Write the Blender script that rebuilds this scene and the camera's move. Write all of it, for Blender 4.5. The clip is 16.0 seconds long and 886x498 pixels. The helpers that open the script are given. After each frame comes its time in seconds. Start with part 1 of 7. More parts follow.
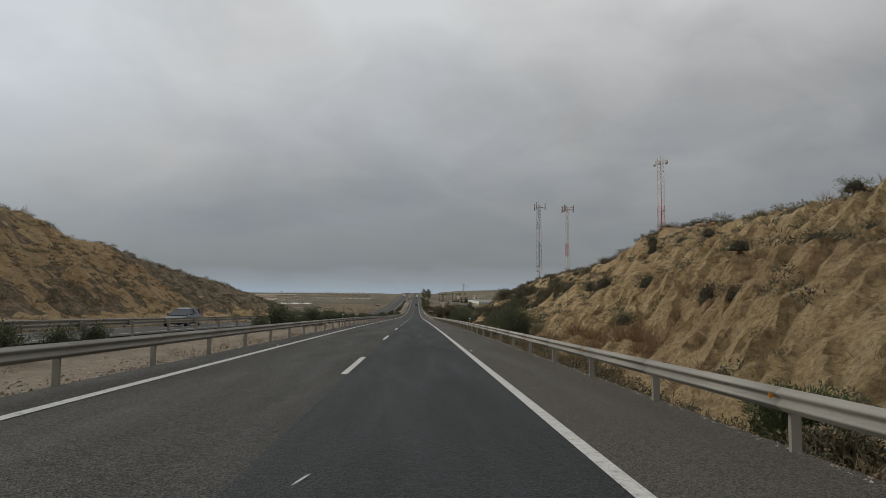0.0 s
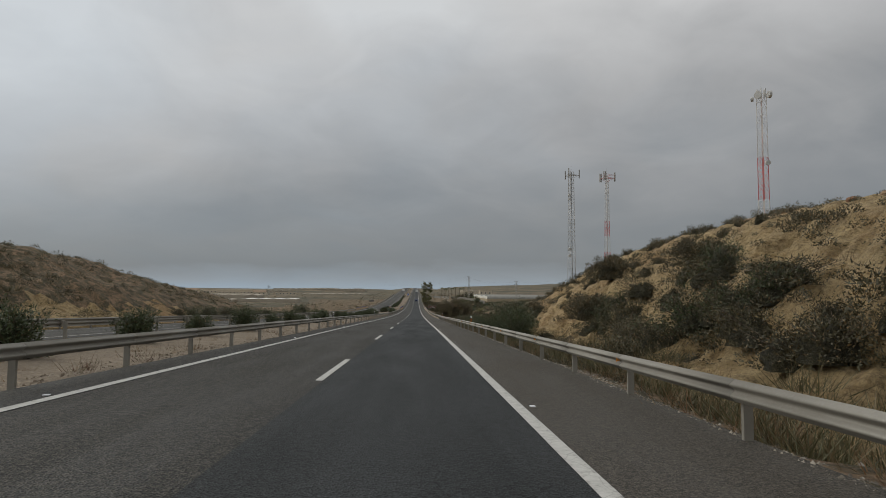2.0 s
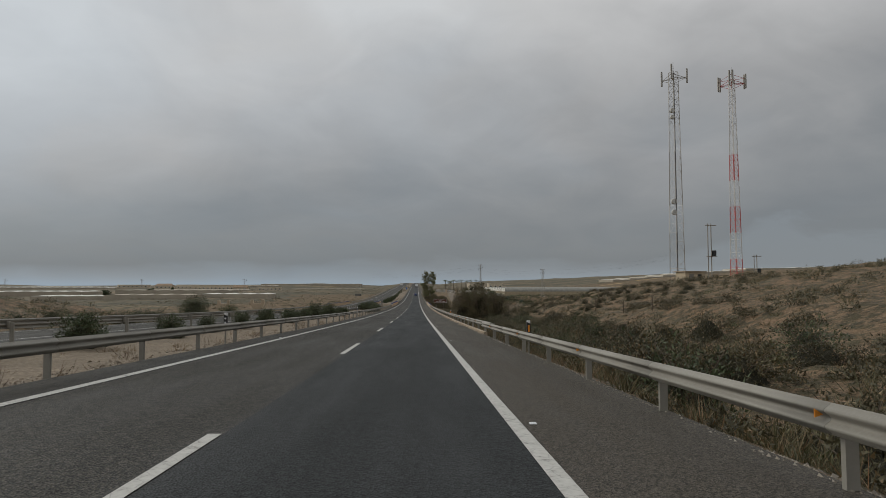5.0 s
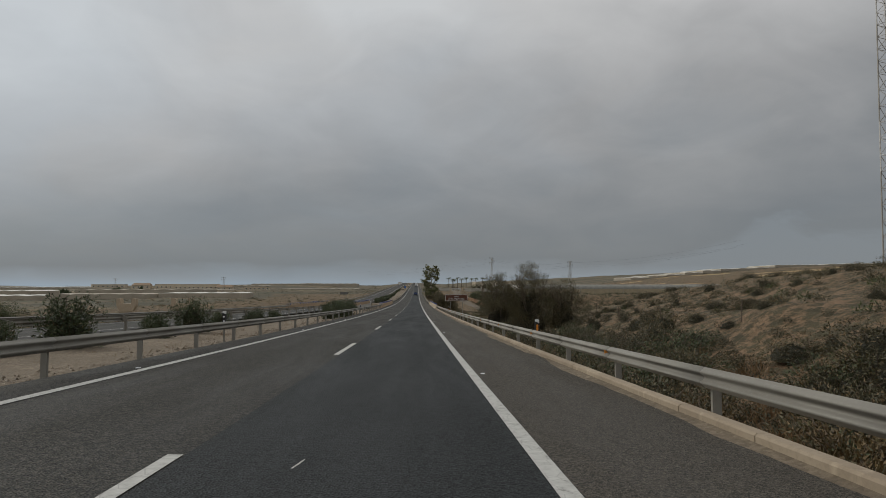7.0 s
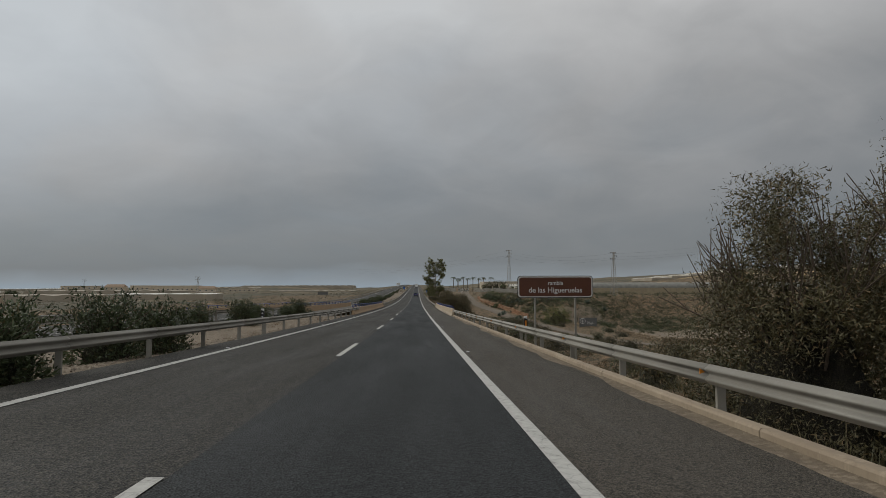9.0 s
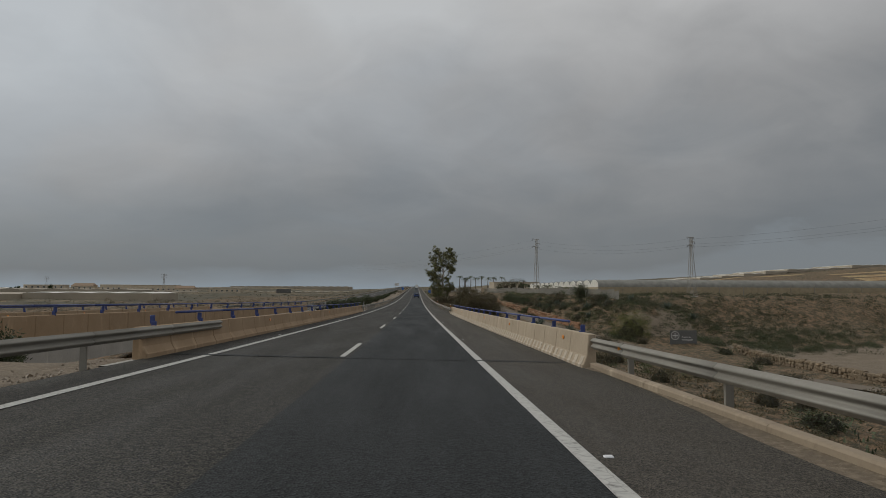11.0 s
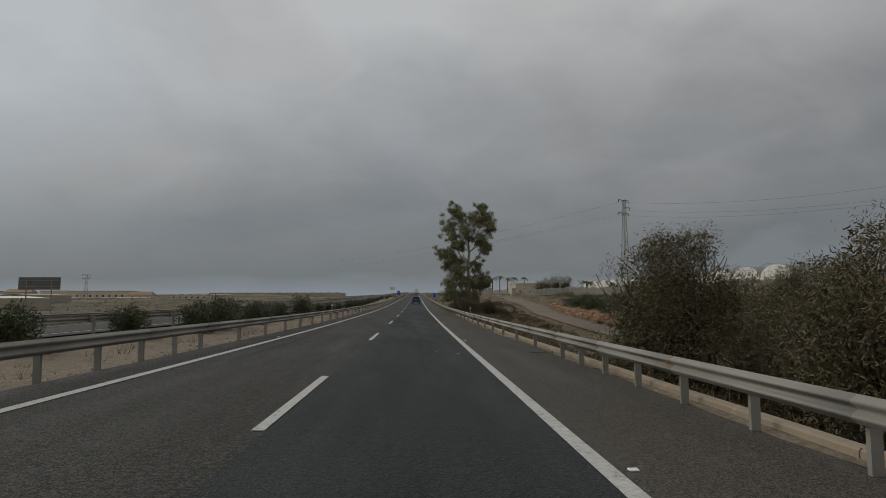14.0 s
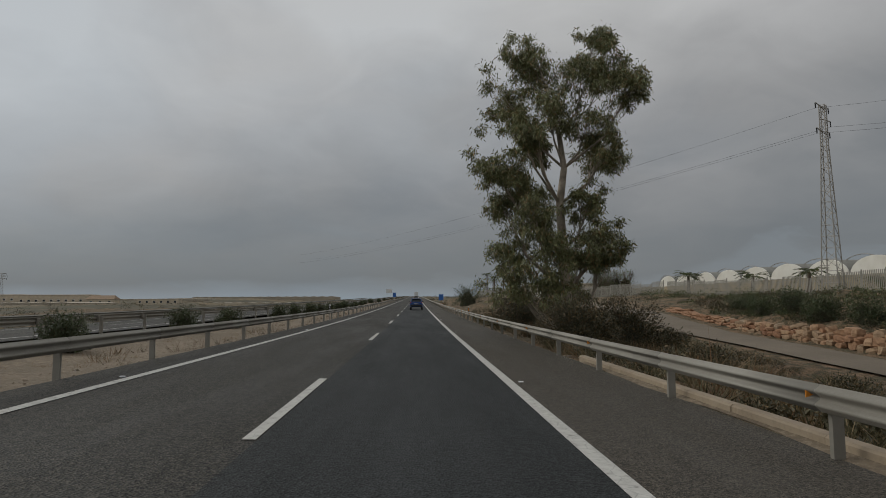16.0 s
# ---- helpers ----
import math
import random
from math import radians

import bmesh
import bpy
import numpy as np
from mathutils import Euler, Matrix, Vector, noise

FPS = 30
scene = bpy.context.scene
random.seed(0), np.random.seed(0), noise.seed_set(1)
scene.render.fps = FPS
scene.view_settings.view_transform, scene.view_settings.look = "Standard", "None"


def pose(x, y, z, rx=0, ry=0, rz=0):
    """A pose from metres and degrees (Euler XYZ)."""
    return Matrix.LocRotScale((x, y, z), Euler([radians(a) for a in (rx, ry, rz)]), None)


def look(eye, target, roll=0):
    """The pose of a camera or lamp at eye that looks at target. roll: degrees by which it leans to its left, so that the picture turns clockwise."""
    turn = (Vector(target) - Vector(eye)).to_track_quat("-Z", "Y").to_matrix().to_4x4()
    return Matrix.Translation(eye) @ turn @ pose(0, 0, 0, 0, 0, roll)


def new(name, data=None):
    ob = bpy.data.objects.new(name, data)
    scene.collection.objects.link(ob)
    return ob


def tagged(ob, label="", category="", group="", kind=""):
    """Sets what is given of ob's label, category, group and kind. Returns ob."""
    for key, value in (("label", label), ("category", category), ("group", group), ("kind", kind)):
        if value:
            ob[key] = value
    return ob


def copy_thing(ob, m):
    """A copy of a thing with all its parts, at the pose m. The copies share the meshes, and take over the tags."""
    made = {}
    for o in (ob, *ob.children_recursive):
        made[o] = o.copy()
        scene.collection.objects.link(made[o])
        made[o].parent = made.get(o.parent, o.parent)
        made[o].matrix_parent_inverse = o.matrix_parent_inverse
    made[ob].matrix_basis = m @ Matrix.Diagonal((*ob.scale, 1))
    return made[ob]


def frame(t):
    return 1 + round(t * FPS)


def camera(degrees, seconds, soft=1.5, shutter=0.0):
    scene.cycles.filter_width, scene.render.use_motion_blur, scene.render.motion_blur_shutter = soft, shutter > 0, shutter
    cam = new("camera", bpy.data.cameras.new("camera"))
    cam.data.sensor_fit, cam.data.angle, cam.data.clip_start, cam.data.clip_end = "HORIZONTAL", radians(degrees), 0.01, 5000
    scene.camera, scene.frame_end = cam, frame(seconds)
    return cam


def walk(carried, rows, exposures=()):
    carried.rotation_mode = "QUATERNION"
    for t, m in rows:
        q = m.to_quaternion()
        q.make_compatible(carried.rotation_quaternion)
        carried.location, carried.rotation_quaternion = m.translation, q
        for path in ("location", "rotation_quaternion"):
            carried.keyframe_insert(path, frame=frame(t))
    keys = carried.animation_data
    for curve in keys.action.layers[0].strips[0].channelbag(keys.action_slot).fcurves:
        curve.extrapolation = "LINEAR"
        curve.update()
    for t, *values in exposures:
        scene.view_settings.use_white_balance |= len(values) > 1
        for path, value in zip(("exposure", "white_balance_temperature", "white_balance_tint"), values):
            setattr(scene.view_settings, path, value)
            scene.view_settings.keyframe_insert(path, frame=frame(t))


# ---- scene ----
# A dual carriageway through dry hills, seen from a car. y runs along the road, x to the right of the
# lane line, metres.
cam = camera(71.9, 16.0, soft=0.5)

# height of the road along its length
STEP_Y = np.arange(-300.0, 5201.0, 1.0)
KNOT_Y = [-300, -50, 0, 50, 100, 150, 200, 250, 300, 350, 400, 450, 500, 600, 800, 1100, 1300, 1500, 5200]
KNOT_Z = [9.5, 1.55, 0, -1.6, -3.4, -5.3, -7.05, -8.45, -9.55, -10.35, -10.78, -10.82, -10.45, -9.3, -6.8, -3.0, -1.0, -1.5, -12]
_z = np.interp(STEP_Y, KNOT_Y, KNOT_Z)
_k = np.hanning(71)
ROAD_Z = np.convolve(np.pad(_z, 35, mode="edge"), _k / _k.sum(), mode="valid")
FALL = 0.024


def road_z(y, x=0.0):
    """The carriageway's surface: the profile along the road, falling to the right."""
    return np.interp(y, STEP_Y, ROAD_Z) - FALL * x


def opp_z(y, x):
    return np.interp(y, STEP_Y, ROAD_Z) + 0.12 + FALL * (x + 17.0)


EYE = 1.478
# seconds, lateral place, way along the road, pitch, roll, yaw
DRIVE = [
    (0, 1.59, 0.00, 4.02, -0.50, -2.48),
    (0.5, 1.65, 13.21, 3.95, -0.50, -2.48),
    (1, 1.73, 26.40, 3.85, -0.50, -2.47),
    (1.5, 1.82, 39.57, 3.75, -0.47, -2.46),
    (2, 1.90, 52.72, 3.65, -0.40, -2.46),
    (2.5, 1.98, 65.85, 3.55, -0.30, -2.45),
    (3, 2.05, 78.96, 3.45, -0.20, -2.44),
    (3.5, 2.12, 92.05, 3.36, -0.12, -2.44),
    (4, 2.17, 105.13, 3.29, -0.06, -2.45),
    (5.2, 2.24, 136.43, 3.30, 0.00, -2.46),
    (6.5, 2.28, 170.25, 3.34, 0.07, -2.47),
    (7, 2.28, 183.23, 3.37, 0.10, -2.47),
    (7.5, 2.27, 196.20, 3.42, 0.13, -2.47),
    (8, 2.235, 209.16, 3.49, 0.15, -2.47),
    (8.5, 2.18, 222.11, 3.57, 0.17, -2.46),
    (9, 2.13, 235.04, 3.64, 0.18, -2.46),
    (10.2, 1.98, 266.05, 3.80, 0.12, -2.46),
    (11.5, 1.79, 299.59, 3.98, -0.28, -2.47),
    (12, 1.81, 312.47, 4.05, -0.08, -2.47),
    (12.5, 1.75, 325.35, 4.14, 0.01, -2.48),
    (13, 1.78, 338.23, 4.28, 0.03, -2.49),
    (13.5, 1.78, 351.10, 4.43, 0.07, -2.50),
    (14, 1.76, 363.97, 4.56, 0.12, -2.50),
    (14.5, 1.75, 376.83, 4.68, 0.16, -2.50),
    (15, 1.72, 389.70, 4.79, 0.20, -2.50),
    (15.5, 1.72, 402.56, 4.89, 0.25, -2.50),
    (16, 1.74, 415.42, 4.96, 0.29, -2.50),
]
walk(cam, [(t, pose(x, y, road_z(y, x) + EYE, 90 + p, r, w)) for t, x, y, p, r, w in DRIVE],
     exposures=[(0.0, 0.42), (3.5, 0.38), (7.0, 0.28), (9.0, 0.22), (12.5, 0.02), (15.0, 0.03), (16.0, 0.10)])

# ---- overcast sky ----
world = bpy.data.worlds.new("overcast")
scene.world = world
world.use_nodes = True


def build_sky():
    nt = world.node_tree
    nt.nodes.clear()
    N, L = nt.nodes.new, nt.links.new

    def math_node(op, a, b=None, clamp=False):
        n = N("ShaderNodeMath")
        n.operation, n.use_clamp = op, clamp
        for i, v in enumerate((a, b)):
            if v is None:
                continue
            if isinstance(v, (int, float)):
                n.inputs[i].default_value = v
            else:
                L(v, n.inputs[i])
        return n.outputs[0]

    tc = N("ShaderNodeTexCoord")
    sep = N("ShaderNodeSeparateXYZ")
    L(tc.outputs["Generated"], sep.inputs[0])
    up = math_node("MAXIMUM", sep.outputs["Z"], 0.0)
    low = math_node("ADD", up, 0.30)
    px, py = math_node("DIVIDE", sep.outputs["X"], low), math_node("DIVIDE", sep.outputs["Y"], low)
    flat = N("ShaderNodeCombineXYZ")
    L(px, flat.inputs[0]), L(py, flat.inputs[1])

    def cloud(scale, detail, rough, dist, shift):
        mp = N("ShaderNodeMapping")
        mp.inputs["Location"].default_value = shift
        L(flat.outputs[0], mp.inputs[0])
        n = N("ShaderNodeTexNoise")
        n.inputs["Scale"].default_value, n.inputs["Detail"].default_value = scale, detail
        n.inputs["Roughness"].default_value, n.inputs["Distortion"].default_value = rough, dist
        L(mp.outputs[0], n.inputs["Vector"])
        return n.outputs["Fac"]

    big = cloud(0.9, 3.0, 0.45, 0.5, (3.1, 1.7, 0))
    mid = cloud(2.6, 5.0, 0.5, 0.6, (0.4, 5.2, 0))
    # the deck: dark and flat low over the hills, thinner and lighter overhead
    fine = cloud(7.5, 5.0, 0.55, 0.9, (2.2, 0.6, 0))
    mixed = math_node("ADD", math_node("MULTIPLY", math_node("SUBTRACT", big, 0.5), 0.50),
                      math_node("MULTIPLY", math_node("SUBTRACT", mid, 0.5), 0.28))
    mixed = math_node("ADD", mixed, math_node("MULTIPLY", math_node("SUBTRACT", fine, 0.5), 0.06))
    soft = math_node("MULTIPLY", mixed, math_node("MINIMUM", math_node("ADD", math_node("MULTIPLY", up, 2.4), 0.02), 1.0))
    # lighter towards the veiled sun, ahead on the left
    side = math_node("MULTIPLY", math_node("MULTIPLY", sep.outputs["X"], -0.21), math_node("MINIMUM", math_node("MULTIPLY", up, 3.2), 1.0))
    height = math_node("MAXIMUM", math_node("ADD", math_node("ADD", up, soft), side, clamp=True), math_node("MINIMUM", up, 0.03))
    ramp = N("ShaderNodeValToRGB")
    L(height, ramp.inputs[0])
    stops = [(0.0, (0.23, 0.28, 0.33)), (0.014, (0.205, 0.235, 0.265)), (0.04, (0.155, 0.168, 0.182)), (0.10, (0.195, 0.204, 0.214)),
             (0.19, (0.275, 0.278, 0.284)), (0.31, (0.37, 0.373, 0.379)), (0.47, (0.49, 0.495, 0.50)), (0.75, (0.48, 0.485, 0.49))]
    el = ramp.color_ramp.elements
    el[0].position, el[0].color = stops[0][0], (*stops[0][1], 1)
    el[1].position, el[1].color = stops[-1][0], (*stops[-1][1], 1)
    for p, c in stops[1:-1]:
        e = el.new(p)
        e.color = (*c, 1)
    sky = N("ShaderNodeTexSky")
    sky.sky_type, sky.sun_disc = "NISHITA", False
    sky.sun_elevation, sky.sun_rotation = radians(34), radians(-66)
    bg_sky, bg_deck, mix, out = N("ShaderNodeBackground"), N("ShaderNodeBackground"), N("ShaderNodeMixShader"), N("ShaderNodeOutputWorld")
    L(sky.outputs[0], bg_sky.inputs[0])
    bg_sky.inputs[1].default_value = 0.06
    # thin cloud lets some blue through low on the left; thicker parts are faintly warm
    tint = N("ShaderNodeMix")
    tint.data_type, tint.blend_type = "RGBA", "MULTIPLY"
    tint.inputs[0].default_value = 1.0
    hue = N("ShaderNodeValToRGB")
    warm = math_node("ADD", math_node("ADD", cloud(1.7, 3.0, 0.5, 0.6, (5.0, 2.0, 0)), math_node("MULTIPLY", sep.outputs["X"], 0.42)), -0.02)
    L(warm, hue.inputs[0])
    h = hue.color_ramp.elements
    h[0].position, h[0].color = 0.16, (0.955, 1.0, 1.030, 1)
    h[1].position, h[1].color = 0.62, (1.004, 1.0, 0.985, 1)
    L(ramp.outputs[0], tint.inputs[6]), L(hue.outputs[0], tint.inputs[7])
    L(tint.outputs[2], bg_deck.inputs[0])
    bg_deck.inputs[1].default_value = 1.0
    mix.inputs[0].default_value = 0.94
    L(bg_sky.outputs[0], mix.inputs[1]), L(bg_deck.outputs[0], mix.inputs[2]), L(mix.outputs[0], out.inputs[0])


build_sky()
sun = new("sun", bpy.data.lights.new("sun", "SUN"))
sun.data.energy, sun.data.angle, sun.data.color = 0.95, radians(35), (1.0, 0.96, 0.86)
sun.matrix_world = look((-50, 22, 36), (0, 0, 0))


# ---- materials ----
def material(name, build, rough=0.8, metal=0.0):
    m = bpy.data.materials.new(name)
    m.use_nodes = True
    b = m.node_tree.nodes["Principled BSDF"]
    b.inputs["Roughness"].default_value, b.inputs["Metallic"].default_value = rough, metal
    build(Nodes(m.node_tree, b))
    return m


class Nodes:
    """Short hands for the nodes that the materials share."""

    def __init__(self, tree, bsdf):
        self.t, self.b = tree, bsdf
        self.pos = tree.nodes.new("ShaderNodeNewGeometry").outputs["Position"]

    def link(self, a, b):
        self.t.links.new(a, b)

    def noise(self, scale, detail=3.0, rough=0.55, stretch=None, dist=0.0, obj=False):
        v = self.pos
        if obj:
            v = self.t.nodes.new("ShaderNodeTexCoord").outputs["Object"]
        if stretch:
            mp = self.t.nodes.new("ShaderNodeMapping")
            mp.inputs["Scale"].default_value = stretch
            self.link(v, mp.inputs[0])
            v = mp.outputs[0]
        n = self.t.nodes.new("ShaderNodeTexNoise")
        for k, q in (("Scale", scale), ("Detail", detail), ("Roughness", rough), ("Distortion", dist)):
            n.inputs[k].default_value = q
        self.link(v, n.inputs["Vector"])
        return n.outputs["Fac"]

    def cells(self, scale, feature="F1"):
        n = self.t.nodes.new("ShaderNodeTexVoronoi")
        n.feature = feature
        n.inputs["Scale"].default_value = scale
        self.link(self.pos, n.inputs["Vector"])
        return n.outputs

    def grey(self, c):
        n = self.t.nodes.new("ShaderNodeRGBToBW")
        self.link(c, n.inputs[0])
        return n.outputs[0]

    def random(self, island=False):
        if island:
            return self.t.nodes.new("ShaderNodeNewGeometry").outputs["Random Per Island"]
        return self.t.nodes.new("ShaderNodeObjectInfo").outputs["Random"]

    def ramp(self, fac, *stops):
        n = self.t.nodes.new("ShaderNodeValToRGB")
        e = n.color_ramp.elements
        e[0].position, e[0].color = stops[0][0], (*stops[0][1], 1)
        e[1].position, e[1].color = stops[-1][0], (*stops[-1][1], 1)
        for p, c in stops[1:-1]:
            e.new(p).color = (*c, 1)
        self.link(fac, n.inputs[0])
        return n.outputs[0]

    def mix(self, fac, a, b, mode="MIX"):
        n = self.t.nodes.new("ShaderNodeMix")
        n.data_type, n.blend_type = "RGBA", mode
        for sock, v in ((n.inputs[0], fac), (n.inputs[6], a), (n.inputs[7], b)):
            if isinstance(v, (int, float)):
                sock.default_value = v
            elif isinstance(v, tuple):
                sock.default_value = (*v, 1)
            else:
                self.link(v, sock)
        return n.outputs[2]

    def scaled(self, v, lo, hi, to_lo=0.0, to_hi=1.0):
        n = self.t.nodes.new("ShaderNodeMapRange")
        self.link(v, n.inputs[0])
        for i, q in enumerate((lo, hi, to_lo, to_hi)):
            n.inputs[i + 1].default_value = q
        return n.outputs[0]

    def axis(self, i):
        n = self.t.nodes.new("ShaderNodeSeparateXYZ")
        self.link(self.pos, n.inputs[0])
        return n.outputs[i]

    def colour(self, c):
        if isinstance(c, tuple):
            self.b.inputs["Base Color"].default_value = (*c, 1)
        else:
            self.link(c, self.b.inputs["Base Color"])

    def rough(self, v):
        self.link(v, self.b.inputs["Roughness"])

    def bump(self, h, strength, distance):
        n = self.t.nodes.new("ShaderNodeBump")
        n.inputs["Strength"].default_value, n.inputs["Distance"].default_value = strength, distance
        self.link(h, n.inputs["Height"])
        self.link(n.outputs[0], self.b.inputs["Normal"])


def _asphalt(base_lo, base_hi, stone, amount, pit=0.5, size=1.0):
    def build(n):
        grit = n.noise(42, 3, 0.7)
        worn = n.noise(0.9, 4, 0.6, stretch=(1.0, 0.12, 1.0))
        patch = n.noise(0.22, 3, 0.5, stretch=(1, 0.4, 1))
        lanes = n.noise(1.1, 2, 0.5, stretch=(1.0, 0.004, 0.0))
        c = n.ramp(worn, (0.3, base_lo), (0.7, base_hi))
        c = n.mix(n.scaled(patch, 0.35, 0.7, 0, 0.4), c, tuple(0.68 * q for q in base_lo))
        c = n.mix(n.scaled(lanes, 0.35, 0.65, 0.35, 0), c, tuple(0.6 * q for q in base_lo))
        stones = n.cells(34 * size)
        shade = n.grey(stones["Color"])
        c = n.mix(n.scaled(shade, 0.50, 0.62, 0, amount), c, stone)
        c = n.mix(n.scaled(shade, 0.36, 0.46, pit, 0), c, (0.006, 0.006, 0.006))
        small = n.grey(n.cells(75 * size)["Color"])
        c = n.mix(n.scaled(small, 0.58, 0.66, 0, amount * 0.9), c, stone)
        c = n.mix(n.scaled(small, 0.34, 0.44, pit * 0.8, 0), c, (0.006, 0.006, 0.006))
        c = n.mix(n.scaled(grit, 0.34, 0.50, pit * 0.5, 0), c, (0.008, 0.008, 0.008))
        clot = n.noise(13 * size, 4, 0.8)
        c = n.mix(n.scaled(clot, 0.36, 0.50, 0.75 * pit, 0), c, tuple(0.30 * q for q in base_lo))
        c = n.mix(n.scaled(clot, 0.55, 0.66, 0, 0.55 * amount), c, tuple(0.8 * q for q in stone))
        n.b.inputs["Specular IOR Level"].default_value = 0.3
        n.colour(c)
        n.rough(n.scaled(worn, 0.3, 0.7, 0.62, 0.85))
        n.bump(stones["Distance"], 0.7, 0.015)
    return build


M_OLD = material("asphalt_worn", _asphalt((0.0150, 0.0139, 0.0113), (0.0208, 0.0191, 0.0155), (0.107, 0.097, 0.077), 0.63, 1.0, 1.15))
M_SHOULDER = material("asphalt_shoulder", _asphalt((0.057, 0.049, 0.0350), (0.079, 0.067, 0.0485), (0.175, 0.15, 0.12), 0.45, 0.7, 1.6))
M_NEW = material("asphalt_resurfaced", _asphalt((0.0112, 0.0142, 0.0156), (0.016, 0.0195, 0.021), (0.062, 0.069, 0.070), 0.33, 0.65, 1.25))


def _paint(n):
    wear = n.noise(9, 5, 0.65)
    crack = n.cells(5, "DISTANCE_TO_EDGE")["Distance"]
    c = n.ramp(wear, (0.30, (0.20, 0.19, 0.175)), (0.42, (0.44, 0.43, 0.40)), (0.7, (0.55, 0.54, 0.505)))
    n.colour(n.mix(n.scaled(crack, 0.0, 0.03, 0.5, 0.0), c, (0.14, 0.135, 0.13)))
    n.bump(n.noise(80, 2), 0.3, 0.004)


M_PAINT = material("road_paint", _paint, 0.65)


def _soil(n):
    """Ochre marl: crumbling beds of rock with paler crusts and reddish bands."""
    broad = n.noise(0.045, 5, 0.6)
    bed = n.noise(0.9, 7, 0.74, stretch=(0.75, 1.0, 1.1))
    fine = n.noise(5.2, 8, 0.8)
    grain = n.noise(19, 5, 0.8)
    c = n.ramp(bed, (0.34, (0.31, 0.200, 0.085)), (0.44, (0.47, 0.335, 0.160)), (0.58, (0.58, 0.43, 0.225)), (0.75, (0.64, 0.50, 0.29)))
    c = n.mix(n.scaled(broad, 0.46, 0.66, 0, 0.6), c, (0.33, 0.18, 0.085))
    c = n.mix(n.scaled(fine, 0.38, 0.52, 0.75, 0), c, (0.16, 0.108, 0.054))
    c = n.mix(n.scaled(fine, 0.56, 0.68, 0, 0.5), c, (0.62, 0.48, 0.28))
    c = n.mix(n.scaled(grain, 0.36, 0.50, 0.55, 0), c, (0.17, 0.118, 0.06))
    warped = n.t.nodes.new("ShaderNodeVectorMath")
    wob = n.t.nodes.new("ShaderNodeTexNoise")
    wob.inputs["Scale"].default_value, wob.inputs["Detail"].default_value = 0.8, 4
    n.link(n.pos, wob.inputs["Vector"])
    n.link(n.pos, warped.inputs[0]), n.link(wob.outputs["Color"], warped.inputs[1])

    def crag(scale):
        v = n.t.nodes.new("ShaderNodeTexVoronoi")
        v.feature, v.distance = "F1", "CHEBYCHEV"
        v.inputs["Scale"].default_value = scale
        n.link(warped.outputs[0], v.inputs["Vector"])
        return v.outputs["Distance"]
    n.colour(c)
    n.bump(n.mix(0.35, n.mix(0.45, crag(0.95), crag(2.6)), n.mix(0.4, fine, grain)), 1.0, 0.95)


M_SOIL = material("dry_soil", _soil, 0.95)


def _scrubland(n):
    """Stony tan ground, spotted with low tufts of olive and dead growth."""
    fine, mid, broad = n.noise(8.0, 7, 0.8), n.noise(0.8, 6, 0.8), n.noise(0.05, 4, 0.6)
    c = n.ramp(fine, (0.36, (0.085, 0.056, 0.032)), (0.47, (0.197, 0.129, 0.075)), (0.58, (0.297, 0.202, 0.122)), (0.72, (0.40, 0.29, 0.182)))
    c = n.mix(n.scaled(broad, 0.46, 0.60, 0, 0.45), c, (0.26, 0.155, 0.085))
    c = n.mix(n.scaled(mid, 0.36, 0.52, 0.6, 0), c, (0.095, 0.072, 0.043))
    tuft, small = n.cells(1.7), n.cells(5.5)
    shape = n.mix(0.45, n.mix(0.4, tuft["Distance"], small["Distance"]), fine)
    green = n.mix(n.scaled(n.grey(tuft["Color"]), 0.3, 0.7, 0, 1), (0.060, 0.056, 0.028), (0.115, 0.098, 0.050))
    green = n.mix(n.scaled(n.noise(16, 4, 0.8), 0.40, 0.60, 0.7, 0), green, (0.034, 0.030, 0.015))
    cover = n.scaled(n.mix(0.45, shape, mid), 0.465, 0.565, 0.92, 0)
    n.colour(n.mix(cover, c, green))
    n.bump(n.mix(0.45, fine, cover), 0.9, 0.25)


M_SCRUBLAND = material("scrubland_soil", _scrubland, 0.95)


def _plain(n):
    """Far fields: tan stubble, red earth and strips of darker growth."""
    field = n.noise(0.012, 3, 0.5, stretch=(0.5, 1.6, 1))
    mid = n.noise(0.09, 5, 0.65)
    c = n.ramp(field, (0.34, (0.075, 0.064, 0.037)), (0.46, (0.145, 0.108, 0.062)), (0.58, (0.25, 0.18, 0.10)), (0.7, (0.12, 0.092, 0.052)))
    c = n.mix(n.scaled(mid, 0.42, 0.62, 0.75, 0), c, (0.066, 0.062, 0.038))
    n.colour(n.mix(n.scaled(n.noise(0.35, 4, 0.7), 0.42, 0.52, 0.6, 0), c, (0.040, 0.042, 0.022)))
    n.bump(mid, 0.6, 0.6)


M_PLAIN = material("far_fields", _plain, 0.95)


def _sand(n):
    fine = n.noise(6, 6, 0.7)
    big = n.noise(0.4, 4, 0.6)
    c = n.ramp(big, (0.3, (0.185, 0.145, 0.10)), (0.7, (0.30, 0.24, 0.17)))
    c = n.mix(n.scaled(n.grey(n.cells(14)["Color"]), 0.35, 0.65, 0.55, 0), c, (0.13, 0.098, 0.066))
    n.colour(n.mix(n.scaled(fine, 0.4, 0.56, 0.7, 0), c, (0.13, 0.10, 0.07)))
    n.bump(fine, 0.9, 0.08)


M_SAND = material("median_sand", _sand, 0.95)


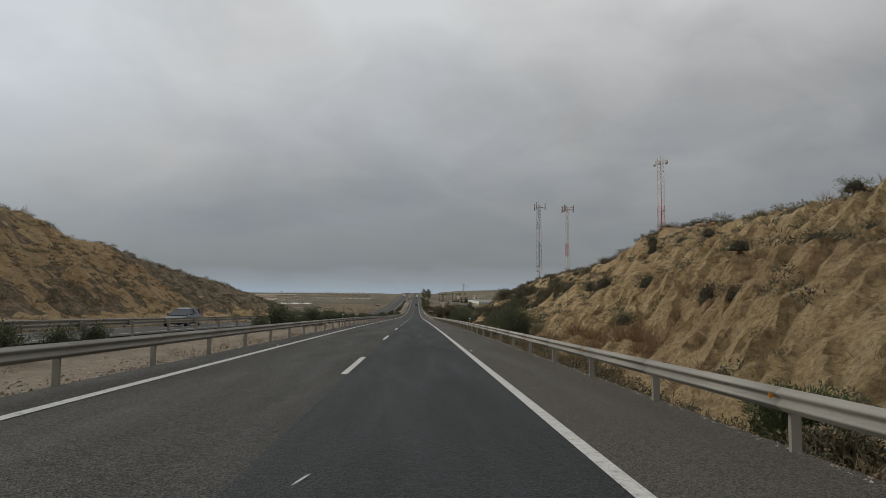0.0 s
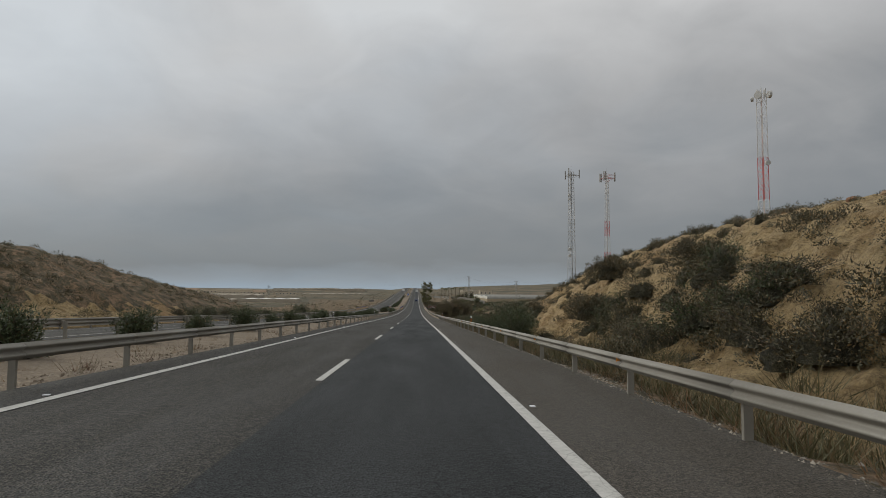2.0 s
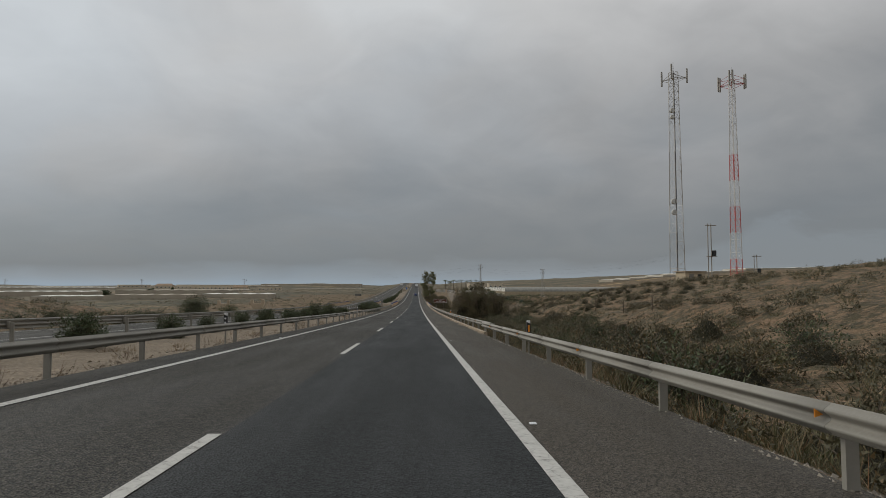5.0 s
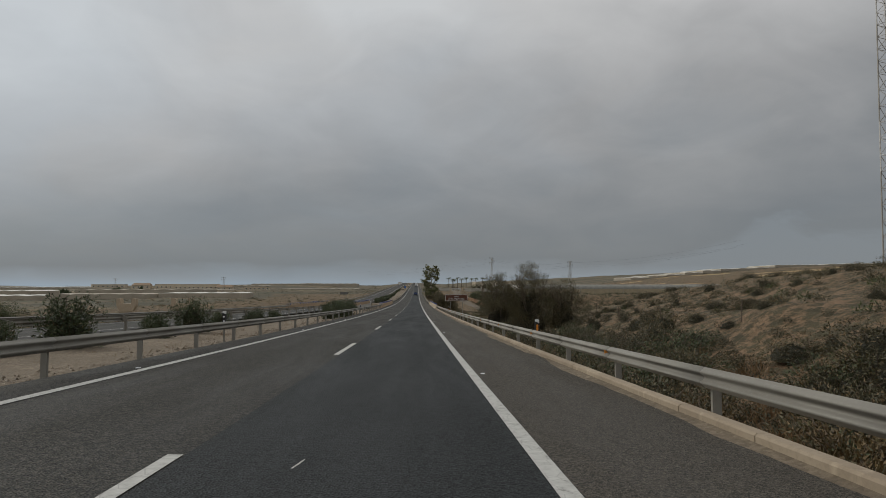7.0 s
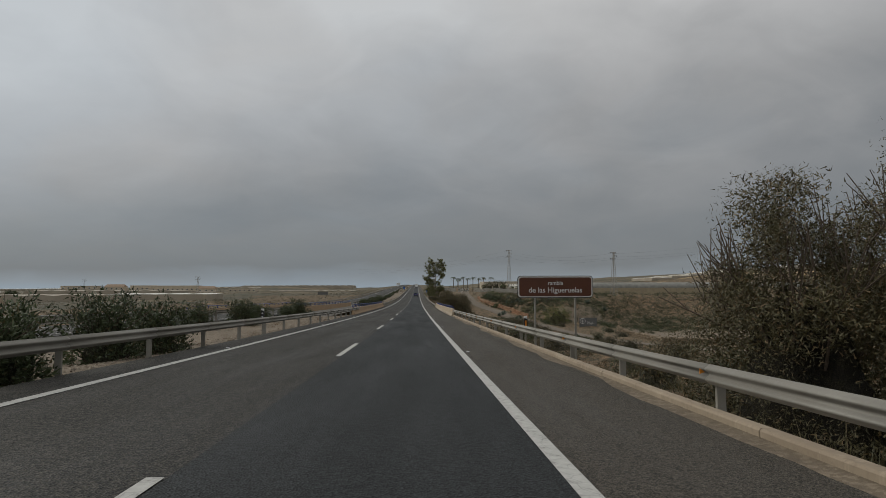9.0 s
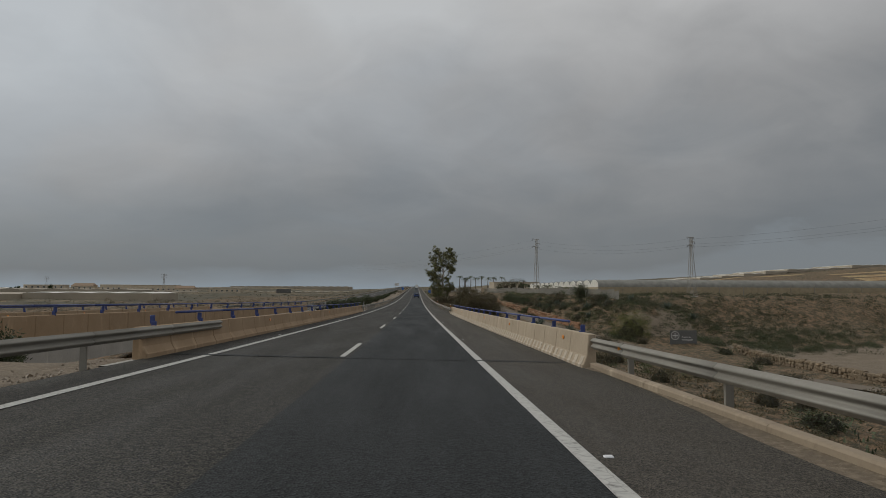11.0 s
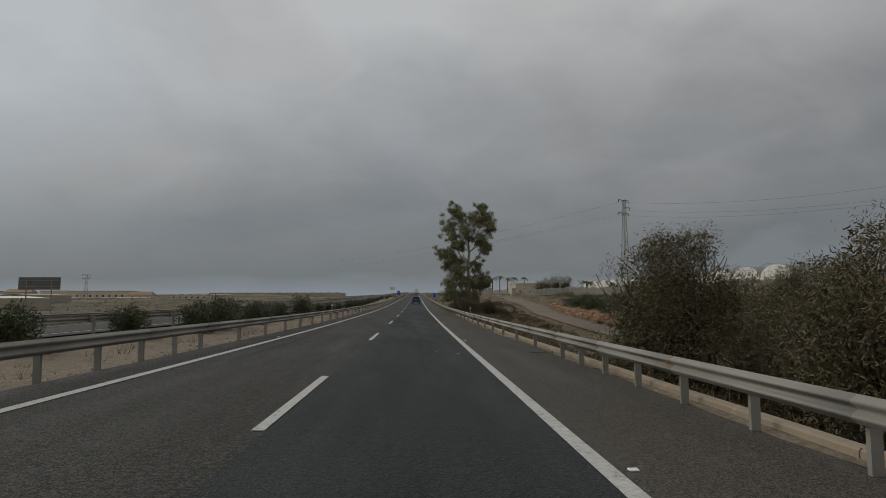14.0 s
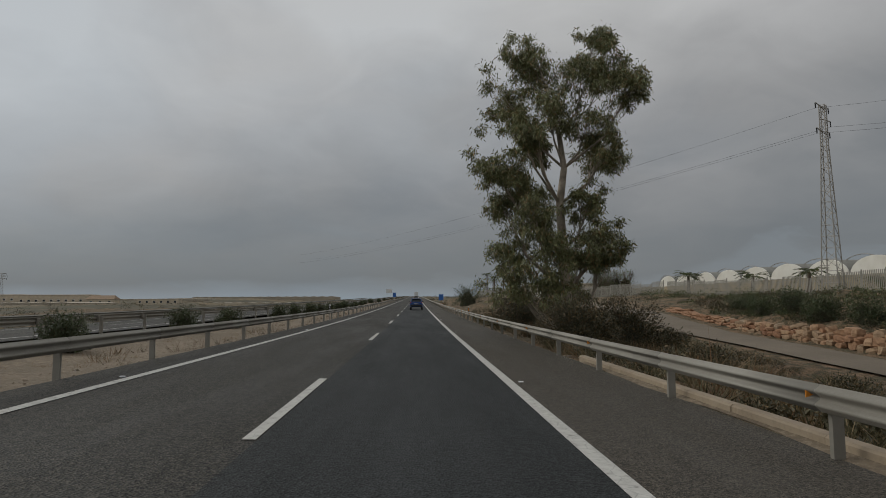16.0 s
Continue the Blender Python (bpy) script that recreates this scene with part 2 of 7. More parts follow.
def _zinc(n):
    big = n.noise(1.1, 4, 0.6, stretch=(1, 0.35, 1))
    fine = n.noise(30, 3, 0.6)
    c = n.ramp(big, (0.3, (0.215, 0.20, 0.17)), (0.7, (0.315, 0.298, 0.26)))
    n.colour(n.mix(n.scaled(fine, 0.55, 0.75, 0, 0.35), c, (0.30, 0.27, 0.23)))
    n.rough(n.scaled(fine, 0.3, 0.7, 0.55, 0.75))
    n.bump(fine, 0.1, 0.003)


M_ZINC = material("galvanised_steel", _zinc, 0.55, 0.2)


def _concrete(lo, hi, stain):
    def build(n):
        big = n.noise(0.8, 5, 0.6)
        fine = n.noise(14, 5, 0.65)
        c = n.ramp(big, (0.3, lo), (0.7, hi))
        c = n.mix(n.scaled(n.random(), 0, 1, 0, 0.22), c, stain)
        c = n.mix(n.scaled(fine, 0.5, 0.75, 0, 0.4), c, stain)
        bloom = n.noise(2.2, 5, 0.7, stretch=(1, 1, 0.35))
        n.colour(n.mix(n.scaled(bloom, 0.56, 0.68, 0, 0.55), c, tuple(min(0.7, 1.3 * q) for q in hi)))
        n.bump(fine, 0.35, 0.01)
    return build


M_BARRIER = material("cream_concrete", _concrete((0.40, 0.320, 0.225), (0.48, 0.390, 0.285), (0.29, 0.225, 0.155)), 0.85)
M_BARRIER_TAN = material("tan_concrete", _concrete((0.34, 0.235, 0.14), (0.42, 0.30, 0.19), (0.26, 0.17, 0.10)), 0.9)
M_KERB = material("kerb_concrete", _concrete((0.30, 0.235, 0.165), (0.40, 0.325, 0.235), (0.18, 0.135, 0.095)), 0.9)
M_GREYCON = material("grey_concrete", _concrete((0.36, 0.34, 0.31), (0.47, 0.45, 0.41), (0.25, 0.23, 0.20)), 0.9)


def plain(name, col, rough=0.6, metal=0.0, vary=0.25, scale=4.0, island=False, obj=False):
    """A surface of one paint or matter, with faint grain and wear."""
    def build(n):
        k = n.noise(scale, 5, 0.6, obj=obj)
        c = n.mix(n.scaled(k, 0.3, 0.7, 0, 1), tuple(q * (1 - vary) for q in col), tuple(min(1, q * (1 + vary)) for q in col))
        if island:
            r = n.random(True)
            c = n.mix(n.scaled(r, 0, 1, 0, 0.75), c, tuple(q * 0.55 for q in col))
        n.colour(c)
        n.bump(k, 0.15, 0.01)
    return material(name, build, rough, metal)


M_BLUE = plain("blue_railing_paint", (0.040, 0.062, 0.20), 0.45, 0.0, 0.2)
M_AMBER = plain("amber_reflector", (0.72, 0.26, 0.03), 0.35, 0, 0.1)
M_WHITE = plain("white_plastic", (0.72, 0.72, 0.70), 0.5, 0, 0.1)
M_BLACK = plain("black_plastic", (0.02, 0.02, 0.022), 0.45, 0, 0.2)
M_GLASSBEAD = plain("white_reflector", (0.8, 0.8, 0.82), 0.25, 0, 0.05)


# ---- building helpers ----
def thing(name, label, category, group="", kind="", at=(0, 0, 0), rz=0.0):
    ob = new(name)
    ob.empty_display_size = 0.2
    ob.matrix_basis = pose(*at, 0, 0, rz)
    return tagged(ob, label, category, group, kind)


def mesh_of(name, bm, mat, smooth=False):
    me = bpy.data.meshes.new(name)
    bm.to_mesh(me)
    bm.free()
    for m in (mat if isinstance(mat, (list, tuple)) else [mat]):
        me.materials.append(m)
    if smooth:
        me.polygons.foreach_set("use_smooth", [True] * len(me.polygons))
    return me


def data_of(name, verts, faces, mat, smooth=False):
    me = bpy.data.meshes.new(name)
    me.from_pydata(np.asarray(verts, float).tolist(), [], faces.tolist() if hasattr(faces, "tolist") else faces)
    for m in (mat if isinstance(mat, (list, tuple)) else [mat]):
        me.materials.append(m)
    if smooth:
        me.polygons.foreach_set("use_smooth", [True] * len(me.polygons))
    me.update()
    return me


def part(name, bm, mat, parent, label="", smooth=False, m=None):
    """One mesh object under a thing or under a part; bm may also be mesh data to be shared."""
    me = mesh_of(name, bm, mat, smooth) if isinstance(bm, bmesh.types.BMesh) else bm
    ob = new(name, me)
    ob.parent = parent
    if m is not None:
        ob.matrix_basis = m
    return tagged(ob, label)


def box(bm, x0, x1, y0, y1, z0, z1, bevel=0.0):
    r = bmesh.ops.create_cube(bm, size=1)
    for v in r["verts"]:
        v.co = Vector((x0 + (v.co.x + 0.5) * (x1 - x0), y0 + (v.co.y + 0.5) * (y1 - y0), z0 + (v.co.z + 0.5) * (z1 - z0)))
    if bevel:
        es = {e for v in r["verts"] for e in v.link_edges}
        bmesh.ops.bevel(bm, geom=list(es), offset=bevel, segments=1, affect="EDGES")
    return bm


def one_box(*a, bevel=0.0):
    return box(bmesh.new(), *a, bevel=bevel)


def rod(bm, a, b, r0, r1=None, sides=6):
    """A tapered rod from a to b."""
    r1 = r0 if r1 is None else r1
    a, b = Vector(a), Vector(b)
    d = b - a
    q = d.to_track_quat("Z", "Y").to_matrix().to_4x4()
    bmesh.ops.create_cone(bm, cap_ends=True, segments=sides, radius1=r0, radius2=max(r1, 0.001), depth=d.length,
                          matrix=Matrix.Translation((a + b) / 2) @ q)
    return bm


def one_rod(a, b, r0, r1=None, sides=6):
    return rod(bmesh.new(), a, b, r0, r1, sides)


def extrude_profile(pts, y0, y1, closed=True):
    """A bar along y with the cross section pts (x, z)."""
    bm = bmesh.new()
    lo, hi = [bm.verts.new((x, y0, z)) for x, z in pts], [bm.verts.new((x, y1, z)) for x, z in pts]
    n = len(pts)
    for i in range(n if closed else n - 1):
        j = (i + 1) % n
        bm.faces.new((lo[i], lo[j], hi[j], hi[i]))
    if closed:
        bm.faces.new(lo[::-1]), bm.faces.new(hi)
    bmesh.ops.recalc_face_normals(bm, faces=bm.faces)
    return bm


def strip(name, x0, x1, y0, y1, dz, zf, mat, parent=None, step=4.0, cols=2):
    """A ribbon of surface that follows the road."""
    ys = np.arange(y0, y1 + 0.01, min(step, y1 - y0))
    if ys[-1] < y1 - 0.01:
        ys = np.append(ys, y1)
    xs = np.linspace(x0, x1, cols)
    X, Y = np.meshgrid(xs, ys)
    V = np.stack([X, Y, zf(Y, X) + dz], -1).reshape(-1, 3)
    k, c = len(ys), cols
    i = (np.arange(k - 1)[:, None] * c + np.arange(c - 1)).ravel()
    F = np.stack([i, i + 1, i + c + 1, i + c], -1)
    me = data_of(name, V, F, mat)
    ob = new(name, me)
    ob.parent = parent
    return ob


# ---- roads ----
ROAD_END = 1500.0
SPAN = (303.1, 363.9)          # the bridge over the dry river
road = tagged(strip("road", -4.62, 6.05, -60, ROAD_END, 0.0, road_z, M_OLD, cols=9), "worn grey-brown asphalt carriageway of a dual carriageway", "road", kind="structure")
lane = strip("resurfaced_lane", 0.06, 3.42, -60, ROAD_END, 0.006, road_z, M_NEW, road, cols=4)
tagged(strip("hard_shoulder", 3.58, 6.05, -60, ROAD_END, 0.006, road_z, M_SHOULDER, road, cols=3), "paler dusty asphalt of the hard shoulder")
tagged(lane, "darker resurfaced asphalt of the right lane")
for x, nm in ((3.5, "edge_line"), (-3.5, "edge_line")):
    strip(nm, x - 0.095, x + 0.095, -60, ROAD_END, 0.010, road_z, M_PAINT, road)
y = -48.7
while y < 900:
    c = -0.12 if 296 < y < 340 else -0.03
    strip("dash", c - 0.075, c + 0.075, y - 5.2, y, 0.011, road_z, M_PAINT, road, step=2.6)
    y += 17.0
for xa, xb, ya, yb in ((-2.75, -2.58, 379, 394),):
    tagged(strip("skid_mark", xa, xb, ya, yb, 0.007, road_z, M_NEW, road), "dark rubber skid mark")
opp = tagged(strip("opposite_road", -22.3, -11.6, -60, ROAD_END, 0.0, opp_z, M_OLD, cols=5), "grey asphalt carriageway for the opposite direction", "road", kind="structure")
for x in (-20.2, -13.0):
    strip("edge_line", x - 0.09, x + 0.09, -60, ROAD_END, 0.012, opp_z, M_PAINT, opp)
y = -40.0
while y < 700:
    strip("dash", -16.7, -16.55, y, y + 5.2, 0.012, opp_z, M_PAINT, opp, step=2.6)
    y += 17.0


# ---- ground ----
GX_R = [6.0, 6.9, 8.7, 11.5, 16, 22, 34, 45, 60, 110]
GROUND_R = {
    -60: [2.0, 1.5, 0.9, 2.0, 4.6, 7.4, 8.5, 8.8, 9, 9],
    30: [-1.15, -1.3, -1.8, -0.5, 2.8, 6.0, 8.0, 8.8, 9.5, 10],
    50: [-1.8, -2.0, -2.5, -1.1, 2.3, 6.5, 8.4, 9.0, 9.5, 10],
    65: [-2.3, -2.5, -3.1, -1.8, 1.3, 4.4, 6.9, 8.0, 9, 10],
    80: [-2.9, -3.1, -3.7, -2.5, 0.9, 3.6, 5.9, 7.0, 8.5, 9.5],
    95: [-3.4, -3.6, -4.3, -3.1, 0.6, 3.5, 5.7, 7.0, 8, 9],
    112: [-4.05, -4.3, -5.0, -4.0, -0.5, 3.0, 5.0, 6.0, 7, 8.5],
    122: [-4.4, -4.7, -5.5, -4.9, -2.0, 1.3, 2.6, 4.0, 5.5, 8.0],
    134: [-4.85, -5.15, -6.1, -6.0, -4.8, -2.5, -1.4, 0.0, 1.5, 5.0],
    145: [-5.3, -5.6, -6.5, -6.6, -5.7, -3.6, -2.0, -0.7, 0.5, 4],
    170: [-6.2, -6.6, -7.7, -7.9, -6.9, -4.6, -2.4, -1.2, 0, 2],
    205: [-7.4, -7.8, -9.1, -9.6, -8.9, -6.1, -3.4, -2.2, -1.2, 0],
    250: [-8.7, -9.1, -10.4, -11, -10.6, -8.4, -5.6, -4.8, -4.4, -4],
    265: [-9.1, -9.6, -10.7, -11.3, -11.2, -9.8, -7.4, -6.8, -6.4, -6],
    280: [-9.45, -10.0, -10.9, -11.6, -12.0, -12.6, -13.2, -13.6, -14, -14],
    290: [-9.8, -10.4, -11.4, -12.3, -13.0, -14.2, -15.6, -16.3, -16.6, -16.8],
    305: [-10.6, -11.5, -12.8, -13.8, -14.6, -15.6, -16.4, -16.6, -16.8, -17],
    330: [-12.3, -12.8, -13.3, -13.8, -14.2, -15.0, -16.1, -16.6, -16.9, -17],
    350: [-12.0, -12.4, -12.8, -13.3, -14.4, -15.4, -16.4, -16.6, -16.9, -17.1],
    370: [-10.8, -11.2, -12.0, -12.9, -13.8, -14.8, -16.0, -16.6, -16.9, -17.1],
    385: [-10.95, -11.2, -11.8, -12.6, -13.5, -14.4, -15.4, -15.2, -16.7, -17.0],
    400: [-11.1, -11.2, -11.5, -12.4, -13.3, -14.2, -13.0, -9.6, -14.0, -16.0],
    416: [-11.1, -11.15, -11.4, -12.2, -12.9, -13.4, -10.0, -8.4, -8.2, -9.5],
    432: [-11.1, -11.1, -11.3, -11.5, -11.6, -10.0, -8.7, -8.5, -8.4, -8.2],
    445: [-11.1, -11.1, -11.2, -11.3, -11.3, -9.9, -8.7, -8.5, -8.4, -8],
    485: [-10.8, -10.8, -10.7, -10.6, -10.6, -9.6, -8.7, -8.5, -8.4, -8],
    525: [-10.5, -10.4, -9.6, -8.8, -8.7, -8.7, -8.6, -8.5, -8.4, -8],
    620: [-9.4, -9.3, -8.8, -8.2, -8, -8, -8, -8, -8, -7],
    1300: [-1.4, -1.6, -1.6, -1.6, -1.8, -2, -3, -3.5, -4, -5],
}
GX_L = [-22.6, -26, -32, -40, -60, -110]
GROUND_L = {
    -60: [2.2, 2.8, 6.5, 12, 16, 17],
    30: [-0.8, 0.2, 4.6, 10.2, 14, 15],
    58: [-1.8, -0.6, 3.9, 9.9, 12.5, 14],
    80: [-2.6, -1.7, 2.2, 7.3, 10.0, 11.5],
    100: [-3.3, -2.5, 1.0, 5.2, 8.0, 9.5],
    118: [-4.0, -3.3, 0.4, 4.0, 6.8, 8],
    130: [-4.5, -4.0, -0.6, 3.0, 5.2, 6],
    142: [-5.0, -4.5, -1.6, 1.5, 3.4, 4.5],
    155: [-5.5, -5.2, -2.8, 0.0, 1.6, 2.5],
    172: [-6.2, -6.0, -4.0, -1.2, -0.2, 0.5],
    195: [-7.0, -7.2, -6.4, -4.6, -3.4, -3],
    230: [-8.0, -8.7, -8.7, -8.4, -8.4, -8.4],
    288: [-9.5, -10.8, -11.3, -11.3, -11.3, -11.3],
    330: [-14, -14.4, -14.4, -14.2, -14, -13.5],
    370: [-10.8, -11.5, -12.2, -12.2, -12.2, -12.2],
    440: [-11.1, -11.4, -11.7, -11.7, -11.7, -11.7],
    600: [-9.6, -10, -10.4, -10.6, -10.8, -11],
    1300: [-1.4, -2, -3, -4, -6, -8],
}


def wall_x(y):
    return np.interp(y, [396, 408, 420, 427, 434, 443, 458, 471, 480], [32.6, 31.0, 29.6, 28.9, 28.2, 26.9, 25.5, 25.9, 26.4])


def track_x(y):
    return np.interp(y, [322, 327, 333, 345, 362, 380, 396, 410, 425, 440, 458, 471, 490, 522], [75, 53, 45, 40, 35.5, 31.5, 28.6, 26.8, 24.9, 23.3, 22.0, 22.3, 22.6, 24.5])


def terrace(x, y, z):
    """The farm track, the foot and the head of the retaining wall, and the bank above it."""
    wx = wall_x(y)
    foot = np.interp(y, [394, 408, 420, 434, 443, 458, 471, 482], [-15.0, -14.3, -13.5, -12.95, -12.4, -11.6, -10.45, -10.1])
    high = np.interp(y, [420, 446, 462, 474], [1.1, 1.05, 0.8, 0.25])
    cut = np.clip((x - 8.5) / 5.0, 0, 1) * np.clip((44 - x) / 3.0, 0, 1) * np.clip((y - 388) / 10, 0, 1) * np.clip((500 - y) / 22, 0, 1)
    d = x - wx
    bank = foot + high + np.clip(d - 0.9, 0, 9) / 9 * (-8.7 - foot - high)
    t = np.where(d < -0.35, foot + 0.04 * np.clip(-d - 7, 0, 9), np.where(d < 0.9, foot + high * np.clip((d + 0.1), 0, 1), bank))
    return z + cut * (t - z)


def lerp_table(table, xs, x, y):
    """Heights between the sections of the plan, eased along the road."""
    keys = sorted(table)
    A = np.array([table[k] for k in keys], float)
    y = np.clip(y, keys[0], keys[-1])
    i = np.clip(np.searchsorted(keys, y, side="right") - 1, 0, len(keys) - 2)
    k = np.array(keys, float)
    a = (y - k[i]) / (k[i + 1] - k[i])
    a = a * 0.4 + 0.6 * a * a * (3 - 2 * a)
    out = np.zeros_like(x)
    j = np.clip(np.searchsorted(xs, x, side="right") - 1, 0, len(xs) - 2)
    q = np.array(xs, float)
    b = np.clip((x - q[j]) / (q[j + 1] - q[j]), 0, 1)
    b = b * 0.5 + 0.5 * b * b * (3 - 2 * b)
    return (A[i, j] * (1 - b) + A[i, j + 1] * b) * (1 - a) + (A[i + 1, j] * (1 - b) + A[i + 1, j + 1] * b) * a


_rs = np.random.RandomState(7)
_TAB = _rs.rand(128, 128)


def value_noise(x, y):
    xi, yi = np.floor(x).astype(int), np.floor(y).astype(int)
    a, b = x - xi, y - yi
    a, b = a * a * (3 - 2 * a), b * b * (3 - 2 * b)
    g = lambda i, j: _TAB[i & 127, j & 127]
    return (g(xi, yi) * (1 - a) + g(xi + 1, yi) * a) * (1 - b) + (g(xi, yi + 1) * (1 - a) + g(xi + 1, yi + 1) * a) * b - 0.5


def fbm(x, y, octaves=4):
    s, k = 0, 1.0
    for _ in range(octaves):
        s = s + k * value_noise(x, y)
        x, y, k = x * 2.03 + 17.1, y * 2.03 + 5.3, k * 0.5
    return s


def river(y):
    """How far a place lies within the dry river's cut, 0 to 1."""
    return np.clip(1 - np.abs(y - 334) / 31.0, 0, 1)


def ground_z(x, y):
    x, y = np.asarray(x, float), np.asarray(y, float)
    x, y = np.broadcast_arrays(x, y)
    rz = np.interp(y, STEP_Y, ROAD_Z)
    right = terrace(x, y, lerp_table(GROUND_R, GX_R, np.maximum(x, 6.0), y))
    left = lerp_table({k: v[::-1] for k, v in GROUND_L.items()}, GX_L[::-1], np.clip(x, -110, -22.6), y)
    dip = np.minimum(1, river(y) * 3)
    mid = rz - 0.35 - 4.6 * dip
    med = rz + 0.02 - 0.12 * np.sin(np.clip((x + 11) / 6.2, 0, 1) * np.pi) - 4.6 * dip
    z = np.where(x > 6.0, right, np.where(x < -22.6, left, mid))
    inmed = (x > -11.3) & (x < -4.75)
    z = np.where(inmed, med, z)
    off = np.where(x > 6, x - 6, np.where(x < -22.6, -22.6 - x, 0))
    far = np.clip((np.abs(x) - 110) / 900.0, 0, 1)
    fy = np.clip((y - 1300) / 2500.0, 0, 1)
    # hills roll on towards the horizon
    z = np.where(np.abs(x) > 110, z * (1 - far) + far * np.where(x > 0, 3.0, -12.0), z) - 8 * fy
    rough = np.clip(off / 5.0, 0, 1)
    rough = np.where((np.abs(x - track_x(y)) < 4.4) & (y > 326) & (y < 500), 0.08, rough)
    rough = np.where((x > 44) & (x < 150) & (y > 316) & (y < 398), 0.15, rough)
    z = z + rough * (0.55 * fbm(x / 6.0, y / 6.0, 4) + 0.26 * fbm(x / 1.5 + 9, y / 1.5, 4))
    z = z + np.clip(off / 60, 0, 1) * 2.0 * fbm(x / 60.0 + 3, y / 60.0, 3)
    dist = np.hypot(x, y - 200)
    z = z + np.clip((dist - 380) / 500, 0, 1) * np.clip((np.abs(x + 8) - 60) / 120, 0, 1) * (14 * fbm(x / 420.0 + 8, y / 420.0 + 2, 3) + 2)
    # a tableland far off on the right
    rim = np.interp(x, [150, 205, 240, 355, 700, 1500], [-7.0, -1.5, 2.0, 11.5, 18.0, 20.0]) + 1.6 * fbm(x / 30.0, y / 30.0 + 4, 3)
    up = np.clip((y - 610) / 125, 0, 1) * np.clip((x - 140) / 55, 0, 1)
    z = z + (up * up * (3 - 2 * up)) * (rim - z)
    # rills down the cut slopes
    slope = rough * np.clip((150 - y) / 40, 0, 1) * np.where(x > 0, np.clip((26 - x) / 8, 0, 1), np.clip((x + 46) / 10, 0, 1))
    ry = y - np.abs(x) * 0.75 + 2.2 * value_noise(x / 5, y / 5) + 0.7 * value_noise(x / 1.3, y / 1.3)
    ledge = np.abs(value_noise(ry / 1.5, x / 3.0 + z / 2.0)) ** 0.6
    z = z + slope * (1.15 * np.abs(value_noise(ry / 2.6 + 40, x / 7)) ** 0.6 + 1.15 * ledge + 0.45 * value_noise(ry / 0.62, x / 1.1) + 0.30 * value_noise(x / 0.7, y / 0.7) - 1.05)
    bed = ry / 1.35 + 0.22 * z + 0.9 * fbm(x / 1.6 + 31, y / 1.6, 4)
    saw = bed - np.floor(bed)
    crag = slope * (x > 0) * np.clip((60 - y) / 25, 0, 1) * np.clip((x - 9.5) / 2.5, 0, 1) * np.clip(value_noise(x / 8 + 3, y / 8) + 0.55, 0, 1)
    z = z + crag * (0.95 * np.where(saw < 0.22, saw / 0.22, (1 - saw) / 0.78) - 0.45)
    z = z + inmed * 0.10 * fbm(x / 1.1, y / 1.1, 3)
    return z


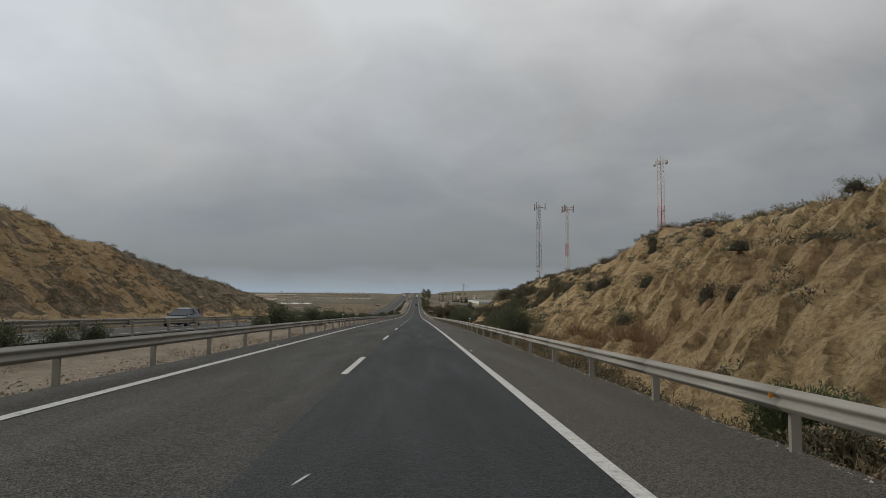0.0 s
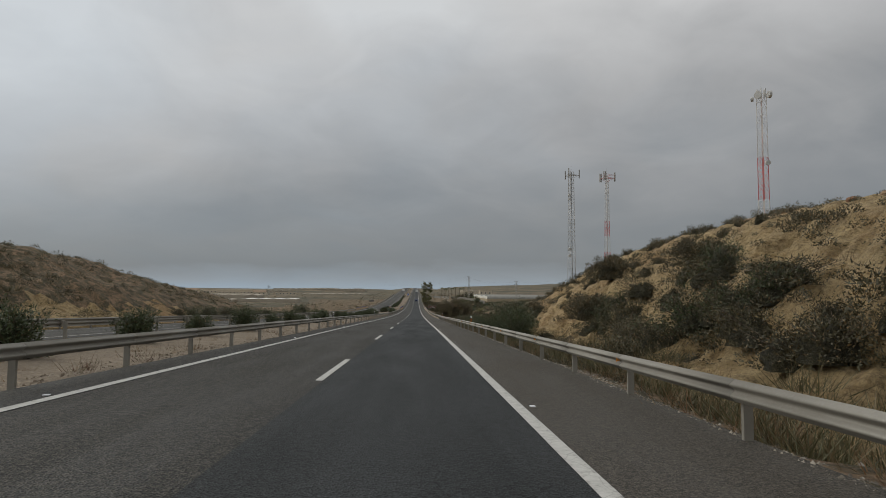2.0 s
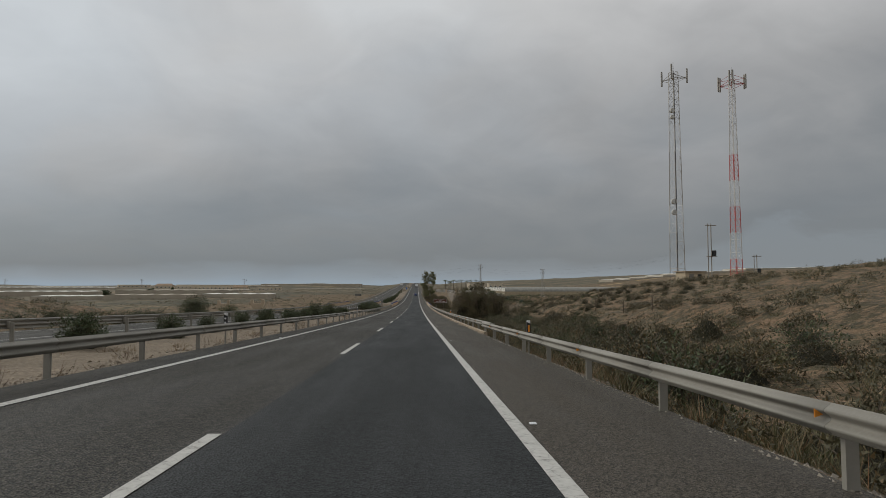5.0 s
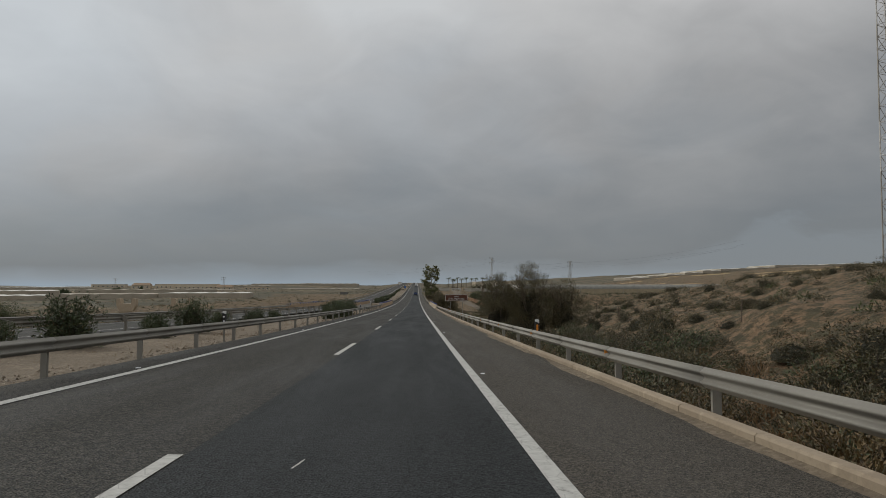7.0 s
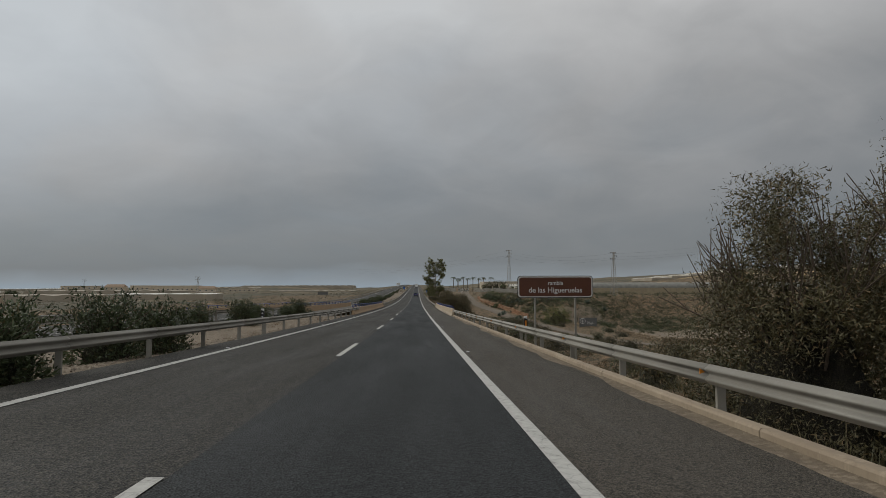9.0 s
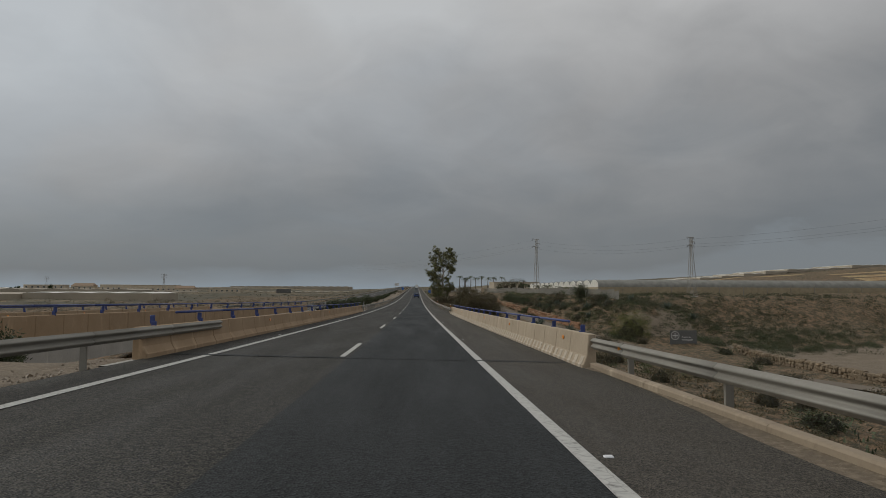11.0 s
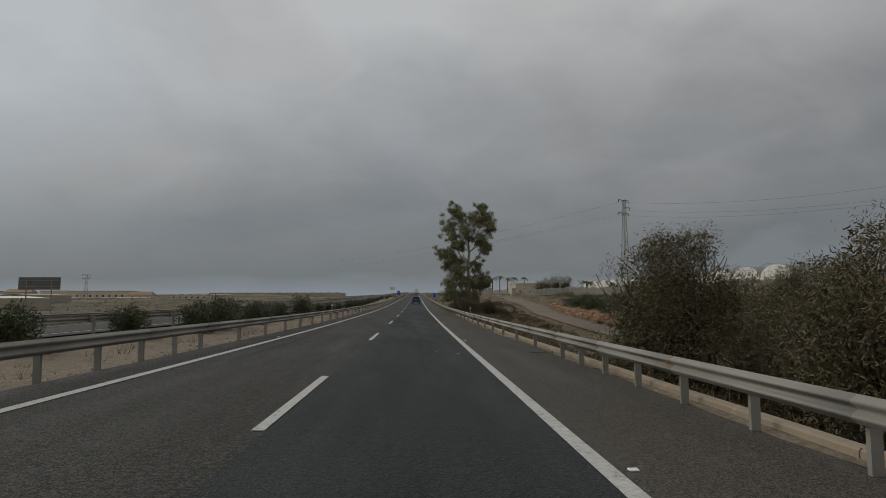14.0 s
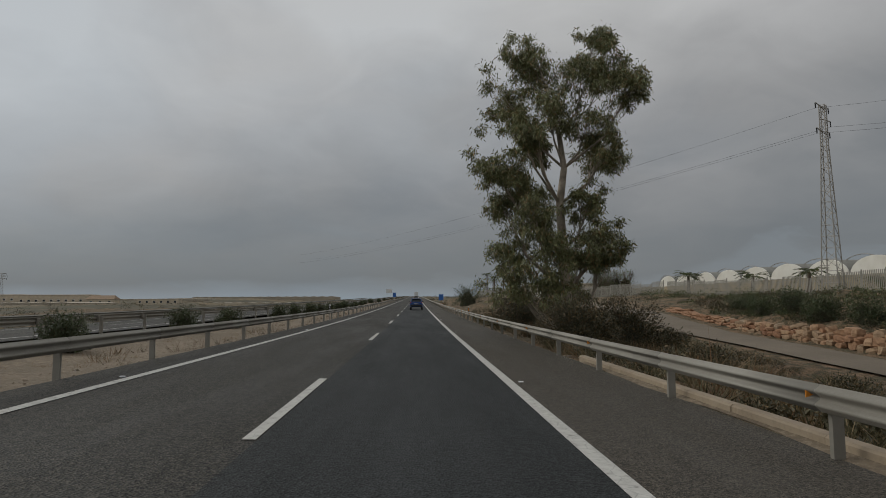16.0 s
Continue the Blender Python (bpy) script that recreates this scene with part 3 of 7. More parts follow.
def build_ground():
    xs = np.concatenate([[-4600, -3200, -2200, -1500, -1000, -700, -500, -380, -290, -220], np.arange(-170, -64, 6), np.arange(-64, -46, 2.0), np.arange(-46, -23, 0.9),
                         [-22.7, -22.5, -17, -11.7, -11.4, -11.2, -10.4, -9.6, -8.8, -8.0, -7.2, -6.4, -5.8, -5.2, -4.8, -4.7, -4.5, 0, 5.9, 6.05, 6.3],
                         np.arange(6.6, 25, 0.36), np.arange(25, 30, 0.6), np.arange(30, 46, 1.0), np.arange(46, 130, 4), [140, 160, 180, 200, 225, 250, 285, 320, 370, 420, 560, 760, 1050, 1500, 2200, 3200, 4600]])
    ys = np.concatenate([[-4600, -2500, -1200, -600, -300, -160, -100], np.arange(-60, -8, 3), np.arange(-8, 10, 0.5), np.arange(10, 84, 0.27), np.arange(84, 160, 0.75), np.arange(160, 480, 1.3), np.arange(480, 700, 4),
                         np.arange(700, 780, 10), np.arange(780, 1500, 25), [1600, 1750, 2000, 2400, 3000, 3800, 4800]])
    X, Y = np.meshgrid(xs, ys)
    V = np.stack([X, Y, ground_z(X, Y)], -1).reshape(-1, 3)
    c = len(xs)
    i = (np.arange(len(ys) - 1)[:, None] * c + np.arange(c - 1)).ravel()
    F = np.stack([i, i + 1, i + c + 1, i + c], -1)
    me = data_of("ground", V, F, [M_SOIL, M_SAND, M_SCRUBLAND, M_PLAIN], smooth=True)
    mx, my = X[:-1, :-1].ravel() + 0.3, Y[:-1, :-1].ravel()
    edge = 14 * fbm(mx / 13.0, my / 13.0, 4) + np.where(mx < 0, 9.0, 3.0) * fbm(mx / 1.6 + 7, my / 1.6, 3)
    wide = 60 * fbm(mx / 70.0 + 5, my / 70.0, 4)
    kind = np.where((my + edge * 0.6 > 128) | ((mx > 26) & (my + edge > 95)) | ((mx < 10 + edge * 0.25) & (my > 72) & (mx > 0)), 2, 0)
    kind = np.where((mx < -27 + edge * 0.3) & ((my > 95 + edge) | (mx < -44 + edge) | (edge > -0.8)), 2, kind)
    kind = np.where((mx > 6) & (mx < 9.4 + edge * 0.1), 2, kind)
    kind = np.where((np.abs(mx) > 88 + edge + wide) | (my > 560 + wide), 3, kind)
    kind = np.where((mx > -11.3) & (mx < -4.7), 1, kind)
    kind = np.where((mx > 20) & (mx < 130 + 2 * edge + wide) & (my > 262 + edge) & (my < 445 + 2 * edge), 2, kind)
    kind = np.where((mx > 33) & (mx < 50) & (my > 386) & (my < 401) & (edge > -1.0), 1, kind)
    kind = np.where((mx > 47) & (mx < 120) & (my > 345) & (my < 382 + edge * 0.5), 1, kind)
    kind = np.where((mx > 110) & (my > 470) & (my < 750), np.where(edge > 4.5, 0, 2), kind)
    me.polygons.foreach_set("material_index", kind.astype(np.int32))
    me.polygons.foreach_set("use_smooth", kind != 0)
    return tagged(new("ground", me), "dry ochre soil, eroded cut slopes and scrubland", "ground", kind="structure")


ground = build_ground()


# ---- steel crash barriers ----
WAVE = [(-0.066 * math.sin(math.pi * 2 * k / 18) ** 2, 0.275 * k / 18) for k in range(19)]


def wave_mesh(side):
    """A beam of 4 m with two waves, its face towards x * side, 3 mm thick."""
    front = [(x * side, z) for x, z in WAVE]
    back = [(x * side + 0.006 * side, z) for x, z in WAVE[::-1]]
    me = mesh_of("beam", extrude_profile(front + back, 0, 4.0), M_ZINC, True)
    for p in me.polygons:
        p.use_smooth = abs(p.normal.y) < 0.9 and len(p.vertices) == 4
    return me


BEAM = {1: wave_mesh(1), -1: wave_mesh(-1)}


def post_mesh():
    # a rolled C section
    s = [(-0.06, -0.03), (0.06, -0.03), (0.06, 0.03), (0.045, 0.03), (0.045, -0.018), (-0.045, -0.018), (-0.045, 0.03), (-0.06, 0.03)]
    bm = bmesh.new()
    lo, hi = [bm.verts.new((x, y, -0.35)) for x, y in s], [bm.verts.new((x, y, 0.69)) for x, y in s]
    for i in range(8):
        bm.faces.new((lo[i], lo[(i + 1) % 8], hi[(i + 1) % 8], hi[i]))
    bm.faces.new(hi)
    bmesh.ops.recalc_face_normals(bm, faces=bm.faces)
    return mesh_of("post", bm, M_ZINC)


POST = post_mesh()
SPACER = {s: mesh_of("spacer", one_box(min(0, 0.09 * s), max(0, 0.09 * s), -0.05, 0.05, 0.48, 0.71, bevel=0.01), M_ZINC) for s in (1, -1)}


def reflector_mesh():
    bm = bmesh.new()
    vs = [bm.verts.new(p) for p in ((-0.055, -0.012, 0.0), (0.05, -0.012, 0.035), (-0.055, -0.012, 0.10), (-0.055, 0.0, 0.0), (0.05, 0.0, 0.035), (-0.055, 0.0, 0.10))]
    for f in ((0, 1, 2), (5, 4, 3), (0, 3, 4, 1), (1, 4, 5, 2), (2, 5, 3, 0)):
        bm.faces.new([vs[i] for i in f])
    return mesh_of("reflector", bm, M_AMBER)


REFLECTOR = reflector_mesh()


def guard_rail(label, x, y0, y1, side, zf, reflectors=False, far=100000.0, wide=4.0, close=(0, 0)):
    """Beams on posts every 4 m (2 m within close); side is the way from the beam to its posts. Past far the run is one joined part."""
    rail = thing("guardrail", label, "guardrail", "crash barriers along the road", at=(x, y0, zf(y0, x)))
    z0 = zf(y0, x)
    rows, n = [], 0
    y = y0
    V, F = [], []
    while y < y1 - 0.1:
        gap = wide if y < 72 else 4.0
        h, hn = zf(y, x) - z0, zf(y + gap, x) - z0
        tilt = math.degrees(math.atan2(hn - h, gap))
        m = pose(0, y - y0, h + 0.465, tilt, 0, 0) @ Matrix.Diagonal((1, gap / 4.0, 1, 1))
        mp = pose(0.15 * side, y - y0, h, 0, 0, 0)
        inside = (SPAN[0] - 0.5 < y < SPAN[1] - 2.0) and abs(x) < 30
        if inside:
            part("beam", BEAM[side], None, rail, m=m)
        elif y < far:
            part("beam", BEAM[side], None, rail, m=m)
            part("post", POST, None, rail, m=mp)
            part("spacer", SPACER[side], None, rail, m=pose(0, y - y0, h, 0, 0, 0))
            if reflectors and n % 2 == 0:
                part("reflector", REFLECTOR, None, rail, "small amber reflector", m=pose(-0.05 * side, y - y0 + 0.1, h + 0.595, 0, 0, 0 if side > 0 else 180) @ Matrix.Scale(0.75, 4))
        else:
            for me, q in ((BEAM[side], m), (POST, mp)):
                k = sum(len(v) for v in V)
                co = np.empty(len(me.vertices) * 3)
                me.vertices.foreach_get("co", co)
                R = np.array(q)
                V.append(co.reshape(-1, 3) @ R[:3, :3].T + R[:3, 3])
                F += [[i + k for i in p.vertices] for p in me.polygons]
        if close[0] < y < close[1]:
            hm = (h + hn) / 2
            part("post", POST, None, rail, m=pose(0.15 * side, y - y0 + 2, hm, 0, 0, 0))
            part("spacer", SPACER[side], None, rail, m=pose(0, y - y0 + 2, hm, 0, 0, 0))
        y += gap
        n += 1
    if V:
        ob = part("far_run", data_of("far_run", np.concatenate(V), F, M_ZINC), None, rail)
        ob["kind"] = "stuff"
    return rail


E_R = "galvanised steel guardrail on posts beside the hard shoulder"
E_L = "dusty galvanised steel guardrail along the sandy median"
guard_rail(E_R + ", dented in places", 5.80, 72.4 - 22 * 4.09, 163, 1, road_z, True, wide=4.09)
guard_rail(E_R + ", behind a kerb", 6.14, 163.35, 305, 1, road_z, True)
guard_rail(E_R + ", past the bridge", 5.80, 357.5, 861, 1, road_z, True, far=560, close=(365, 381))
guard_rail(E_L, -4.60, -16.8, 305, -1, road_z)
guard_rail(E_L + ", past the bridge", -4.60, 358.9, 861, -1, road_z, far=560, close=(366, 381))
E_O = "thin grey guardrail of the opposite carriageway"
guard_rail(E_O + ", median side", -11.2, -16, 304, 1, opp_z)
guard_rail(E_O + ", median side, past the bridge", -11.2, 365, 721, 1, opp_z, far=480)
guard_rail(E_O + ", outer side", -22.4, -16, 304, -1, opp_z, far=200)
guard_rail(E_O + ", outer side, past the bridge", -22.4, 365, 721, -1, opp_z, far=400)

# kerb below the right rail
KERB_P = [(0, -0.2), (0.0, 0.09), (0.03, 0.12), (0.17, 0.12), (0.2, 0.09), (0.2, -0.2)]
KERB_MESH = mesh_of("kerbstone", extrude_profile(KERB_P, 0.006, 1.99), M_KERB)
for a, b, kx in ((166, 303, 6.05), (366, 432, 6.16)):
    kerb = tagged(new("kerb"), "low dusty concrete kerb under the guardrail", "kerb", kind="structure")
    y = a
    while y < b:
        part("kerbstone", KERB_MESH, None, kerb, m=pose(kx, y, road_z(y, kx) + 0.02, math.degrees(math.atan2(road_z(y + 2, 0) - road_z(y, 0), 2)), 0, random.uniform(-0.3, 0.3)))
        y += 2.0

# sand and dust washed against the kerb
def dust_ribbon(y0, y1, x1, deep):
    ys = np.arange(y0, y1, 0.5)
    inner = x1 - deep * np.clip(0.75 + 1.6 * fbm(ys / 3.0, ys * 0 + 2, 4), 0.12, 2.0)
    V = np.concatenate([np.stack([inner + (x1 - inner) * k, ys, road_z(ys, inner + (x1 - inner) * k) + h], -1) for k, h in ((0, 0.007), (0.5, 0.018), (1, 0.045))])
    n = len(ys)
    i = np.arange(n - 1)
    F = np.concatenate([np.stack([i + n * k, i + n * (k + 1), i + n * (k + 1) + 1, i + n * k + 1], -1) for k in (0, 1)])
    tagged(new("dust_drift", data_of("dust_drift", V, F, M_SAND, True)), "tan dust and grit washed against the kerb", "dust", kind="stuff")


dust_ribbon(166, 303, 6.07, 0.22)
dust_ribbon(366, 432, 6.18, 0.24)

# ---- bridge ----
BLOCK_L = 1.687


def barrier_mesh(mat, tall=1.0):
    """A cream safety-shape block with two scuppers notched in its foot and a chamfered back."""
    s = [(0.07, -0.25), (0.07, 0.07), (0.10, 0.10), (0.18, 0.30), (0.235, 0.80), (0.25, 0.82), (0.40, 0.82), (0.42, 0.80), (0.42, -0.25)]
    bm = extrude_profile([(x, z * tall if z > 0.15 else z) for x, z in s], 0.012, BLOCK_L - 0.012)
    bmesh.ops.bevel(bm, geom=[e for e in bm.edges if abs(e.verts[0].co.y - e.verts[1].co.y) < 1e-4], offset=0.02, segments=1, affect="EDGES")
    return mesh_of("barrier_block", bm, mat)


BLOCK = [barrier_mesh(M_BARRIER), barrier_mesh(M_BARRIER_TAN, 0.87)]
M_PAD = plain("pale_worn_concrete", (0.50, 0.43, 0.34), 0.9, 0, 0.15, 6)
SCUPPER = [mesh_of("foot_pad", extrude_profile([(0.058, -0.02), (0.058, 0.07), (0.090, 0.105), (0.155, 0.265), (0.2, 0.27), (0.2, 0.0), (0.07, -0.02)], 0, 0.25), m) for m in (M_PAD, M_BARRIER_TAN)]
DISC = mesh_of("reflector", one_box(-0.012, 0.01, -0.10, 0.10, -0.05, 0.05, bevel=0.012), M_AMBER)


def bridge_parapet(label, x, flip, zf, tan=False, tube=True):
    """Blocks end to end, a blue tube on brackets above their backs."""
    p = thing("bridge_parapet", label, "barrier", "bridge barriers", at=(x, SPAN[0], 0))
    n = int(round((SPAN[1] - SPAN[0]) / BLOCK_L)) - 1
    for i in range(n):
        y = SPAN[0] - 1.56 + i * BLOCK_L
        z = zf(y, x)
        tilt = math.degrees(math.atan2(zf(y + BLOCK_L, x) - z, BLOCK_L))
        base = pose(0, y - SPAN[0] + (BLOCK_L if flip else 0), z + random.uniform(-0.004, 0.004), -tilt if flip else tilt, 0, (180 if flip else 0) + random.uniform(-0.25, 0.25))
        b = part("barrier_block", BLOCK[tan], None, p, m=base)
        for k in (0.16, 0.70, 1.25) if not tan else ():
            part("foot_pad", SCUPPER[tan], None, b, m=pose(0, k, 0))
        if i in (1, 7, 13, 18, 24, 29, 34):
            part("reflector", DISC, None, b, "amber reflector plate", m=pose(0.195, 0.8, 0.52 if tan else 0.62, 0, 7, 0))
        s = -1 if flip else 1
        if tube and i % 2 == 1:
            bm = bmesh.new()
            box(bm, 0.30, 0.42, 0.02, 0.10, 0.68, 0.86, bevel=0.01)
            box(bm, 0.34, 0.46, 0.03, 0.09, 0.8, 1.02, bevel=0.015)
            if i == 1:
                BRACKET.append(mesh_of("bracket", bm, M_BLUE))
            else:
                bm.free()
            part("bracket", BRACKET[-1], None, p, "blue steel bracket", m=pose(0, y - SPAN[0] - 0.6, z, 0, 0, 180 if flip else 0))
    if tube:
        s = -1 if flip else 1
        ys = np.arange(1.0, SPAN[1] - SPAN[0] - 0.5, 4.0)
        for a, b in zip(ys[:-1], ys[1:]):
            bm = one_rod((0.40 * s, a, zf(SPAN[0] + a, x) + 1.05), (0.40 * s, b + 0.02, zf(SPAN[0] + b, x) + 1.05), 0.036, sides=10)
            part("handrail_tube", bm, M_BLUE, p, "blue painted steel tube", smooth=True)
    return p


BRACKET = []
bridge_parapet("cream concrete bridge barrier of joined blocks with a blue steel tube", 5.80, False, road_z)
bridge_parapet("sand-coloured concrete bridge barrier beside the median gap", -4.45, True, road_z, True)
bridge_parapet("tan concrete barrier of the opposite bridge with a blue tube", -11.6, False, opp_z, True)
bridge_parapet("tan concrete outer barrier of the opposite bridge with blue tube", -22.3, True, opp_z, True)
for x0, x1, zf, nm in ((-4.9, 6.4, road_z, "bridge_deck"), (-22.75, -11.15, opp_z, "opposite_bridge_deck")):
    bm = bmesh.new()
    ys = np.linspace(SPAN[0] - 3, SPAN[1] + 3, 12)
    top = [[bm.verts.new((x, y, zf(y, x) - 0.03)) for x in (x0, x1)] for y in ys]
    bot = [[bm.verts.new((x, y, zf(y, x) - 1.1)) for x in (x0, x1)] for y in ys]
    for i in range(len(ys) - 1):
        for a, b, c, d in ((top[i][0], top[i][1], top[i + 1][1], top[i + 1][0]), (bot[i][1], bot[i][0], bot[i + 1][0], bot[i + 1][1]),
                           (top[i][1], bot[i][1], bot[i + 1][1], top[i + 1][1]), (bot[i][0], top[i][0], top[i + 1][0], bot[i + 1][0])):
            bm.faces.new((a, b, c, d))
    tagged(new(nm, mesh_of(nm, bm, M_GREYCON)), "grey concrete bridge deck over the dry river", "bridge", kind="structure")
# expansion joints across the carriageway
for yj in (SPAN[0] - 0.4, SPAN[1] + 0.3):
    tagged(strip("trim", -4.45, 5.75, yj, yj + 0.28, 0.012, road_z, M_NEW, step=0.28), "dark rubber expansion joint in the road", "joint", kind="structure")


# ---- plants: leaves and stems ----
def leaf_mesh(P, D, L, W, rng, tri=False):
    """Lens-shaped leaves, or small pointed ones, from points P along D; one island each."""
    n = len(P)
    D = D / np.maximum(np.linalg.norm(D, axis=1, keepdims=True), 1e-6)
    S = np.cross(D, rng.normal(size=(n, 3)))
    S /= np.maximum(np.linalg.norm(S, axis=1, keepdims=True), 1e-6)
    L, W = np.broadcast_to(L, n)[:, None], np.broadcast_to(W, n)[:, None]
    if tri:
        V = np.stack([P - S * W * 0.5, P + S * W * 0.5, P + D * L], 1).reshape(-1, 3)
        return V, np.arange(3 * n).reshape(n, 3)
    mid = P + D * L * 0.48
    V = np.stack([P, mid + S * W * 0.5, P + D * L, mid - S * W * 0.5], 1).reshape(-1, 3)
    return V, np.arange(4 * n).reshape(n, 4)


def foliage(name, dark, light, dead, amount):
    def build(n):
        r = n.random(True)
        c = n.ramp(r, (0.0, dark), (0.55, light), (1.0 - amount, light), (min(0.999, 1.02 - amount), dead))
        c = n.mix(n.scaled(n.noise(0.9, 3), 0.35, 0.65, 0.45, 0), c, tuple(q * 0.5 for q in dark))
        n.colour(c)
    return material(name, build, 0.62)


M_OLEANDER = foliage("oleander_leaf", (0.033, 0.048, 0.020), (0.082, 0.106, 0.040), (0.17, 0.135, 0.06), 0.08)
M_TAMARISK = foliage("tamarisk_spray", (0.060, 0.053, 0.022), (0.128, 0.108, 0.045), (0.19, 0.125, 0.055), 0.16)
M_EUCALYPT = foliage("eucalyptus_leaf", (0.095, 0.106, 0.044), (0.230, 0.235, 0.098), (0.32, 0.22, 0.10), 0.14)
M_SCRUB = foliage("grey_green_scrub", (0.068, 0.061, 0.033), (0.140, 0.126, 0.068), (0.25, 0.182, 0.092), 0.22)
M_BRUSH = foliage("dark_brush", (0.046, 0.041, 0.020), (0.098, 0.086, 0.041), (0.21, 0.14, 0.062), 0.18)
M_STRAW = foliage("dry_grass", (0.16, 0.11, 0.055), (0.30, 0.215, 0.115), (0.22, 0.11, 0.045), 0.3)
M_GREENER = foliage("green_bush", (0.040, 0.060, 0.018), (0.105, 0.125, 0.040), (0.16, 0.14, 0.05), 0.12)
M_RUST = foliage("rusty_grass", (0.16, 0.085, 0.035), (0.27, 0.15, 0.065), (0.30, 0.21, 0.10), 0.2)
M_AGAVE = foliage("agave_blade", (0.085, 0.11, 0.085), (0.15, 0.18, 0.135), (0.20, 0.19, 0.11), 0.1)
M_BARK = plain("dry_twig_bark", (0.12, 0.09, 0.065), 0.9, 0, 0.4, 8)
M_GUMBARK = plain("pale_gum_bark", (0.34, 0.29, 0.23), 0.8, 0, 0.45, 2.2)


# Near-black speckle paints the shade between leaves into the dome's colour.
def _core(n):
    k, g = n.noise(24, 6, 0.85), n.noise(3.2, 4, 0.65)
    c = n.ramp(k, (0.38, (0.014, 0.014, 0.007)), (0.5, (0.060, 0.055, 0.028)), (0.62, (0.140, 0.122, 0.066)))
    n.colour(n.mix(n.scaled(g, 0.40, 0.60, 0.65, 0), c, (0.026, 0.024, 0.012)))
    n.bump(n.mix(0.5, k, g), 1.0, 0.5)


M_CORE = material("painted_shade_in_bush", _core, 0.95)


# Brown twig tones; the blackish gaps are crown shade put into the colour.
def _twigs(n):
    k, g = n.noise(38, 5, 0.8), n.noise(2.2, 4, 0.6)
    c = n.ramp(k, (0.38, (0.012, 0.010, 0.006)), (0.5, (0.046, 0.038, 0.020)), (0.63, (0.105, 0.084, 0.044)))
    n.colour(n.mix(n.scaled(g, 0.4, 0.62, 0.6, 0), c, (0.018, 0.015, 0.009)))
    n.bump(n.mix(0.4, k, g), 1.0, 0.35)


M_TWIG_SHADE = material("brown_twigs_painted_shade", _twigs, 0.95)


def blob(rng, rx, rz, z0=0.0, rows=4, cols=8):
    """The dense, lumpy inside of a bush: a dome of verts and faces."""
    V, F = [], []
    f = rng.rand(3) * 6
    for i in range(rows):
        e = 1.5 * i / (rows - 1)
        for j in range(cols):
            a = 6.2832 * j / cols
            k = 1 + 0.13 * math.sin(3 * a + f[0] + 2 * e) + 0.10 * math.sin(5 * a + f[1] - 3 * e) + 0.06 * rng.normal()
            V.append((rx * k * math.cos(e) * math.cos(a), rx * k * math.cos(e) * math.sin(a), z0 + rz * k * math.sin(e)))
    for i in range(rows - 1):
        for j in range(cols):
            F.append((i * cols + j, i * cols + (j + 1) % cols, (i + 1) * cols + (j + 1) % cols, (i + 1) * cols + j))
    return np.array(V), np.array(F)


def joined(rods):
    bm = bmesh.new()
    for a, b, r0, r1 in rods:
        rod(bm, a, b, r0, r1, 4)
    return bm


def oleander_data(seed, n, h=1.7, r=0.9, leaf=0.125, wide=0.034, tri=False):
    """A bush of upright stems from one root, leafy nearly to the ground."""
    rng = np.random.RandomState(seed)
    stems, P, D = [], [], []
    k = 28 if n > 2500 else 14 if n > 800 else 10
    for i in range(k):
        az, out = rng.rand() * 6.283, r * (0.25 + 0.75 * rng.rand() ** 0.6)
        top = np.array([math.cos(az) * out, math.sin(az) * out, h * (0.62 + 0.38 * rng.rand()) * (1.08 - 0.35 * (out / r) ** 2)])
        root = np.array([math.cos(az), math.sin(az), 0]) * 0.10 * rng.rand() + [0, 0, -0.15]
        bend = np.array([top[0] * 0.35, top[1] * 0.35, top[2] * 0.55])
        stems += [(root, bend, 0.022, 0.014), (bend, top, 0.014, 0.004)]
        # foliage gathers in rounded heads along the upper stem
        for c, w in ((bend * 0.75, 0.9), (bend, 1.0), ((bend + top) / 2, 1.0), (top * 0.88, 0.8)):
            m = int(n * 0.75) // (4 * k)
            base = c + np.clip(rng.normal(size=(m, 3)), -1.4, 1.4) * np.array([0.20, 0.20, 0.15]) * (h / 1.7) ** 0.5 * w
            base = base[base[:, 2] > 0.02]
            P.append(base)
            D.append(rng.normal(size=base.shape) * 0.6 + (base - c) * 1.2 + (base - [0, 0, h * 0.25]) * [0.35, 0.35, 0.15] + [0, 0, 0.35])
    # and fill a rounded, lumpy dome between them
    m = int(n * 1.15)
    u = rng.normal(size=(m, 3))
    u /= np.linalg.norm(u, axis=1, keepdims=True)
    u[:, 2] = np.abs(u[:, 2]) * 1.02 - 0.02
    f = rng.rand(4) * 6
    lump = 0.84 + 0.20 * np.sin(u[:, 0] * 6 + f[0]) * np.sin(u[:, 1] * 6 + f[1]) + 0.13 * np.sin(u[:, 2] * 9 + f[2] + u[:, 0] * 8)
    base = u * (lump * (0.62 + 0.38 * rng.rand(m) ** 0.6))[:, None] * [r, r, h * 0.92]
    base[:, 2] = np.maximum(base[:, 2], 0.03)
    P.append(base)
    D.append(rng.normal(size=base.shape) * 0.55 + u * 0.8 + [0, 0, 0.25])
    P, D = np.concatenate(P), np.concatenate(D)
    V, F = leaf_mesh(P, D, leaf * (0.7 + 0.6 * rng.rand(len(P))), wide * (1.3 if tri else 1), rng, tri)
    return stems, V, F


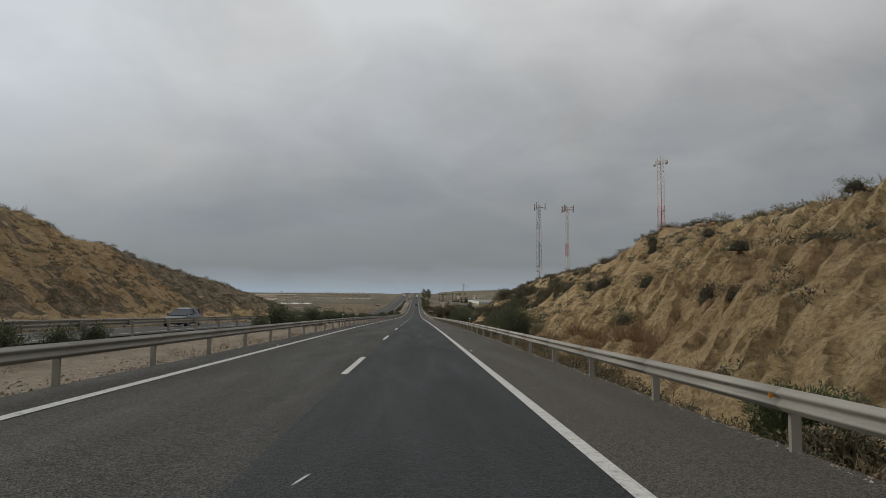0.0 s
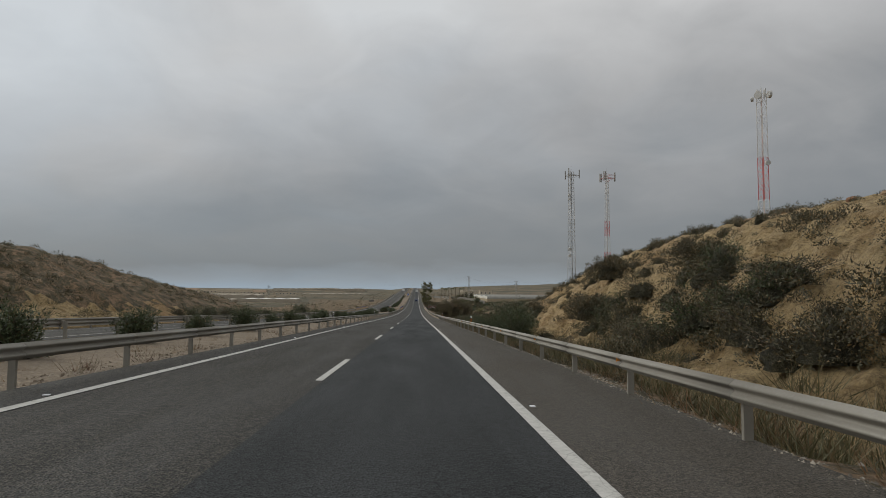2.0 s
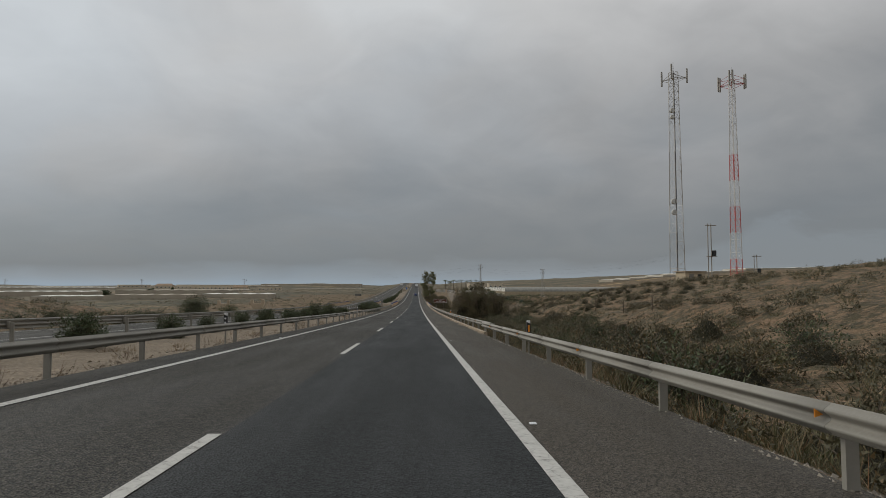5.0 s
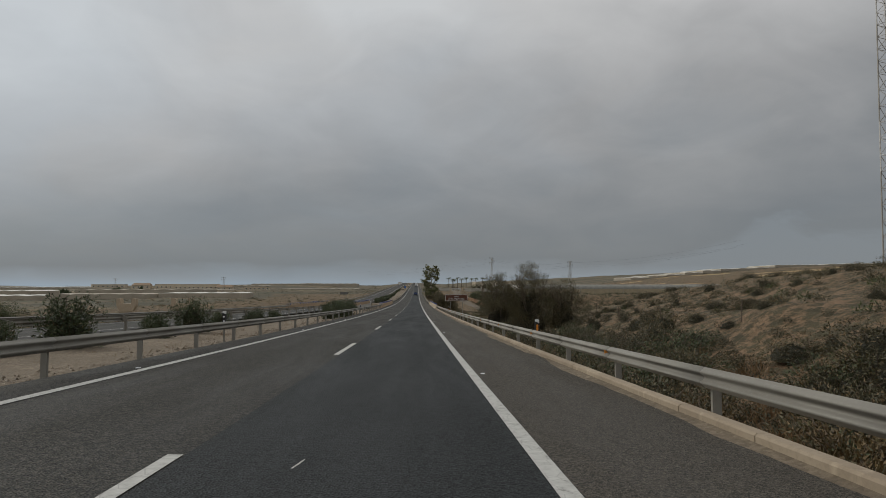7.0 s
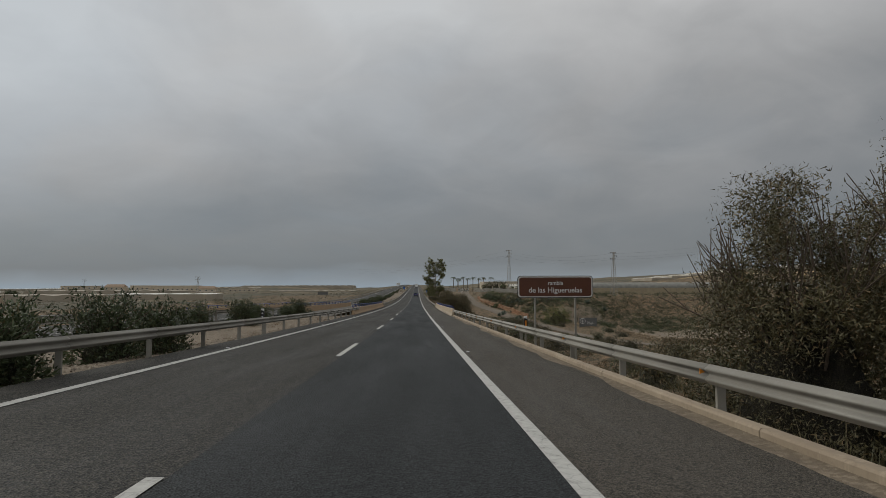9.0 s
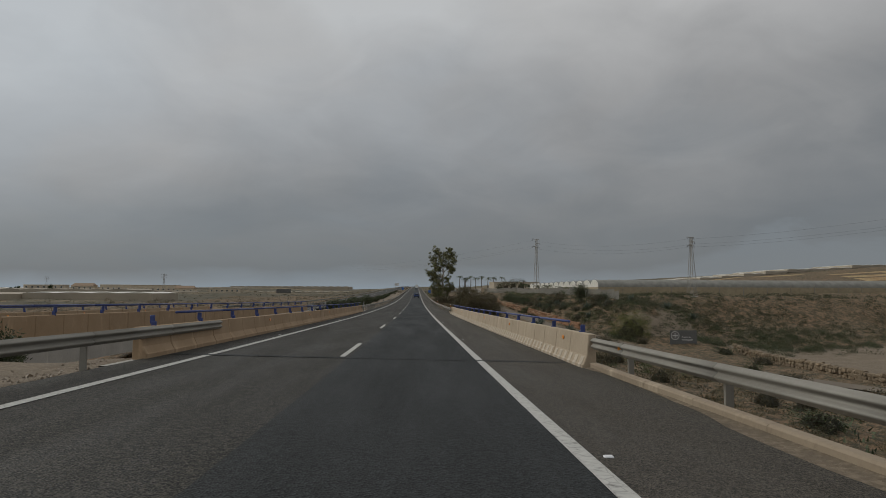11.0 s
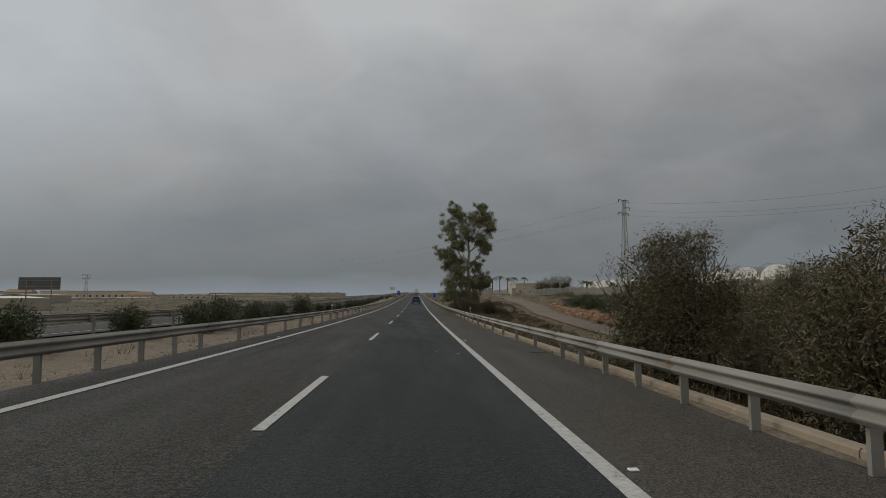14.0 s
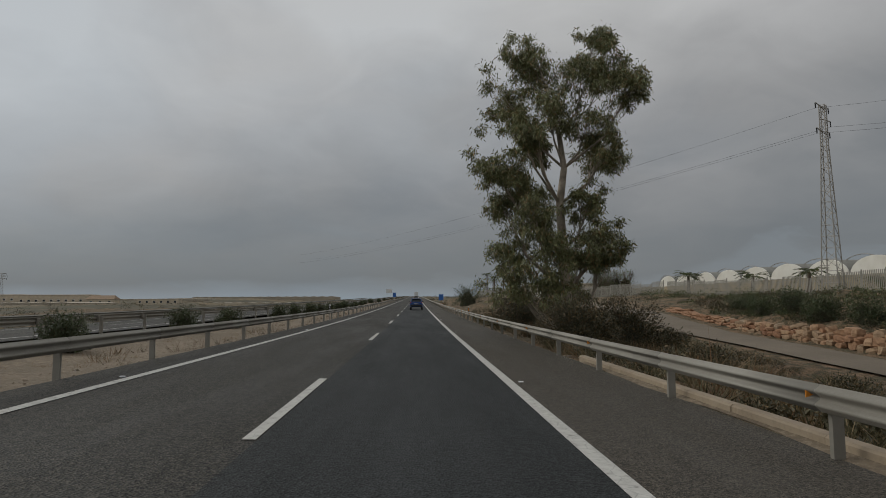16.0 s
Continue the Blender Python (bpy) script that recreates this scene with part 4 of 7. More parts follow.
def bush_thing(name, label, category, group, seed, n, mat, **kw):
    ob = thing(name, label, category, group)
    tri = kw.pop("fine", False) or mat in (M_BRUSH, M_SCRUB, M_TAMARISK)
    stems, V, F = oleander_data(seed, int(n * 1.8) if tri else n, tri=tri, **kw)
    part("branchwork", joined(stems), M_BARK, ob)["kind"] = "stuff"
    part("crown", data_of("crown", V, F, mat), None, ob)
    # filler dome, coloured dark to pass for the bush's shaded inside
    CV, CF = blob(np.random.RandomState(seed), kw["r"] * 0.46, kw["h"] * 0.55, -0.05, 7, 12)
    part("inner_crown", data_of("inner_crown", CV, CF, M_CORE, True), None, ob, "dark filler dome painted as shade among twigs and leaves")
    return ob


# oleanders in the median
MEDIAN_Y = [17.1, 20.1, 23.5, 45.8, 51.2, 58.4, 60.8, 65.7, 71.2, 79.1, 86.4, 95, 103.5, 110.8, 113.9, 116.7, 118.8, 122.4, 127.9, 135.9, 145, 154.2, 161.5, 167.6, 173.7, 181, 189.5, 199.3, 187.8, 196.3, 202.4, 205.5, 212.2, 217.1, 221.9, 228, 232.9, 236.6, 246.3, 242, 247, 252, 254.6, 270.4, 277.7, 285, 292.3, 298.4, 304.5, 373.3, 383.1, 390.4, 395.9, 399, 402.6, 407.5, 412.4, 416, 424.6, 430.6, 435.6, 447, 452.7, 467, 475.5, 483.9, 488.4, 497.5, 505.4, 514.4, 524.6, 533.6, 546.1, 561.9, 578.9, 598.1, 619.5, 646.6]
BIG_MEDIAN = {51.2: 1.3, 65.7: 1.35, 71.2: 1.2, 79.1: 1.1, 95: 1.2, 127.9: 1.1, 205.5: 1.25, 217.1: 1.15, 247: 1.15, 242: 0.85, 252: 1.3, 254.6: 1.25, 277.7: 1.35, 298.4: 1.3, 402.6: 1.35, 407.5: 1.1, 412.4: 1.2, 424.6: 1.45, 435.6: 0.95, 447: 0.85, 452.7: 0.9}
OLEANDER = [bush_thing("oleander", "dark green oleander bush in the sandy median", "bush", "oleanders in the median", 20 + i, 1150, M_OLEANDER, h=1.55 + 0.12 * (i % 3), r=0.82 + 0.07 * i, leaf=0.10, wide=0.030, fine=True) for i in range(4)]
for i, y in enumerate(MEDIAN_Y):
    rng = random.Random(i * 13 + 5)
    s = BIG_MEDIAN.get(y, rng.uniform(0.62, 0.98))
    if 244 < y < 310:
        s = max(s, 1.0)
    if 370 < y < 428:
        s = max(s, rng.uniform(1.05, 1.3))
    x = -9.9 + rng.uniform(-0.6, 0.5) if not 240 < y < 258 else -6.0 + rng.uniform(-0.3, 0.3)
    m = pose(x, y, float(ground_z(x, y)), 0, 0, rng.uniform(0, 360)) @ Matrix.Diagonal((s * 1.05, s * 1.05, s, 1))
    if i < 4:
        OLEANDER[i].matrix_basis = m
    else:
        src = OLEANDER[rng.randrange(4)]
        keep = src.matrix_basis.copy()
        src.matrix_basis = Matrix.Identity(4)
        c = copy_thing(src, Matrix.Identity(4))
        src.matrix_basis = keep
        c.matrix_basis = m

# large bushes behind the rail
M_RUSTLEAF = foliage("withered_leaf", (0.090, 0.055, 0.020), (0.185, 0.120, 0.045), (0.12, 0.10, 0.04), 0.25)
M_YELLOWGREEN = foliage("broom_leaf", (0.085, 0.100, 0.022), (0.205, 0.215, 0.055), (0.25, 0.21, 0.07), 0.12)
LENS = (M_OLEANDER, M_GREENER)
for nm, lab, x, y, h, r, n, mat, seed in (
        ("oleander", "large dark oleander bush behind the guardrail", 8.9, 44.5, 3.6, 2.3, 7000, M_OLEANDER, 51),
        ("oleander", "large leafy oleander spilling towards the guardrail", 9.3, 100.6, 3.7, 2.5, 19000, M_OLEANDER, 52),
        ("oleander", "tall dark green bush beyond the opposite carriageway", -28.0, 216.5, 3.9, 2.4, 4000, M_OLEANDER, 151),
        ("oleander", "broad dark bush beyond the opposite carriageway", -30.5, 222.5, 3.6, 2.6, 4000, M_OLEANDER, 152),
        ("oleander", "rounded green bush beyond the opposite guardrail", -27.0, 228.0, 2.6, 1.9, 3000, M_GREENER, 153),
        ("oleander", "oleander bush at the foot of the cut slope", 9.0, 96.0, 2.9, 1.7, 9000, M_OLEANDER, 53),
        ("shrub", "dark green shrub low on the slope", 12.6, 90.0, 1.8, 1.9, 4200, M_BRUSH, 56),
        ("shrub", "broad dark shrub higher on the cut", 17.0, 84.5, 1.7, 2.0, 3600, M_BRUSH, 57),
        ("shrub", "wide dark shrub above the oleanders", 15.4, 94.5, 1.8, 2.0, 3600, M_BRUSH, 68),
        ("shrub", "dead grey-brown bush in the ditch", 9.9, 76.0, 1.3, 1.3, 3000, M_SCRUB, 70),
        ("shrub", "green bush in the ditch behind the rail", 8.4, 74.0, 1.1, 1.0, 3000, M_GREENER, 72),
        ("shrub", "low leafy bush against the guardrail", 8.4, 9.7, 0.9, 1.0, 3600, M_BRUSH, 73),
        ("shrub", "low green bush behind the guardrail", 9.7, 12.6, 1.2, 1.2, 3600, M_GREENER, 74),
        ("shrub", "dark brush behind the kerb", 8.8, 440.5, 1.3, 1.6, 3600, M_BRUSH, 75),
        ("shrub", "tangled dark brush between rail and track", 11.4, 436.0, 1.3, 1.6, 3600, M_BRUSH, 76),
        ("shrub", "bushy brush on the verge beside the track", 12.6, 443.0, 1.5, 1.8, 3600, M_BRUSH, 77),
        ("ivy", "green creeper hanging over the stone wall", 28.6, 433.0, 1.5, 2.2, 3600, M_GREENER, 78),
        ("oleander", "leafy oleander bush spilling over the guardrail", 9.0, 117.5, 2.7, 1.8, 6000, M_OLEANDER, 79),
        ("shrub", "leafy green bush behind the rail", 8.7, 127.0, 2.4, 1.5, 3000, M_GREENER, 58),
        ("shrub", "yellow-brown leafy bush behind the guardrail", 9.2, 192.0, 1.6, 1.1, 2600, M_RUSTLEAF, 161),
        ("shrub", "rust-brown leafy bush behind the guardrail", 10.4, 194.5, 1.7, 1.3, 2600, M_RUSTLEAF, 162),
        ("shrub", "withered yellow-brown bush behind the rail", 9.0, 197.5, 1.4, 1.0, 2600, M_RUSTLEAF, 163),
        ("shrub", "green bush in the hollow behind the rail", 9.5, 150.0, 2.3, 1.7, 2600, M_BRUSH, 59),
        ("shrub", "large yellow-green bush on the bank of the dry river", 37.2, 387.0, 5.0, 4.1, 9000, M_YELLOWGREEN, 60),
        ("shrub", "dark round bush on the terrace", 38.5, 422.6, 3.9, 2.3, 5200, M_OLEANDER, 62),
        ("shrub", "dark brush under the gum tree", 8.3, 440.0, 2.6, 1.8, 4000, M_BRUSH, 63),
        ("shrub", "dark brush beside the gum tree's trunk", 11.3, 443.0, 2.8, 1.8, 4000, M_BRUSH, 64),
        ("shrub", "tangled brush behind the guardrail", 8.0, 452.0, 2.6, 2.0, 3600, M_BRUSH, 65),
        ("shrub", "brush on the bank past the gum tree", 9.6, 462.0, 2.8, 2.2, 3600, M_BRUSH, 66),
        ("shrub", "rounded dark tree-like bush on the verge", 9.5, 508.0, 3.6, 2.6, 4000, M_OLEANDER, 67)):
    b = bush_thing(nm, lab, "bush", "", seed, int(n * (1.45 if mat in LENS and n < 9000 else 0.6)), mat, h=h, r=r, leaf=0.145 if mat in LENS else 0.10, wide=0.027 if mat in LENS else 0.04, fine=mat not in LENS)
    b.matrix_basis = pose(x, y, float(ground_z(x, y)) - 0.05, 0, 0, seed * 40)


# tall shrubs that fill the hollow between the rail and the ochre bank
VALLEY = [bush_thing(kind, lab, "bush", "wild shrubs beside the road", 110 + i, 390, mat, h=h, r=r, leaf=0.095, wide=0.038, fine=True)
          for i, (kind, lab, mat, h, r) in enumerate((("olive_shrub", "dark olive shrub on the dry roadside ground", M_BRUSH, 1.5, 1.5), ("dry_shrub", "grey-brown dead-looking shrub on dry soil", M_SCRUB, 1.3, 1.4),
                                                ("leafy_shrub", "green leafy shrub on the dry roadside ground", M_OLEANDER, 1.7, 1.4), ("brown_shrub", "tangled brown shrub on the dry soil", M_TAMARISK, 1.4, 1.6)))]
USED = set()


def plant(k, x, y, wide, tall, turn):
    """Sets shrub k of the four, or a copy of it, on the ground."""
    m = pose(x, y, float(ground_z(x, y)) - 0.08, 0, 0, turn) @ Matrix.Diagonal((wide, wide, tall, 1))
    src = VALLEY[k]
    if k not in USED:
        USED.add(k)
        src.matrix_basis = m
        return
    keep = src.matrix_basis.copy()
    src.matrix_basis = Matrix.Identity(4)
    c = copy_thing(src, Matrix.Identity(4))
    src.matrix_basis = keep
    c.matrix_basis = m


rng = random.Random(77)
for i in range(84):
    y = 104 + 2.35 * i + rng.uniform(-1.5, 1.5)
    x = rng.uniform(8.3, 17.5 if y > 160 else 13.5)
    if not 241 < y < 253:
        plant(i % 4, x, y, 1.15, rng.uniform(0.85, 1.5), rng.uniform(0, 360))
for i in range(60):
    y = rng.uniform(150, 238)
    plant((0, 3, 1, 0, 2)[i % 5], rng.uniform(8.2, 16.5), y, rng.uniform(0.9, 1.3), rng.uniform(0.7, 1.3), rng.uniform(0, 360))
# rounded tussocks over the hill past the hollow, and the thicket at its foot
for i in range(120):
    y = rng.uniform(190, 266)
    plant((0, 3, 0, 1)[i % 4], 18.5 + 22 * rng.random() ** 1.4, y, rng.uniform(0.36, 0.75), rng.uniform(0.36, 0.68), rng.uniform(0, 360))
for i in range(56):
    plant((0, 0, 2, 3)[i % 4], rng.uniform(9.4, 19.0), rng.uniform(184, 238), rng.uniform(1.0, 1.5), rng.uniform(0.7, 1.25), rng.uniform(0, 360))
# close behind the rail
for i in range(40):
    y = 138 + 4.0 * i + rng.uniform(-1, 1)
    plant((1, 3, 0)[i % 3], rng.uniform(8.0, 9.4), y, rng.uniform(0.6, 0.85), rng.uniform(0.6, 0.95), rng.uniform(0, 360))
# the dark thicket on the cut slope
for i in range(34):
    a, r = rng.uniform(0, 6.28), rng.random() ** 0.5
    y = 77.5 + 10.5 * r * math.sin(a)
    plant((0, 3, 0, 2)[i % 4], 13.0 + 0.07 * (y - 77) + 2.3 * r * math.cos(a), y, rng.uniform(0.8, 1.2), rng.uniform(0.7, 1.1), rng.uniform(0, 360))
# grey bushes higher on the slope
for i in range(22):
    a, r = rng.uniform(0, 6.28), rng.random() ** 0.5
    plant((1, 0, 1, 3)[i % 4], 16.6 + 2.1 * r * math.cos(a), 63.5 + 6.0 * r * math.sin(a), rng.uniform(0.6, 1.0), rng.uniform(0.6, 1.0), rng.uniform(0, 360))
# single bushes over the bare marl and along its crest
for i in range(46):
    y = rng.uniform(22, 70) if i < 30 else rng.uniform(40, 118)
    x = rng.uniform(12.5, 22) if i < 26 else rng.uniform(20, 25)
    plant((1, 0, 3)[i % 3], x, y, rng.uniform(0.4, 0.75), rng.uniform(0.4, 0.75), rng.uniform(0, 360))
# far trees on the plain
for nm, lab, x, y, h, r in (("pine_tree", "dark umbrella-shaped pine on the distant plain", -226, 590, 5.5, 5.0), ("pine_tree", "dark pine beside the distant buildings", -196, 598, 5.0, 4.0), ("cypress", "slender dark cypress on the distant plain", -183, 604, 7.0, 0.8)):
    b = bush_thing(nm, lab, "tree", "", int(h * 30), 700, M_OLEANDER, h=h, r=r, leaf=0.5, wide=0.3, fine=True)
    b.matrix_basis = pose(x, y, float(ground_z(x, y)) - 0.1)
# green bushes along the far edge of the opposite carriageway
for i in range(24):
    plant(2 if i % 5 else 0, -25.6 + rng.uniform(-0.6, 0.6), 124 + 3.2 * i + rng.uniform(-1, 1), rng.uniform(0.8, 1.25), rng.uniform(0.8, 1.2), rng.uniform(0, 360))
# scrub over the terraces past the dry river
for i in range(64):
    y = rng.uniform(318, 400) if i < 44 else rng.uniform(398, 440)
    x = rng.uniform(21.5, 46 if y < 375 else 38)
    if y > 398:
        x = float(wall_x(y)) + rng.uniform(1.5, 9)
    if abs(x - track_x(y)) > 3.6:
        plant((0, 3, 2, 0)[i % 4], x, y, rng.uniform(0.9, 1.7), rng.uniform(0.7, 1.3), rng.uniform(0, 360))

# bushes that hang over the head of the stone wall, and weeds at its foot
for i in range(34):
    y = rng.uniform(416, 452)
    plant((2, 0, 2, 3)[i % 4], float(wall_x(y)) + rng.uniform(1.2, 5.5), y, rng.uniform(0.5, 0.9), rng.uniform(0.5, 0.95), rng.uniform(0, 360))
for i in range(16):
    y = rng.uniform(421, 446)
    plant((0, 1)[i % 2], float(wall_x(y)) - 0.8 + rng.uniform(-0.3, 0.2), y, rng.uniform(0.25, 0.45), rng.uniform(0.3, 0.5), rng.uniform(0, 360))

# small bushes dotted over the end of the cut, and brush along its foot
rng = random.Random(177)
for i in range(56):
    plant((1, 0, 3, 1)[i % 4], rng.uniform(13.0, 23.5), rng.uniform(88, 124), rng.uniform(0.32, 0.6), rng.uniform(0.35, 0.65), rng.uniform(0, 360))
for i in range(30):
    plant((0, 1, 3)[i % 3], rng.uniform(8.7, 12.0), rng.uniform(84, 112), rng.uniform(0.5, 0.85), rng.uniform(0.35, 0.65), rng.uniform(0, 360))

# clipped hedge on the terrace, above the stone wall
for i in range(8):
    y = 441.0 + 3.3 * i
    x = float(wall_x(y)) + 2.4 + 0.3 * (i % 2)
    b = bush_thing("hedge_bush", "dark green bush of the hedge above the stone wall", "bush", "hedge above the wall", 90 + i, 1700, M_OLEANDER, h=1.75 + 0.15 * (i % 3), r=1.55, leaf=0.11, wide=0.04, fine=True)
    b.matrix_basis = pose(x, y, float(ground_z(x, y)) - 0.1, 0, 0, i * 77)


# scrub, brush and grass: too many to count
def clump(rng, n, kind):
    """Leaves of one tuft, about 1 m across."""
    if kind == "grass":
        P = rng.normal(size=(n, 3)) * [0.26, 0.26, 0]
        D = rng.normal(size=(n, 3)) * [0.45, 0.45, 0.2] + P * 1.5 + [0, 0, 1.0]
        return P, D, 0.4 + 0.45 * rng.rand(n), np.full(n, 0.020)
    if kind == "tuft":
        P = rng.normal(size=(n, 3)) * [0.24, 0.24, 0]
        D = rng.normal(size=(n, 3)) * [0.35, 0.35, 0.15] + P * 2.2 + [0, 0, 0.9]
        return P, D, 0.22 + 0.34 * rng.rand(n), np.full(n, 0.032)
    u = rng.normal(size=(n, 3))
    u /= np.linalg.norm(u, axis=1, keepdims=True)
    u[:, 2] = np.abs(u[:, 2])
    f = rng.rand(3) * 6
    lumps = 1 + 0.22 * np.sin(u[:, 0] * 7 + f[0]) * np.sin(u[:, 1] * 6 + f[1]) + 0.14 * np.sin(u[:, 2] * 8 + f[2])
    P = u * (0.36 * lumps * (0.35 + 0.65 * rng.rand(n) ** 0.55))[:, None] * [1.12, 1.12, 0.9]
    k = (150.0 / n) ** 0.42
    return P, u * 0.6 + rng.normal(size=(n, 3)) * 0.7 + [0, 0, 0.2], (0.06 + 0.07 * rng.rand(n)) * k, np.full(n, 0.040 * k)


def scatter(name, label, category, mat, spots, kind, n, seed):
    """One object of tufts at the spots (x, y, size)."""
    rng = np.random.RandomState(seed)
    lift = np.zeros(len(spots))
    if kind == "bush" and n > 100:
        rows = []
        for x, y, s in spots:
            if s < 1.7:
                rows.append((x, y, s, 0.0))
                continue
            a = rng.rand() * 6.283
            for j in range(3):
                rows.append((x + 0.26 * s * math.cos(a + 2.1 * j), y + 0.26 * s * math.sin(a + 2.1 * j), s * (0.5 + 0.2 * rng.rand()), 0.0))
            rows.append((x, y, s * 0.62, 0.13 * s))
        rows = np.array(rows)
        spots, lift = rows[:, :3], rows[:, 3]
    protos = [clump(rng, n, kind) for _ in range(6)]
    Ps, Ds, Ls, Ws = [], [], [], []
    z = ground_z(spots[:, 0], spots[:, 1]) + lift
    for i, (x, y, s) in enumerate(spots):
        k = rng.randint(6)
        P, D, L, W = protos[k]
        a = rng.rand() * 6.283
        R = np.array([[math.cos(a), -math.sin(a), 0], [math.sin(a), math.cos(a), 0], [0, 0, 1]])
        q = np.array([1, 1, 0.8 + 0.4 * rng.rand()]) * s
        at = [x, y, z[i] - 0.03]
        Ps.append(P @ R.T * q + at), Ds.append(D @ R.T), Ls.append(L * (min(s, 1.4) if kind == "bush" else s)), Ws.append(W * (min(s, 1.4) if kind == "bush" else s))
    V, F = leaf_mesh(np.concatenate(Ps), np.concatenate(Ds), np.concatenate(Ls), np.concatenate(Ws), rng, True)
    return tagged(new(name, data_of(name, V, F, mat)), label, category, kind="stuff")


def spots(seed, n, x0, x1, y0, y1, s0, s1, patchy=0.0, scale=9.0):
    rng = np.random.RandomState(seed)
    x, y = x0 + (x1 - x0) * rng.rand(n), y0 + (y1 - y0) * rng.rand(n)
    s = s0 + (s1 - s0) * rng.rand(n) ** 1.8
    k = fbm(x / scale + seed, y / scale, 3) > patchy - 0.5
    ok = k & ~((y > 296) & (y < 372) & (x < 6.6)) & ~((np.abs(x - 40.5) < 6) & (y > 335) & (y < 383)) & ~((np.abs(x - track_x(y)) < 3.0) & (y > 288) & (y < 522)) & ~((x > 18.8) & (x < wall_x(y) + 0.4) & (y > 398) & (y < 480))
    return np.stack([x, y, s], -1)[ok]


cat = lambda *a: np.concatenate(a)
scatter("hill_scrub", "grey-green thorny scrub dotted over the cut slope", "scrub", M_SCRUB,
        cat(spots(1, 900, 9, 34, 0, 150, 0.6, 1.8, 0.5), spots(8, 260, 19, 27, 25, 130, 0.5, 1.3, 0.3, 6), spots(7, 300, 6.8, 11, 300, 500, 0.5, 1.2, 0.3)), "bush", 105, 3)
scatter("hill_scrub", "grey-green scrub on the bank beyond the hollow", "scrub", M_SCRUB, spots(3, 560, 15, 42, 125, 268, 0.7, 2.0, 0.25), "bush", 95, 33)
scatter("hill_scrub", "grey-green thorny scrub spread over the valley sides", "scrub", M_SCRUB,
        cat(spots(2, 1500, -56, -25, 16, 112, 0.5, 1.6, 0.15), spots(99, 620, -64, -25, 105, 175, 0.7, 2.0, 0.25), spots(3, 350, 40, 75, 125, 262, 0.8, 2.4, 0.25),
            spots(4, 900, -90, -25, 140, 300, 0.8, 2.6, 0.3), spots(5, 420, 18.6, 36, 296, 475, 0.6, 1.6, 0.25), spots(6, 420, 30, 75, 20, 200, 0.9, 2.4, 0.4)), "bush", 70, 31)
scatter("dark_brush", "dark tangled brush along the foot of the slopes", "brush", M_BRUSH,
        cat(spots(11, 480, 11.5, 30, 45, 150, 1.0, 2.6, 0.42, 6), spots(65, 90, 11, 24, 32, 84, 0.8, 1.7, 0.3, 4), spots(20, 240, 6.75, 8.6, 120, 302, 0.6, 1.2, 0.15, 4)), "bush", 160, 4)
scatter("verge_brush", "low brown-green brush between the rail and the track", "brush", M_BRUSH,
        cat(spots(19, 430, 6.6, 9.5, -5, 140, 0.5, 1.2, 0.30, 4), spots(28, 300, 7.0, 16, 104, 300, 0.8, 1.9, 0.12, 5), spots(100, 420, 8.0, 18.5, 132, 250, 0.8, 1.6, 0.1, 5), spots(15, 900, 6.9, 18.5, 366, 474, 0.7, 1.7, 0.12, 5), spots(26, 300, 6.9, 14.2, 412, 462, 0.7, 1.6, 0.0, 5)), "bush", 130, 42)
scatter("hill_tussocks", "rounded dark olive tussocks over the tan hillside and dense brush at its foot", "brush", M_BRUSH,
        cat(spots(13, 150, 15, 26, 110, 200, 1.0, 2.2, 0.2, 6), spots(63, 420, 18, 46, 196, 266, 0.8, 1.65, 0.32, 5), spots(64, 300, 8.0, 18.6, 180, 246, 1.1, 1.69, 0.05, 5)), "bush", 230, 47)
scatter("dark_brush", "dark brush covering the valley and the terrace banks", "brush", M_BRUSH,
        cat(spots(12, 240, -60, -28, 30, 160, 0.9, 2.2, 0.45, 7), 
            spots(14, 300, 14, 40, 290, 400, 1.4, 2.8, 0.2, 6), spots(16, 420, 27, 40, 395, 480, 1.2, 2.4, 0.25, 5),
            spots(17, 400, -80, -25, 280, 480, 0.9, 2.4, 0.45, 8), spots(18, 420, 7, 40, 470, 700, 1.2, 3.4, 0.45, 9)), "bush", 80, 41)
M_VALLEY = foliage("valley_green", (0.030, 0.038, 0.015), (0.078, 0.086, 0.034), (0.16, 0.13, 0.06), 0.14)
scatter("valley_scrub", "dark olive scrub over the valley side below the greenhouses", "scrub", M_VALLEY,
        cat(spots(71, 820, 36, 110, 392, 421, 1.4, 3.0, 0.1, 8), spots(67, 460, 38, 72, 374, 412, 1.6, 3.0, 0.1, 7), spots(72, 240, 30, 46, 338, 392, 1.0, 2.4, 0.2, 6), spots(73, 260, 44, 120, 384, 398, 1.6, 3.2, 0.2, 6),
            spots(74, 260, 20, 60, 255, 312, 0.8, 2.0, 0.3, 6), spots(75, 200, 20, 110, 300, 345, 0.7, 1.8, 0.35, 7), spots(76, 160, 130, 420, 600, 735, 2.0, 4.5, 0.35, 40), spots(77, 150, 170, 480, 736, 746, 3.0, 5.5, 0.1, 20)), "bush", 70, 43)
scatter("valley_bushes", "dense dark green bushes along the foot of the valley side", "bushes", M_OLEANDER,
        cat(spots(81, 200, 46, 125, 380, 396, 2.2, 4.2, 0.15, 10), spots(82, 90, 33, 46, 350, 388, 1.4, 3.0, 0.2, 6), spots(83, 120, 22, 44, 392, 412, 1.2, 2.4, 0.3, 6)), "bush", 120, 44)
